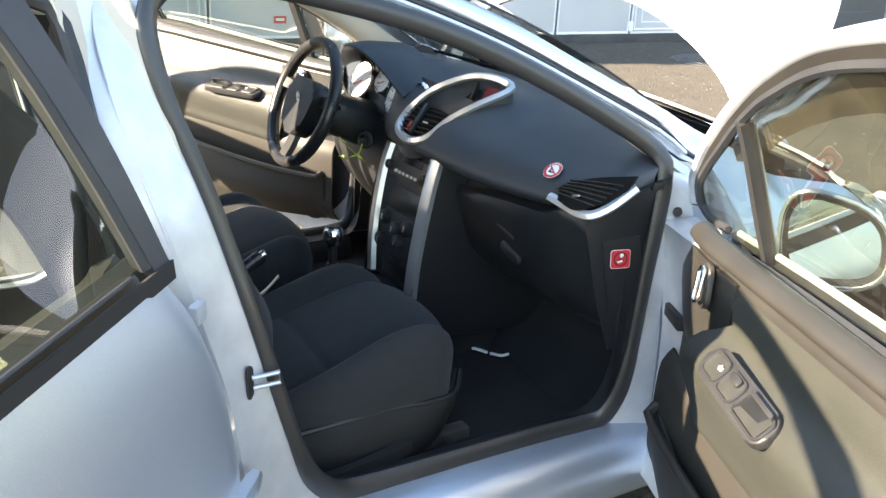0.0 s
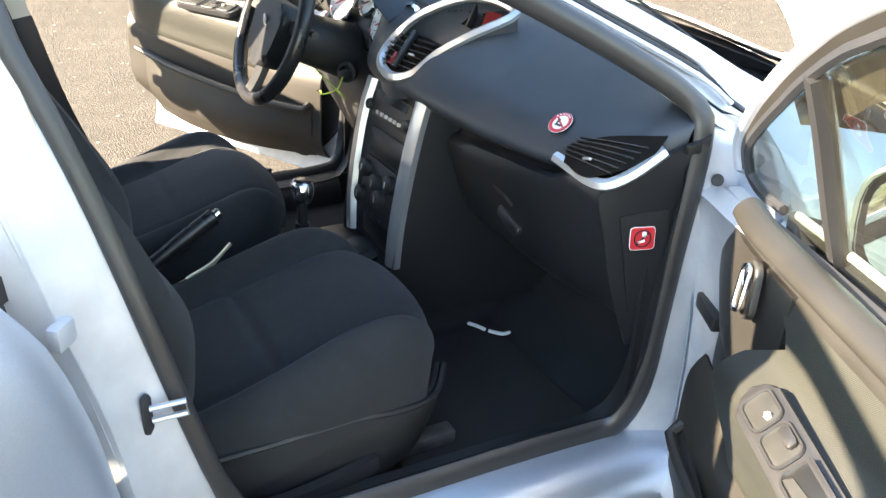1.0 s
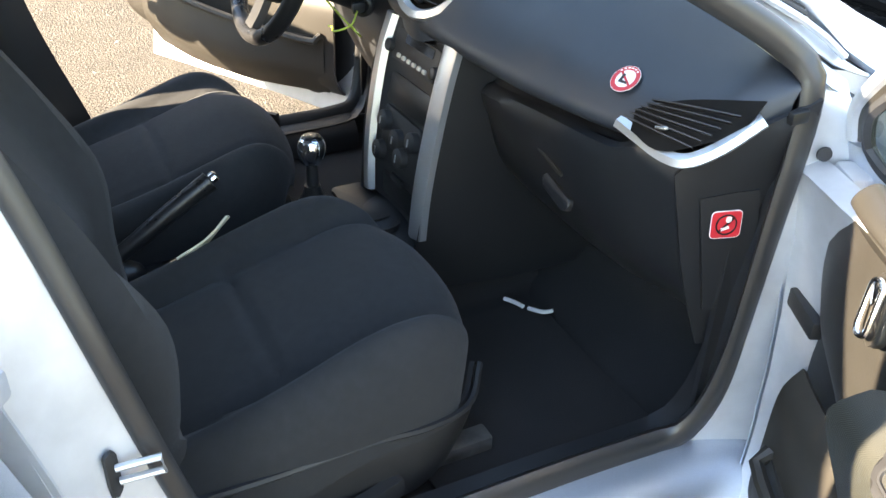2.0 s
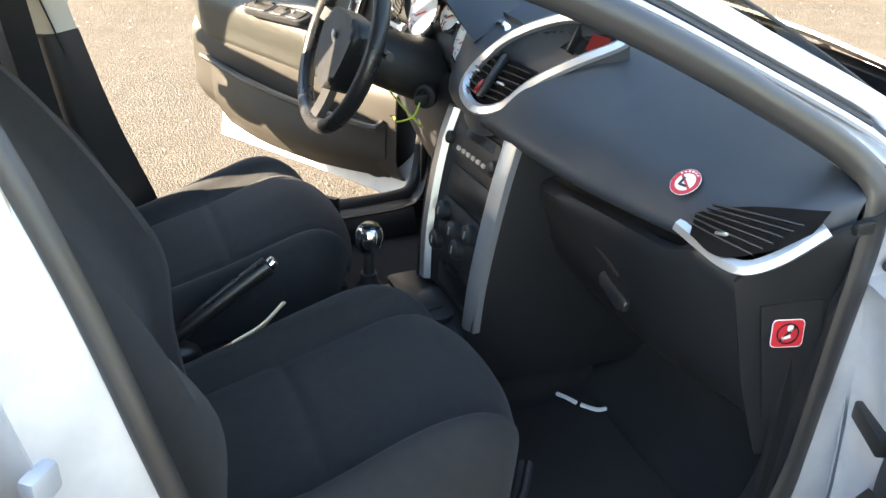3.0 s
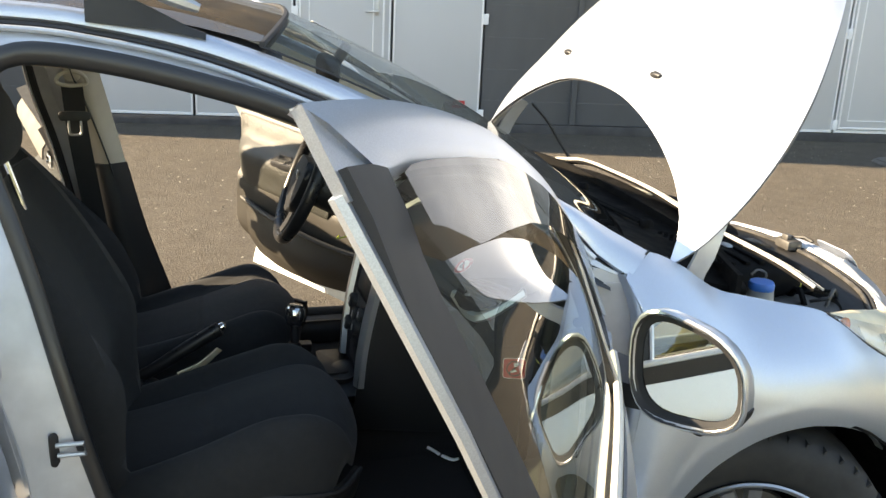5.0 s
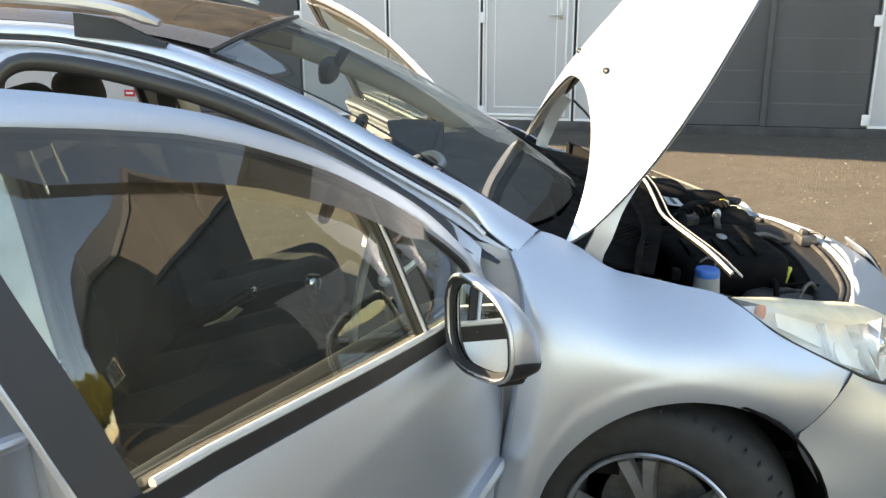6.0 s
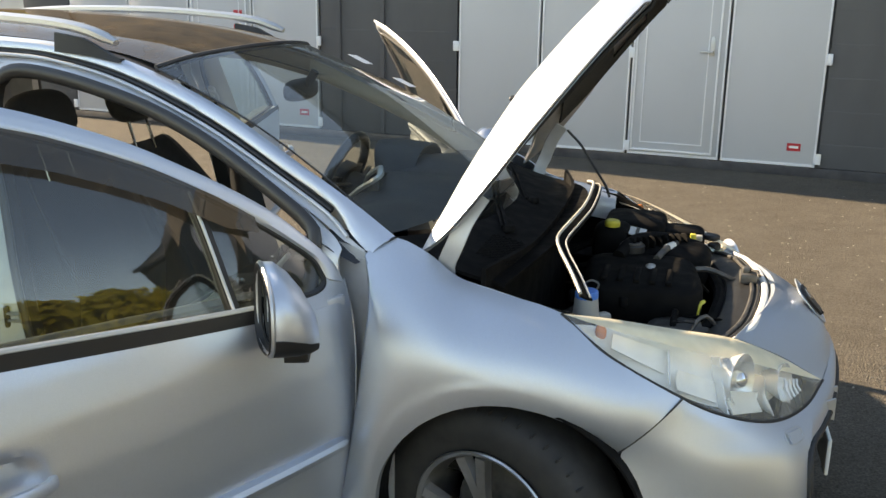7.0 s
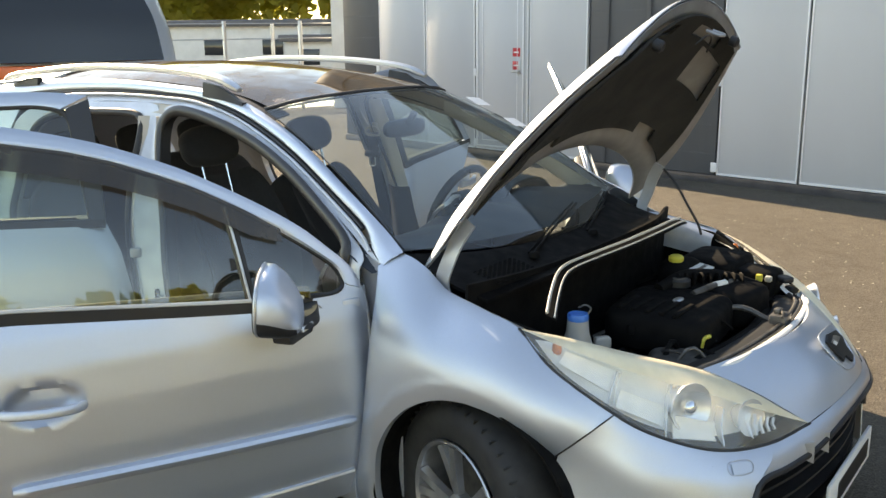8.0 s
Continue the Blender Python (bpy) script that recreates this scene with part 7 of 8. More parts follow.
# lower dashboard on the passenger side: shelf, glove box, end cap
part("dash_shelf", sheet(patch([[(-0.735, -0.16, 0.832), (-0.715, -0.40, 0.838), (-0.70, -0.56, 0.860), (-0.69, -0.66, 0.885)], [(-0.70, -0.16, 0.805), (-0.695, -0.40, 0.825), (-0.68, -0.56, 0.845), (-0.67, -0.66, 0.86)], [(-0.712, -0.16, 0.780), (-0.718, -0.40, 0.815), (-0.712, -0.56, 0.840), (-0.68, -0.66, 0.84)]], 30, 10), 0.008), DASH_LOW, car)
GB = [[(-0.700, -0.165, 0.788), (-0.715, -0.185, 0.790), (-0.722, -0.40, 0.822), (-0.722, -0.55, 0.842), (-0.715, -0.605, 0.868), (-0.700, -0.69, 0.850)],
      [(-0.722, -0.165, 0.772), (-0.738, -0.185, 0.774), (-0.742, -0.40, 0.805), (-0.740, -0.55, 0.825), (-0.728, -0.605, 0.840), (-0.702, -0.69, 0.82)],
      [(-0.715, -0.165, 0.72), (-0.722, -0.20, 0.72), (-0.722, -0.38, 0.70), (-0.718, -0.52, 0.70), (-0.702, -0.60, 0.72), (-0.682, -0.69, 0.73)],
      [(-0.68, -0.165, 0.62), (-0.685, -0.20, 0.62), (-0.682, -0.38, 0.61), (-0.675, -0.52, 0.61), (-0.66, -0.60, 0.62), (-0.645, -0.69, 0.62)],
      [(-0.60, -0.165, 0.545), (-0.60, -0.20, 0.545), (-0.60, -0.38, 0.545), (-0.59, -0.52, 0.545), (-0.58, -0.60, 0.55), (-0.57, -0.69, 0.55)],
      [(-0.48, -0.165, 0.54), (-0.48, -0.20, 0.54), (-0.48, -0.38, 0.54), (-0.47, -0.52, 0.54), (-0.46, -0.60, 0.54), (-0.45, -0.69, 0.54)]]
part("glove_box", sheet(patch(GB, 44, 30), 0.008, inward=(-0.4, -0.4, 0.7)), DASH_LOW, car, "black glove box")
part("glove_latch", slab(rounded(0.085, 0.026, 0.01), 0.01, axes((-0.722, -0.425, 0.692), (0.02, -1, -0.22), (-0.97, 0, 0.2)), 0.004), DASH_LOW, car)
part("latch_slot", slab(rounded(0.08, 0.008, 0.003), 0.004, axes((-0.732, -0.405, 0.742), (0.02, -1, -0.22), (-0.97, 0, 0.2)), 0.001), STICK_BLACK, car)
part("dash_end", sheet(patch([[(-0.722, -0.684, 0.850), (-0.700, -0.700, 0.880), (-0.645, -0.735, 0.925), (-0.565, -0.762, 0.965)], [(-0.708, -0.688, 0.79), (-0.66, -0.702, 0.80), (-0.60, -0.722, 0.82), (-0.55, -0.74, 0.84)], [(-0.675, -0.690, 0.67), (-0.63, -0.702, 0.68), (-0.58, -0.718, 0.69), (-0.52, -0.735, 0.70)], [(-0.62, -0.690, 0.53), (-0.58, -0.702, 0.53), (-0.54, -0.715, 0.53), (-0.50, -0.73, 0.53)]], 20, 22), 0.006, inward=(-0.5, 0, 0.7)), DASH_LOW, car)
part("fuse_cover", sheet(patch([[(-0.682, -0.700, 0.812), (-0.64, -0.712, 0.818), (-0.60, -0.726, 0.822)], [(-0.664, -0.703, 0.73), (-0.625, -0.714, 0.735), (-0.585, -0.728, 0.74)], [(-0.635, -0.703, 0.61), (-0.60, -0.712, 0.61), (-0.565, -0.722, 0.615)]], 12, 14), 0.006, inward=(-0.5, 0, 0.7)), DASH_LOW, car)


def sticker_frame(c, x, n, off=0.003):
    m = axes(c, x, n)
    return m @ Matrix.Translation((0, 0, off))


m = sticker_frame((-0.639, -0.7125, 0.770), (0.95, -0.30, 0.02), (-0.30, -0.95, 0.10), 0.003) @ Matrix.Scale(0.9, 4)
sq = part("no_smoking_sticker", slab(rounded(0.0515, 0.0475, 0.008), 0.0012, m), WHITE, car, "red square sticker with a white no-smoking sign")
part("sticker_red", slab(rounded(0.049, 0.045, 0.007), 0.0008, m @ Matrix.Translation((0, 0, 0.001))), RED, sq)
part("sticker_ring", lathe([(0.018, 0.0), (0.018, 0.0012), (0.0155, 0.0012), (0.0155, 0.0)], 28, m @ Matrix.Translation((0, 0, 0.0016)), caps=False), STICK_BLACK, sq)
part("sticker_bar", slab(rounded(0.033, 0.0035, 0.001), 0.0008, m @ Matrix.Translation((0, 0, 0.002)) @ pose(0, 0, 0, 0, 0, 45)), STICK_BLACK, sq)
part("sticker_sign", slab(rounded(0.014, 0.005, 0.001), 0.0008, m @ Matrix.Translation((-0.002, -0.006, 0.002)) @ pose(0, 0, 0, 0, 0, 15)), WHITE, sq)
part("sticker_smoke", slab(rounded(0.009, 0.010, 0.003), 0.0008, m @ Matrix.Translation((0.003, 0.009, 0.002))), WHITE, sq)
m = sticker_frame((-0.697, -0.525, 0.9225), (0.30, -0.95, 0.05), (-0.60, -0.05, 0.80), 0.004)
m = m @ Matrix.Scale(0.76, 4)
rd = part("airbag_sticker", lathe([(0.031, 0.0), (0.031, 0.001), (0.0, 0.001)], 36, m), WHITE, car, "round red and white airbag warning sticker")
part("sticker_ring", lathe([(0.030, 0.0), (0.030, 0.0008), (0.021, 0.0008), (0.021, 0.0)], 36, m @ Matrix.Translation((0, 0, 0.0008)), caps=False), RED, rd)
part("sticker_centre", lathe([(0.0205, 0.0), (0.0205, 0.0006), (0.0, 0.0006)], 30, m @ Matrix.Translation((0, 0, 0.0008))), WHITE, rd)
part("sticker_seat", slab([(-0.012, -0.010), (0.008, -0.012), (0.010, -0.007), (-0.005, -0.005), (-0.004, 0.010), (-0.010, 0.010)], 0.0008, m @ Matrix.Translation((0, 0, 0.0013))), STICK_BLACK, rd)
part("sticker_slash", slab(rounded(0.044, 0.005, 0.001), 0.0008, m @ Matrix.Translation((0, 0, 0.0012)) @ pose(0, 0, 0, 0, 0, -40)), RED, rd)
for k in range(6):
    part("letter_bar", boxes(((0.0255 * math.cos(radians(50 + 18 * k)), 0.0255 * math.sin(radians(50 + 18 * k)), 0.0018), (0.0045, 0.003, 0.0008), 0)), WHITE, rd).matrix_local = m

# side vents with a satin U-shaped bezel
def side_vent(s):
    v = holder("side_vent", car, "black louvred air vent with a satin silver bezel")
    M = lambda p: (p[0], p[1] * s, p[2])
    U = crv([M(p) for p in [(-0.716, -0.556, 0.873), (-0.717, -0.61, 0.870), (-0.714, -0.660, 0.866), (-0.703, -0.693, 0.871), (-0.672, -0.718, 0.895), (-0.629, -0.740, 0.937)]], 28)
    bm = bmesh.new()
    sweep(bm, U + np.array((-0.010, 0, 0.004)), [(-0.009, -0.005), (0.009, -0.005), (0.010, 0.003), (0.0, 0.007), (-0.010, 0.003)], up=(-0.75, -0.3 * s, 0.6))
    part("vent_bezel", bm, TRIM_SILVER, v, "satin silver bezel")
    bm = sheet(patch([[M((-0.712, -0.585, 0.900)), M((-0.680, -0.65, 0.934)), M((-0.626, -0.735, 0.957))], [M((-0.728, -0.60, 0.876)), M((-0.718, -0.66, 0.870)), M((-0.652, -0.73, 0.912))]], 14, 6) + np.array((-0.011, 0, 0.008)), 0.004)
    part("vent_well", bm, BAY, v)
    for k in range(6):
        t = (k + 0.5) / 6.9
        p0 = np.array((-0.722, -0.575, 0.884)) * (1 - t) + np.array((-0.690, -0.610, 0.925)) * t
        p1 = np.array((-0.700, -0.690, 0.880)) * (1 - t) + np.array((-0.634, -0.728, 0.945)) * t
        bm = bmesh.new()
        sweep(bm, crv([M(p0), M((p0 + p1) / 2 + np.array((-0.009, 0, 0.004))), M(p1)], 7) + np.array((-0.013, 0, 0.009)), [(-0.001, -0.004), (0.001, -0.004), (0.001, 0.004), (-0.001, 0.004)], up=(-0.8, 0, 0.6))
        part("louvre", bm, BLACK, v)
    part("vent_tab", boxes(((-0.724, -0.645 * s, 0.905), (0.008, 0.022, 0.005), 0.002, Matrix.Rotation(-0.3 * s, 3, "X"))), TRIM_SILVER, v)
    return v


side_vent(1)
side_vent(-1)
part("end_grille", boxes(((-0.598, -0.757, 0.945), (0.03, 0.012, 0.018), 0.003)), STICK_BLACK, car)

# centre binnacle: satin loop, display and vents
bm = bmesh.new()
sweep(bm, loop, [(-0.010, -0.006), (0.010, -0.006), (0.011, 0.003), (0.0, 0.009), (-0.011, 0.003)], closed=True, up=(-0.55, -0.15, 0.82))
part("display_bezel", bm, TRIM_SILVER, car, "satin silver display bezel")
part("display_skirt", sheet(np.array([loop + np.array((0, 0, -0.002)), loop + np.array((0.002, 0, -0.02)), loop + np.array((0.004, 0, -0.05))]), 0.003, wrap_u=True), DASH, car)
c = loop.mean(0) + np.array((0.035, 0, -0.045))
well = np.array([loop + np.array((0.002, 0, -0.004)), loop * 0.9 + c * 0.1 + np.array((0.006, 0, -0.03)), loop * 0.6 + c * 0.4 + np.array((0.006, 0, -0.03)), loop * 0.3 + c * 0.7 + np.array((0.0, 0, -0.012)), loop * 0.02 + c * 0.98])
part("display_well", sheet(well, 0.0, wrap_u=True), DASH, car)
scr = axes((-0.618, -0.095, 1.008), (0.15, -0.98, 0.06), (-0.85, -0.12, 0.5))
part("display_screen", slab(rounded(0.14, 0.050, 0.006), 0.004, scr), DARK_SHADE, car, "dark display")
part("display_red", slab(rounded(0.05, 0.032, 0.004), 0.002, scr @ Matrix.Translation((0.035, 0, 0.004))), RED_LAMP, car, "red display lens")
part("display_frame", boxes(((0, 0, 0), (0.006, 0.06, 0.02), 0.002)), STICK_BLACK, car).matrix_local = scr @ Matrix.Translation((-0.02, 0, 0.01))
# twin air outlets in the lower end of the loop
cv = axes((-0.756, 0.004, 0.922), (0.20, -0.98, 0.02), (-0.66, -0.12, 0.74))
outlet = holder("centre_vent", car, "black louvred twin air outlet")
part("vent_well", slab([(x, y) for x, y in crv([(-0.085, 0.02), (-0.075, -0.028), (-0.03, -0.045), (0.03, -0.045), (0.052, -0.028), (0.078, 0.02), (0.06, 0.05), (-0.05, 0.05)], 36, True)], 0.006, cv @ Matrix.Translation((0, 0, -0.016))), BAY, outlet)
for k in range(6):
    y = -0.034 + 0.0145 * k
    half = 0.044 + 0.007 * k if k < 3 else 0.066
    part("louvre", boxes(((0, 0, 0), (half, 0.0022, 0.012), 0.0008)), BLACK, outlet).matrix_local = cv @ Matrix.Translation((half / 2 + 0.008, y, -0.004))
    part("louvre", boxes(((0, 0, 0), (half * 0.8, 0.0022, 0.012), 0.0008)), BLACK, outlet).matrix_local = cv @ Matrix.Translation((-half * 0.4 - 0.016, y, -0.004)) @ pose(0, 0, 0, 0, 0, -8)
part("vent_divider", boxes(((0, 0, 0), (0.015, 0.10, 0.014), 0.004)), DASH_LOW, outlet).matrix_local = cv @ Matrix.Translation((-0.004, 0.006, 0.001)) @ pose(0, 0, 0, 0, 0, 8)
part("hazard_button", boxes(((0, 0, 0), (0.012, 0.03, 0.008), 0.003)), RED_LAMP, outlet, "red hazard button").matrix_local = cv @ Matrix.Translation((-0.009, -0.026, 0.007)) @ pose(0, 0, 0, 0, 0, 8)
part("vent_tab", boxes(((0, 0, 0), (0.020, 0.005, 0.006), 0.002)), TRIM_SILVER, outlet).matrix_local = cv @ Matrix.Translation((0.034, -0.004, 0.006))
part("vent_tab", boxes(((0, 0, 0), (0.010, 0.004, 0.006), 0.0015)), TRIM_SILVER, outlet).matrix_local = cv @ Matrix.Translation((-0.046, 0.004, 0.005))

# centre stack between two satin struts
R_STRUT = [(-0.782, -0.142, 0.852), (-0.806, -0.150, 0.78), (-0.832, -0.158, 0.68), (-0.850, -0.160, 0.58), (-0.858, -0.158, 0.485)]
L_STRUT = [(-0.790, 0.100, 0.842), (-0.812, 0.098, 0.78), (-0.836, 0.090, 0.68), (-0.853, 0.080, 0.58), (-0.862, 0.066, 0.485)]
for pts, sgn in ((R_STRUT, -1), (L_STRUT, 1)):
    bm = bmesh.new()
    sweep(bm, crv(pts, 24), [(-0.020, -0.010), (0.020, -0.010), (0.018, 0.004), (0.004, 0.010), (-0.018, 0.004)], up=(-1, 0.25 * sgn, 0.1))
    part("console_strut", bm, TRIM_SILVER, car, "curved satin silver console strut")
part("console_face", sheet(np.array([[np.array(a) * (1 - t) + np.array(b) * t + np.array((0.014 + 0.01 * math.sin(math.pi * t), 0, 0)) for t in np.linspace(0, 1, 9)] for a, b in zip(crv(R_STRUT, 20), crv(L_STRUT, 20))]), 0.01), DASH_LOW, car)
part("console_side", sheet(patch([[(-0.785, -0.158, 0.845), (-0.70, -0.166, 0.83), (-0.62, -0.168, 0.82), (-0.45, -0.168, 0.80)], [(-0.835, -0.172, 0.67), (-0.72, -0.176, 0.67), (-0.62, -0.178, 0.67), (-0.45, -0.178, 0.67)], [(-0.862, -0.172, 0.48), (-0.74, -0.180, 0.455), (-0.62, -0.182, 0.45), (-0.40, -0.182, 0.45)], [(-0.872, -0.15, 0.36), (-0.74, -0.168, 0.35), (-0.62, -0.172, 0.34), (-0.40, -0.172, 0.34)]], 20, 18), 0.008), DASH_LOW, car)
part("console_side", sheet(patch([[(-0.795, 0.115, 0.84), (-0.60, 0.13, 0.82)], [(-0.84, 0.11, 0.67), (-0.60, 0.14, 0.67)], [(-0.868, 0.085, 0.48), (-0.60, 0.13, 0.45)], [(-0.872, 0.10, 0.36), (-0.60, 0.13, 0.34)]], 10, 14), 0.008), DASH_LOW, car)


def on_stack(t, side_t, lift=0.0):
    """A frame on the console face, t down it and side_t across from right to left."""
    a, b = crv(R_STRUT, 41), crv(L_STRUT, 41)
    i = int(round(t * 38)) + 1
    p = a[i] * (1 - side_t) + b[i] * side_t + np.array((0.024, 0, 0))
    d = a[i - 1] - a[i + 1]
    x = b[i] - a[i]
    z = np.cross(x, d)
    if z[0] > 0:
        z = -z
    return axes(tuple(p), tuple(-x), tuple(z)) @ Matrix.Translation((0, 0, 0.012 + lift))


radio = holder("radio", car, "black car radio with pale buttons")
def stack(name, outline, depth, t, st, mat, parent, lift=0.0, bevel=0.002, label=""):
    return part(name, slab(outline, depth, on_stack(t, st, lift), bevel), mat, parent, label)
stack("radio_face", rounded(0.175, 0.062, 0.008), 0.008, 0.14, 0.5, BLACK, radio)
stack("radio_display", rounded(0.11, 0.018, 0.003), 0.002, 0.09, 0.45, DARK_SHADE, radio, 0.008, 0.0)
for k in range(6):
    stack("radio_button", rounded(0.012, 0.008, 0.002), 0.004, 0.185, 0.30 + 0.085 * k, MILK, radio, 0.008, 0.001)
part("radio_dial", lathe([(0.013, 0), (0.012, 0.012), (0.009, 0.014), (0, 0.014)], 18, on_stack(0.16, 0.14, 0.008)), BLACK, radio)
part("radio_dial", lathe([(0.013, 0), (0.012, 0.010), (0.009, 0.012), (0, 0.012)], 18, on_stack(0.16, 0.88, 0.008)), BLACK, radio)
stack("storage_slot", rounded(0.165, 0.060, 0.008), 0.003, 0.36, 0.5, STICK_BLACK, car)
climate = holder("climate_panel", car, "black climate panel with round dials")
stack("climate_face", rounded(0.16, 0.115, 0.010), 0.006, 0.63, 0.5, BLACK, climate)
for t, st in ((0.55, 0.24), (0.55, 0.74), (0.68, 0.40), (0.74, 0.78), (0.60, 0.50)):
    part("climate_dial", lathe([(0.021, 0), (0.020, 0.014), (0.016, 0.017), (0, 0.017)], 20, on_stack(t, st, 0.006)), DASH_LOW, climate)
    stack("dial_mark", rounded(0.004, 0.016, 0.001), 0.0015, t, st, TRIM_SILVER, climate, 0.0235, 0.0)
stack("console_switch", rounded(0.05, 0.014, 0.004), 0.006, 0.83, 0.5, DASH_LOW, car)
stack("console_slot", rounded(0.13, 0.05, 0.008), 0.003, 0.93, 0.5, STICK_BLACK, car)

# tunnel console, gear lever, handbrake
part("tunnel_console", sheet(patch([[(-0.82, -0.145, 0.44), (-0.84, 0, 0.47), (-0.82, 0.12, 0.44)], [(-0.95, -0.13, 0.43), (-0.96, 0, 0.455), (-0.95, 0.12, 0.43)], [(-1.15, -0.11, 0.40), (-1.15, 0, 0.42), (-1.15, 0.11, 0.40)], [(-1.5, -0.10, 0.36), (-1.5, 0, 0.385), (-1.5, 0.10, 0.36)]], 20, 20), 0.012), DASH_LOW, car)
for y in (-0.118, 0.118):
    part("console_wall", boxes(((-1.15, y, 0.35), (0.72, 0.012, 0.14), 0.004)), DASH_LOW, car)
part("cup_ring", lathe([(0.038, 0), (0.038, 0.012), (0.032, 0.012), (0.030, -0.02), (0, -0.02)], 24, pose(-0.885, -0.055, 0.462)), BLACK, car)
part("console_tray", slab(rounded(0.075, 0.16, 0.012), 0.010, pose(-0.895, 0.03, 0.465), 0.003), BLACK, car)
gear = holder("gear_lever", car, "gear lever with a polished metal ball knob")
part("gear_gaiter", lathe([(0.055, 0.0), (0.046, 0.02), (0.034, 0.045), (0.030, 0.055), (0.018, 0.075), (0.016, 0.09)], 20, pose(-1.0, 0.022, 0.452)), LEATHER, gear)
part("lever", lathe([(0.012, 0), (0.012, 0.08)], 12, pose(-0.999, 0.023, 0.525)), BLACK, gear)
part("knob", lathe([(0.014, -0.034), (0.020, -0.030), (0.0265, -0.014), (0.028, 0.0), (0.0265, 0.012), (0.022, 0.020), (0.0215, 0.0205)], 28, pose(-0.997, 0.024, 0.622, -4, 6)), CHROME, gear, "polished metal knob")
part("knob_top", lathe([(0.0215, 0.020), (0.018, 0.025), (0.0, 0.0265)], 24, pose(-0.997, 0.024, 0.622, -4, 6)), DARK_SHADE, gear)
hb = holder("handbrake", car, "black handbrake lever with a chrome button")
path = crv([(-1.46, 0.025, 0.44), (-1.38, 0.030, 0.475), (-1.28, 0.038, 0.535), (-1.195, 0.045, 0.583)], 18)
bm = bmesh.new()
sweep(bm, path, circle(0.016, 12, 1.15), scale=np.linspace(0.85, 1.1, 18))
part("brake_grip", bm, LEATHER, hb)
part("brake_button", lathe([(0.012, 0), (0.012, 0.010), (0.008, 0.014), (0, 0.015)], 14, axes((-1.192, 0.045, 0.585), (0, 1, 0), (0.82, 0.08, 0.55))), CHROME, hb)
part("brake_gaiter", blob((-1.42, 0.02, 0.43), (0.16, 0.07, 0.07), 2.4), LEATHER, hb)

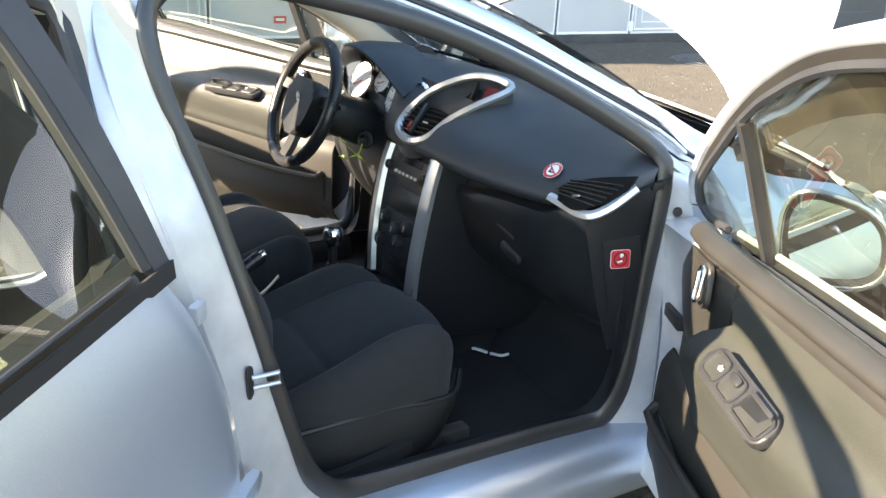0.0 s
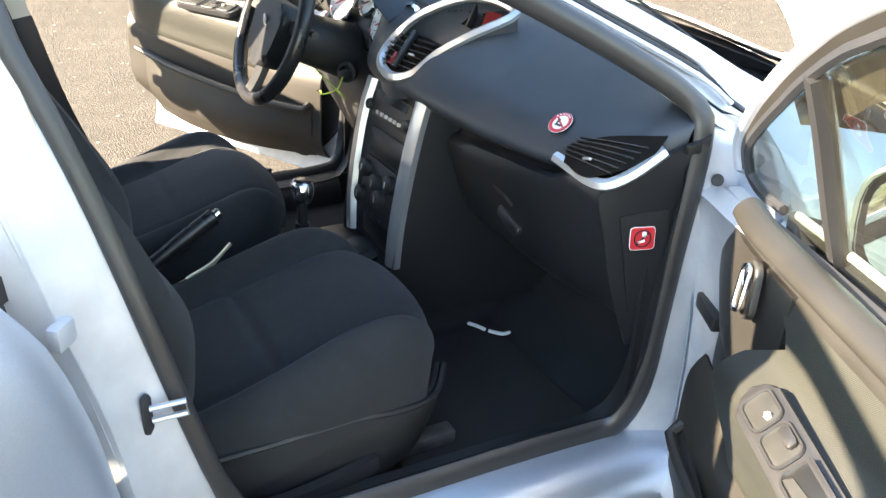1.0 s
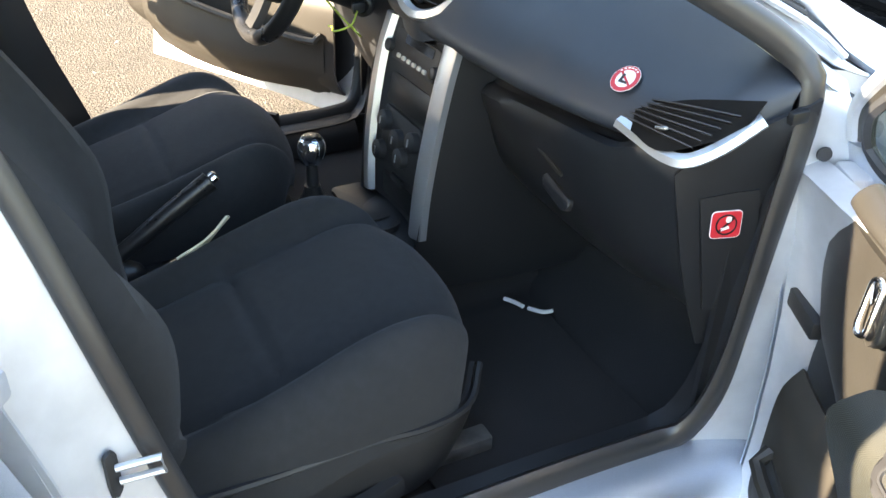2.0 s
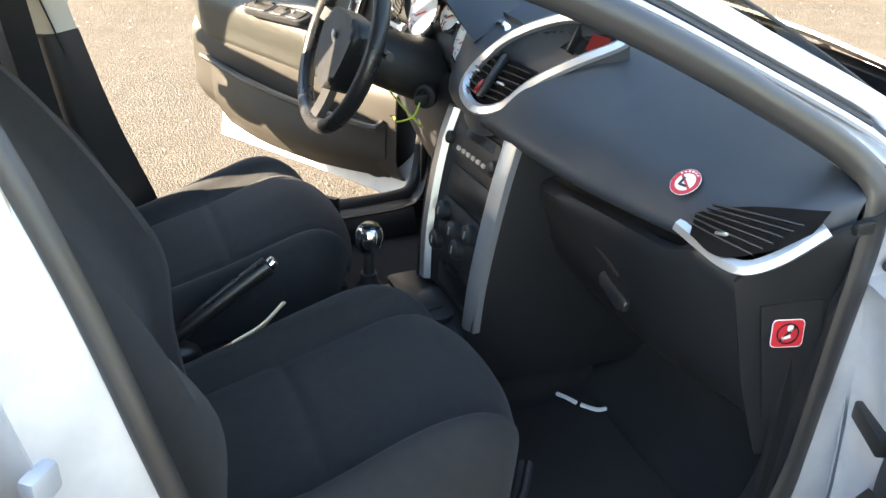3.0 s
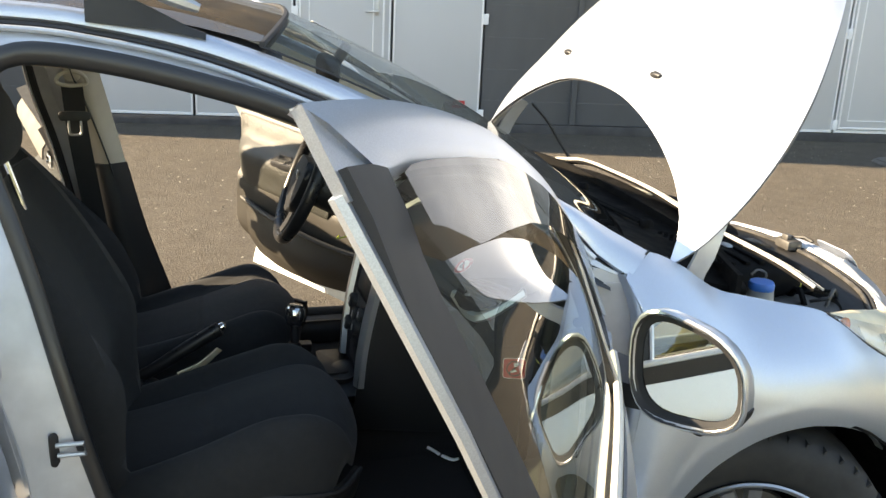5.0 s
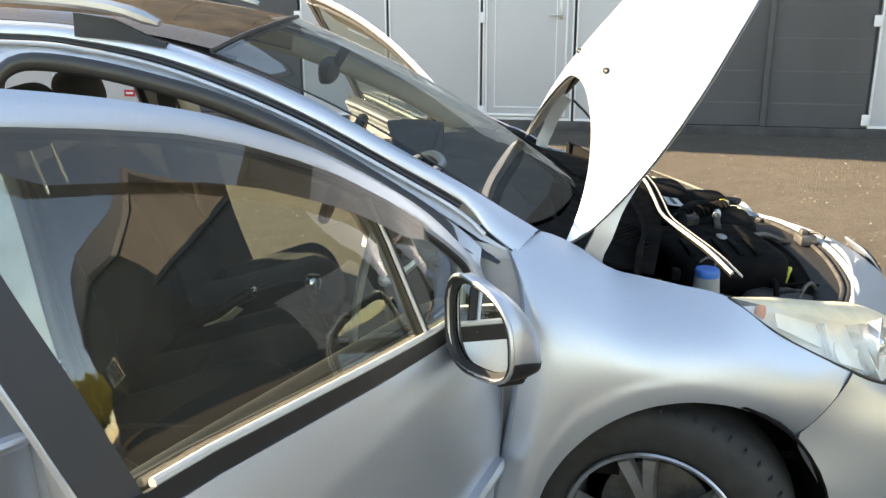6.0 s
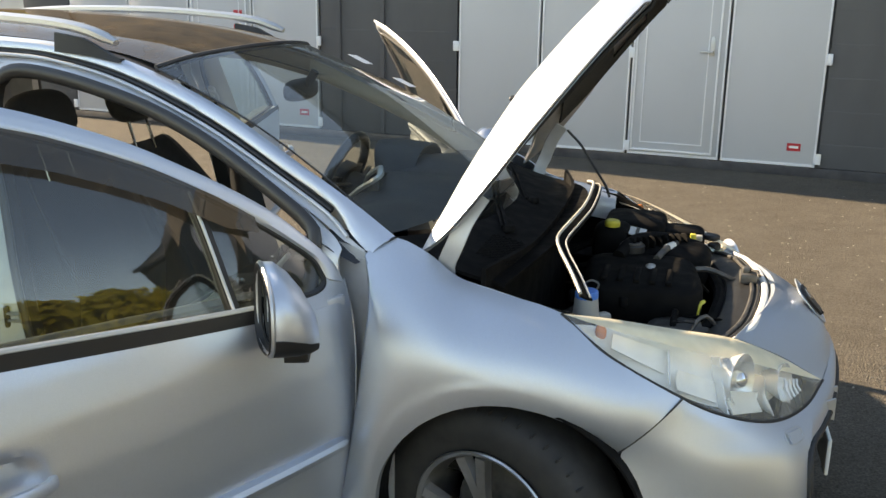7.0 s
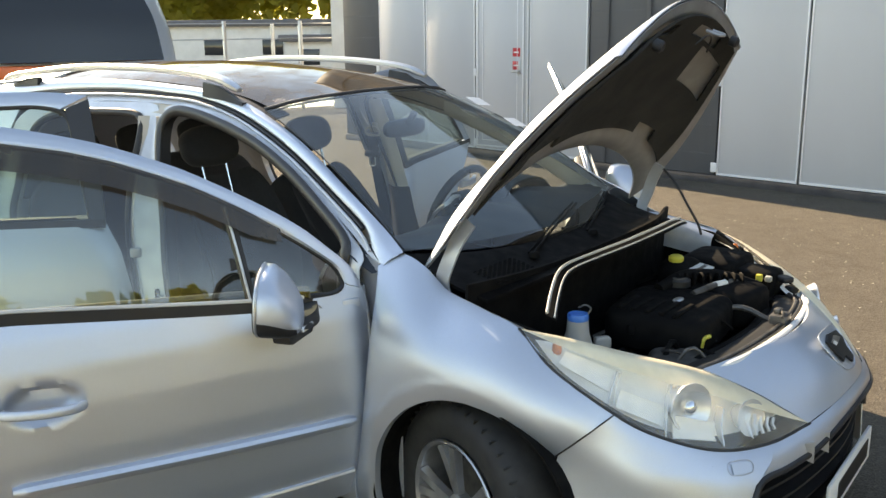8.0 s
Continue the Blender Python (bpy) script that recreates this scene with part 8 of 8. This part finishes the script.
# seats
def seat(cy, name_label, hand, lift, ahead, lean, head, tall=0.60):
    st = holder("front_seat", car, name_label)
    # cushion: crowned middle between two bolsters, sloping up to the front
    rows = []
    for x, zt, drop, w in ((-1.50, 0.475, 0.12, 0.46), (-1.40, 0.490, 0.13, 0.49), (-1.25, 0.523, 0.14, 0.51), (-1.10, 0.562, 0.15, 0.515), (-1.02, 0.580, 0.155, 0.51), (-0.965, 0.576, 0.15, 0.495), (-0.920, 0.545, 0.12, 0.47), (-0.898, 0.495, 0.07, 0.44), (-0.90, 0.450, 0.03, 0.42)):
        zt += lift
        prof = []
        for u, dz in ((-1.0, -drop), (-1.01, -0.085), (-0.97, -0.030), (-0.86, 0.012), (-0.74, 0.020), (-0.60, -0.004), (-0.3, 0.004), (0, 0.008), (0.3, 0.004), (0.60, -0.004), (0.74, 0.020), (0.86, 0.012), (0.97, -0.030), (1.01, -0.085), (1.0, -drop)):
            k = np.clip((x + 1.40) / 0.45, 0, 1)
            prof.append((x + ahead * k - 0.085 * k * abs(u) ** 2.6, cy + u * w * 1.09 / 2, zt + dz + ((0.03 if hand < 0 else 0.0) * math.exp(-((x + 1.12) / 0.16) ** 2) if u * hand > 0.7 else 0)))
        rows.append(prof)
    G = patch(rows, 80, 70)
    # sewn grooves: one across, two running to the front
    across = np.exp(-((G[..., 0] + 1.235) / 0.009) ** 2) * (np.abs(G[..., 1] - cy) < 0.19)
    along = sum(np.exp(-((G[..., 1] - cy - d) / 0.009) ** 2) for d in (-0.155, 0.155)) * (G[..., 0] < -0.93)
    G[..., 2] -= 0.007 * np.clip(across + along, 0, 1)
    G[..., 2] += 0.006 * np.exp(-((G[..., 0] + 1.10) / 0.09) ** 2 - ((G[..., 1] - cy) / 0.11) ** 2)
    bm = bmesh.new()
    V = add_grid(bm, G)
    bm.faces.new([v for v in V[0]])
    part("seat_cushion", bm, SEAT, st)
    # backrest
    rows = []
    for t, w, th in ((0.0, 0.46, 0.10), (0.12, 0.51, 0.17), (0.35, 0.53, 0.165), (0.6, 0.53, 0.13), (0.82, 0.49, 0.115), (0.95, 0.42, 0.10), (1.0, 0.34, 0.07)):
        bz = 0.48 + lift + (tall - lift) * t
        bx = np.interp(bz + 0.26 * th, [0.50, 0.58, 0.70, 0.79, 0.86, 0.905, 0.97, 1.02, 1.10], lean) - 0.415 * th
        prof = []
        for u, d in ((-0.75, -1.0), (-1.0, -0.75), (-1.03, -0.1), (-0.98, 0.35), (-0.84, 0.50), (-0.66, 0.16), (-0.3, 0.06), (0.3, 0.06), (0.66, 0.16), (0.84, 0.50), (0.98, 0.35), (1.03, -0.1), (1.0, -0.75), (0.75, -1.0)):
            prof.append((bx + d * th * 0.83, cy + u * w / 2, bz + d * th * 0.52))
        rows.append(prof)
    L = [crv(r, 44, True) for r in rows]
    G = np.array([crv([l[i] for l in L], 26) for i in range(44)]).transpose(1, 0, 2)
    bm = bmesh.new()
    V = add_grid(bm, G, wrap_u=True)
    bm.faces.new(V[0][::-1])
    bm.faces.new(V[-1])
    part("backrest", bm, SEAT, st)
    part("headrest", blob((head[0], cy, head[1]), (0.11, 0.27, 0.165), 2.7, 24, 14, Matrix.Rotation(radians(-18), 4, "Y")), SEAT, st)
    for d in (-0.06, 0.06):
        part("headrest_post", tube([(head[0] + 0.05, cy + d, head[1] - 0.19), (head[0] + 0.012, cy + d, head[1] - 0.05)], 0.006, 8), CHROME, st)
    # plastic valance on the outer side
    o = cy + hand * 0.252
    rows = [[(-1.47, o, 0.46), (-1.30, o + hand * 0.012, 0.475), (-1.15, o + hand * 0.014, 0.482), (-1.05, o + hand * 0.012, 0.470), (-0.97, o - hand * 0.02, 0.455), (-0.915, o - hand * 0.09, 0.460)],
            [(-1.47, o + hand * 0.008, 0.41), (-1.30, o + hand * 0.022, 0.42), (-1.15, o + hand * 0.024, 0.43), (-1.05, o + hand * 0.020, 0.425), (-0.965, o - hand * 0.018, 0.415), (-0.91, o - hand * 0.09, 0.42)],
            [(-1.46, o + hand * 0.004, 0.33), (-1.30, o + hand * 0.016, 0.32), (-1.15, o + hand * 0.016, 0.325), (-1.06, o + hand * 0.010, 0.33), (-0.985, o - hand * 0.03, 0.34), (-0.935, o - hand * 0.09, 0.35)]]
    part("seat_valance", sheet(patch(rows, 30, 12), 0.008), BLACK, st)
    bm = bmesh.new()
    sweep(bm, crv([(-1.46, o + hand * 0.006, 0.455), (-1.30, o + hand * 0.024, 0.470), (-1.15, o + hand * 0.026, 0.476), (-1.05, o + hand * 0.024, 0.466), (-0.965, o - hand * 0.012, 0.450), (-0.908, o - hand * 0.085, 0.456)], 30), circle(0.006, 6))
    part("valance_edge", bm, BLACK, st)
    bm = bmesh.new()
    sweep(bm, crv([(-1.42, o + hand * 0.022, 0.345), (-1.30, o + hand * 0.040, 0.352), (-1.18, o + hand * 0.040, 0.366), (-1.10, o + hand * 0.024, 0.374)], 18), [(-0.012, -0.016), (0.012, -0.016), (0.010, 0.014), (-0.010, 0.014)])
    part("height_lever", bm, BLACK, st)
    part("trim_clip", boxes(((-1.085, o + hand * 0.018, 0.487), (0.03, 0.012, 0.010), 0.003), ((-1.12, o + hand * 0.018, 0.484), (0.008, 0.010, 0.008), 0.002)), CHROME, st)
    for d in (-0.18, 0.18):
        part("seat_rail", boxes(((-1.2, cy + d, 0.295), (0.62, 0.04, 0.035), 0.005)), BAY_GREY, st)
    part("seat_base", boxes(((-1.22, cy, 0.37), (0.46, 0.40, 0.12), 0.02)), BLACK, st)
    return st


seat(-0.345, "black fabric passenger seat", -1, 0.0, 0.0, (-1.385, -1.395, -1.385, -1.41, -1.450, -1.475, -1.51, -1.54, -1.59), (-1.64, 1.195))
seat(0.375, "black fabric driver's seat with a sunlit side bolster", 1, -0.022, -0.05, (-1.42, -1.44, -1.50, -1.58, -1.64, -1.68, -1.73, -1.77, -1.82), (-1.80, 1.165), 0.52)
# belt buckle strap beside the passenger seat
bm = bmesh.new()
sweep(bm, crv([(-1.30, -0.115, 0.525), (-1.25, -0.108, 0.545), (-1.20, -0.100, 0.585)], 12), [(-0.002, -0.019), (0.002, -0.019), (0.002, 0.019), (-0.002, 0.019)], up=(0.3, -0.5, 0.8))
part("buckle_strap", bm, CREAM, car, "cream buckle strap")
# rear bench
part("bench_cushion", blob((-2.15, 0, 0.46), (0.50, 1.28, 0.20), 4, 40, 14), SEAT, car)
part("bench_back", blob((-2.46, 0, 0.75), (0.16, 1.28, 0.62), 4, 40, 16, Matrix.Rotation(radians(-16), 4, "Y")), SEAT, car)
for y in (-0.36, 0.0, 0.36):
    part("rear_headrest", blob((-2.57, y, 1.13), (0.09, 0.26, 0.15), 2.7, 22, 12, Matrix.Rotation(radians(-14), 4, "Y")), SEAT, car)
part("load_cover", boxes(((-2.9, 0, 0.93), (0.6, 1.2, 0.02), 0.008)), CARPET, car)

# steering wheel, column and instruments
SW = axes((-0.937, 0.377, 0.905), (0, -1, 0), (-0.925, 0, 0.38))
wheel_ = holder("steering_wheel", car, "black leather steering wheel with grey spokes")
ringp = np.array([tuple(SW @ Vector((0.182 * math.cos(a), 0.182 * math.sin(a), 0))) for a in np.linspace(0, 2 * math.pi, 60, endpoint=False)])
bm = bmesh.new()
sweep(bm, ringp, circle(0.0165, 12, 1.15), closed=True, up=tuple(SW.to_3x3() @ Vector((0, 0, 1))))
part("wheel_rim", bm, LEATHER, wheel_)
for a0 in (35, 145):
    bm = bmesh.new()
    for k in range(12):
        a = radians(a0 - 18 + 3.2 * k)
        p = SW @ Vector((0.166 * math.cos(a), 0.166 * math.sin(a), 0.007))
        box(bm, p, (0.007, 0.003, 0.003), 0.001)
    part("rim_stitch", bm, TRIM_GREY, wheel_)
bmh = slab([(x, y) for x, y in crv([(-0.085, 0.055), (0, 0.068), (0.085, 0.055), (0.085, -0.02), (0.055, -0.085), (0, -0.10), (-0.055, -0.085), (-0.085, -0.02)], 40, True)], 0.05, SW @ Matrix.Translation((0, 0, -0.030)), 0.016, seg=4)
part("wheel_boss", bmh, DASH_LOW, wheel_)
for pts in ([(0.075, 0.02, -0.015), (0.13, 0.028, -0.010), (0.172, 0.03, 0)], [(-0.075, 0.02, -0.015), (-0.13, 0.028, -0.010), (-0.172, 0.03, 0)]):
    bm = bmesh.new()
    sweep(bm, [tuple(SW @ Vector(p)) for p in crv(pts, 8)], [(-0.018, -0.008), (0.018, -0.008), (0.015, 0.008), (-0.015, 0.008)], up=tuple(SW.to_3x3() @ Vector((0, 0, 1))))
    part("wheel_spoke", bm, DASH_LOW, wheel_)
bm = bmesh.new()
sweep(bm, [tuple(SW @ Vector(p)) for p in crv([(0, -0.075, -0.012), (0, -0.13, -0.008), (0, -0.172, 0)], 8)], [(-0.026, -0.008), (0.026, -0.008), (0.022, 0.008), (-0.022, 0.008)], up=tuple(SW.to_3x3() @ Vector((0, 0, 1))))
part("wheel_spoke", bm, SWITCH, wheel_, "grey lower spoke")
part("wheel_emblem", blob(tuple(SW @ Vector((0, 0.01, 0.022))), (0.008, 0.024, 0.032), 2.3, 12, 8), TRIM_SILVER, wheel_, "plain silver emblem")
col = lathe([(0.052, -0.03), (0.060, 0.03), (0.066, 0.10), (0.072, 0.17), (0.06, 0.20), (0, 0.20)], 24, axes((-0.905, 0.377, 0.890), (0, 1, 0), (0.93, 0, -0.36)))
part("column_shroud", col, BLACK, car)
for s in (-1, 1):
    part("column_stalk", tube([(-0.88, 0.377 + 0.05 * s, 0.90), (-0.885, 0.377 + 0.12 * s, 0.915), (-0.895, 0.377 + 0.19 * s, 0.925)], 0.009, 8), BLACK, car)
part("ignition_ring", lathe([(0.026, 0), (0.026, 0.01), (0.018, 0.012), (0.014, 0.004), (0, 0.004)], 20, axes((-0.775, 0.285, 0.80), (0, 1, 0), (-0.75, -0.62, 0.1))), BLACK, car)
part("ignition_key", boxes(((-0.795, 0.268, 0.80), (0.03, 0.012, 0.022), 0.003)), BLACK, car)
part("key_cord", tube(crv([(-0.80, 0.262, 0.795), (-0.82, 0.25, 0.77), (-0.85, 0.27, 0.755), (-0.84, 0.31, 0.75), (-0.83, 0.36, 0.735)], 20), 0.0022, 6), GRASS_CORD, car, "yellow-green key cord")
part("key_cord", tube(crv([(-0.82, 0.25, 0.77), (-0.81, 0.235, 0.755), (-0.80, 0.25, 0.745), (-0.82, 0.29, 0.77), (-0.84, 0.34, 0.80)], 20), 0.0022, 6), GRASS_CORD, car, "yellow-green key cord")
part("knee_panel", sheet(patch([[(-0.70, 0.15, 0.86), (-0.72, 0.38, 0.84), (-0.69, 0.70, 0.87)], [(-0.74, 0.14, 0.72), (-0.75, 0.38, 0.70), (-0.70, 0.70, 0.72)], [(-0.66, 0.14, 0.56), (-0.66, 0.38, 0.55), (-0.62, 0.70, 0.56)], [(-0.52, 0.14, 0.52), (-0.52, 0.38, 0.52), (-0.50, 0.70, 0.52)]], 24, 16), 0.008), DASH_LOW, car)
binn = sheet(patch([[(-0.60, 0.17, 0.965), (-0.60, 0.27, 1.035), (-0.60, 0.38, 1.050), (-0.60, 0.49, 1.035), (-0.60, 0.58, 0.975)], [(-0.68, 0.16, 0.965), (-0.70, 0.27, 1.040), (-0.71, 0.38, 1.062), (-0.70, 0.49, 1.040), (-0.68, 0.59, 0.97)], [(-0.72, 0.165, 0.945), (-0.765, 0.27, 1.03), (-0.785, 0.38, 1.058), (-0.765, 0.49, 1.03), (-0.72, 0.585, 0.95)]], 36, 14), 0.008)
part("instrument_hood", binn, DASH, car)
cl = axes((-0.690, 0.335, 0.935), (0, -1, 0), (-0.9, -0.08, 0.42))
cluster = holder("instrument_cluster", car, "white-faced dials in chrome rings")
for dx, r in ((-0.115, 0.056), (0.105, 0.056), (0.0, 0.036), (0.19, 0.036)):
    m = cl @ Matrix.Translation((dx, -0.004 if r > 0.05 else 0.02, 0.012))
    part("dial_ring", lathe([(r + 0.006, -0.03), (r + 0.006, 0.008), (r, 0.012), (r - 0.002, 0.0)], 32, m, caps=False), CHROME, cluster)
    part("dial_face", lathe([(r, 0.0), (r, 0.001), (0, 0.001)], 32, m), WHITE, cluster)
    part("dial_needle", boxes(((0, 0, 0), (0.003, r * 0.8, 0.003), 0.001)), RED, cluster).matrix_local = m @ pose(0, 0, 0.004, 0, 0, 120) @ Matrix.Translation((0, r * 0.38, 0))
    for k in range(11):
        a = radians(-135 + 27 * k + 90)
        part("dial_tick", boxes(((r * 0.86 * math.cos(a), r * 0.86 * math.sin(a), 0.002), (0.003, 0.003, 0.001), 0)), STICK_BLACK, cluster).matrix_local = m
part("dial_panel", slab(rounded(0.46, 0.15, 0.05), 0.004, cl @ Matrix.Translation((0.03, 0, -0.006))), STICK_BLACK, cluster)

# left B-pillar inside, belts, grab trims, headlining
for s in (-1, 1):
    back = 0.0 if s < 0 else -0.075
    up = [(-1.545, -0.60, 1.33), (-1.50, -0.655, 1.12), (-1.455, -0.690, 0.90)]
    ub = [(-1.655, -0.60, 1.33), (-1.61, -0.655, 1.12), (-1.575, -0.690, 0.90)]
    mid = [tuple((np.array(a) + np.array(b)) / 2 + np.array((0, 0.035, 0))) for a, b in zip(up, ub)]
    part("pillar_trim", sheet(patch([side([(x + back, y, z) for x, y, z in r], s) for r in (up, mid, ub)], 16, 8), 0.01), BEIGE, car, "beige upper pillar trim")
    lo = [(-1.452, -0.692, 0.90), (-1.40, -0.695, 0.68), (-1.33, -0.69, 0.46), (-1.31, -0.685, 0.36)]
    lb = [(-1.585, -0.692, 0.90), (-1.57, -0.70, 0.68), (-1.56, -0.70, 0.46), (-1.56, -0.69, 0.36)]
    lm = [tuple((np.array(a) + np.array(b)) / 2 + np.array((0, 0.045, 0))) for a, b in zip(lo, lb)]
    part("pillar_trim", sheet(patch([side([(x + back, y, z) for x, y, z in r], s) for r in (lo, lm, lb)], 18, 8), 0.01), DASH_LOW, car, "black lower pillar trim")
    b = holder("seat_belt", car, "black seat belt on its pillar")
    bm = bmesh.new()
    sweep(bm, crv(side([(-1.585 + back, -0.583, 1.152), (-1.577 + back, -0.596, 1.0), (-1.55 + back, -0.625, 0.75), (-1.51 + back, -0.64, 0.45)], s), 20), [(-0.0015, -0.030), (0.0015, -0.030), (0.0015, 0.030), (-0.0015, 0.030)], up=(1, 0, 0))
    part("belt_webbing", bm, BELT, b)
    part("belt_anchor", tube([(-1.585 + back + 0.042 * math.cos(k * math.pi / 12), -0.585 * s, 1.160 + (0.030 if k < 12 else 0.012) * math.sin(k * math.pi / 12)) for k in range(24)], 0.006, 8, True, up=(0, 1, 0)), BEIGE, b, "beige belt ring")
    part("anchor_boss", blob((-1.585 + back, -0.596 * s, 1.185), (0.05, 0.022, 0.05), 3, 16, 8), BEIGE, b)
    part("belt_tongue", slab(rounded(0.088, 0.028, 0.01), 0.014, axes((-1.583 + back, -0.585 * s, 1.06), (1, 0, 0), (0, s, 0.1)), 0.003), BLACK, b)
    part("tongue_plate", tube([(-1.583 + back + x, -0.578 * s, 1.028 + y) for x, y in rounded(0.034, 0.046, 0.008)], 0.0035, 6, True, up=(0, 1, 0)), GALV, b, "bright steel tongue")
    a1 = [(-0.47, -0.668, 1.015), (-0.70, -0.605, 1.150), (-0.90, -0.560, 1.245), (-1.11, -0.520, 1.340)]
    a2 = [(-0.585, -0.692, 0.995), (-0.72, -0.665, 1.085), (-0.90, -0.622, 1.180), (-1.10, -0.592, 1.258)]
    am = [tuple((np.array(p) + np.array(q)) / 2 + np.array((-0.015, 0.018, -0.018))) for p, q in zip(a1, a2)]
    part("pillar_trim", sheet(patch([side(r, s) for r in (a1, am, a2)], 20, 8), 0.006), BEIGE, car, "beige windscreen pillar trim")
    c1 = [(-1.11, -0.512, 1.345), (-1.4, -0.495, 1.405), (-1.8, -0.49, 1.425), (-2.4, -0.50, 1.415)]
    c2 = [(-1.11, -0.59, 1.262), (-1.4, -0.565, 1.325), (-1.8, -0.562, 1.335), (-2.4, -0.59, 1.30)]
    part("roof_trim", sheet(patch([side(c1, s), side(c2, s)], 20, 6), 0.008), BEIGE, car)
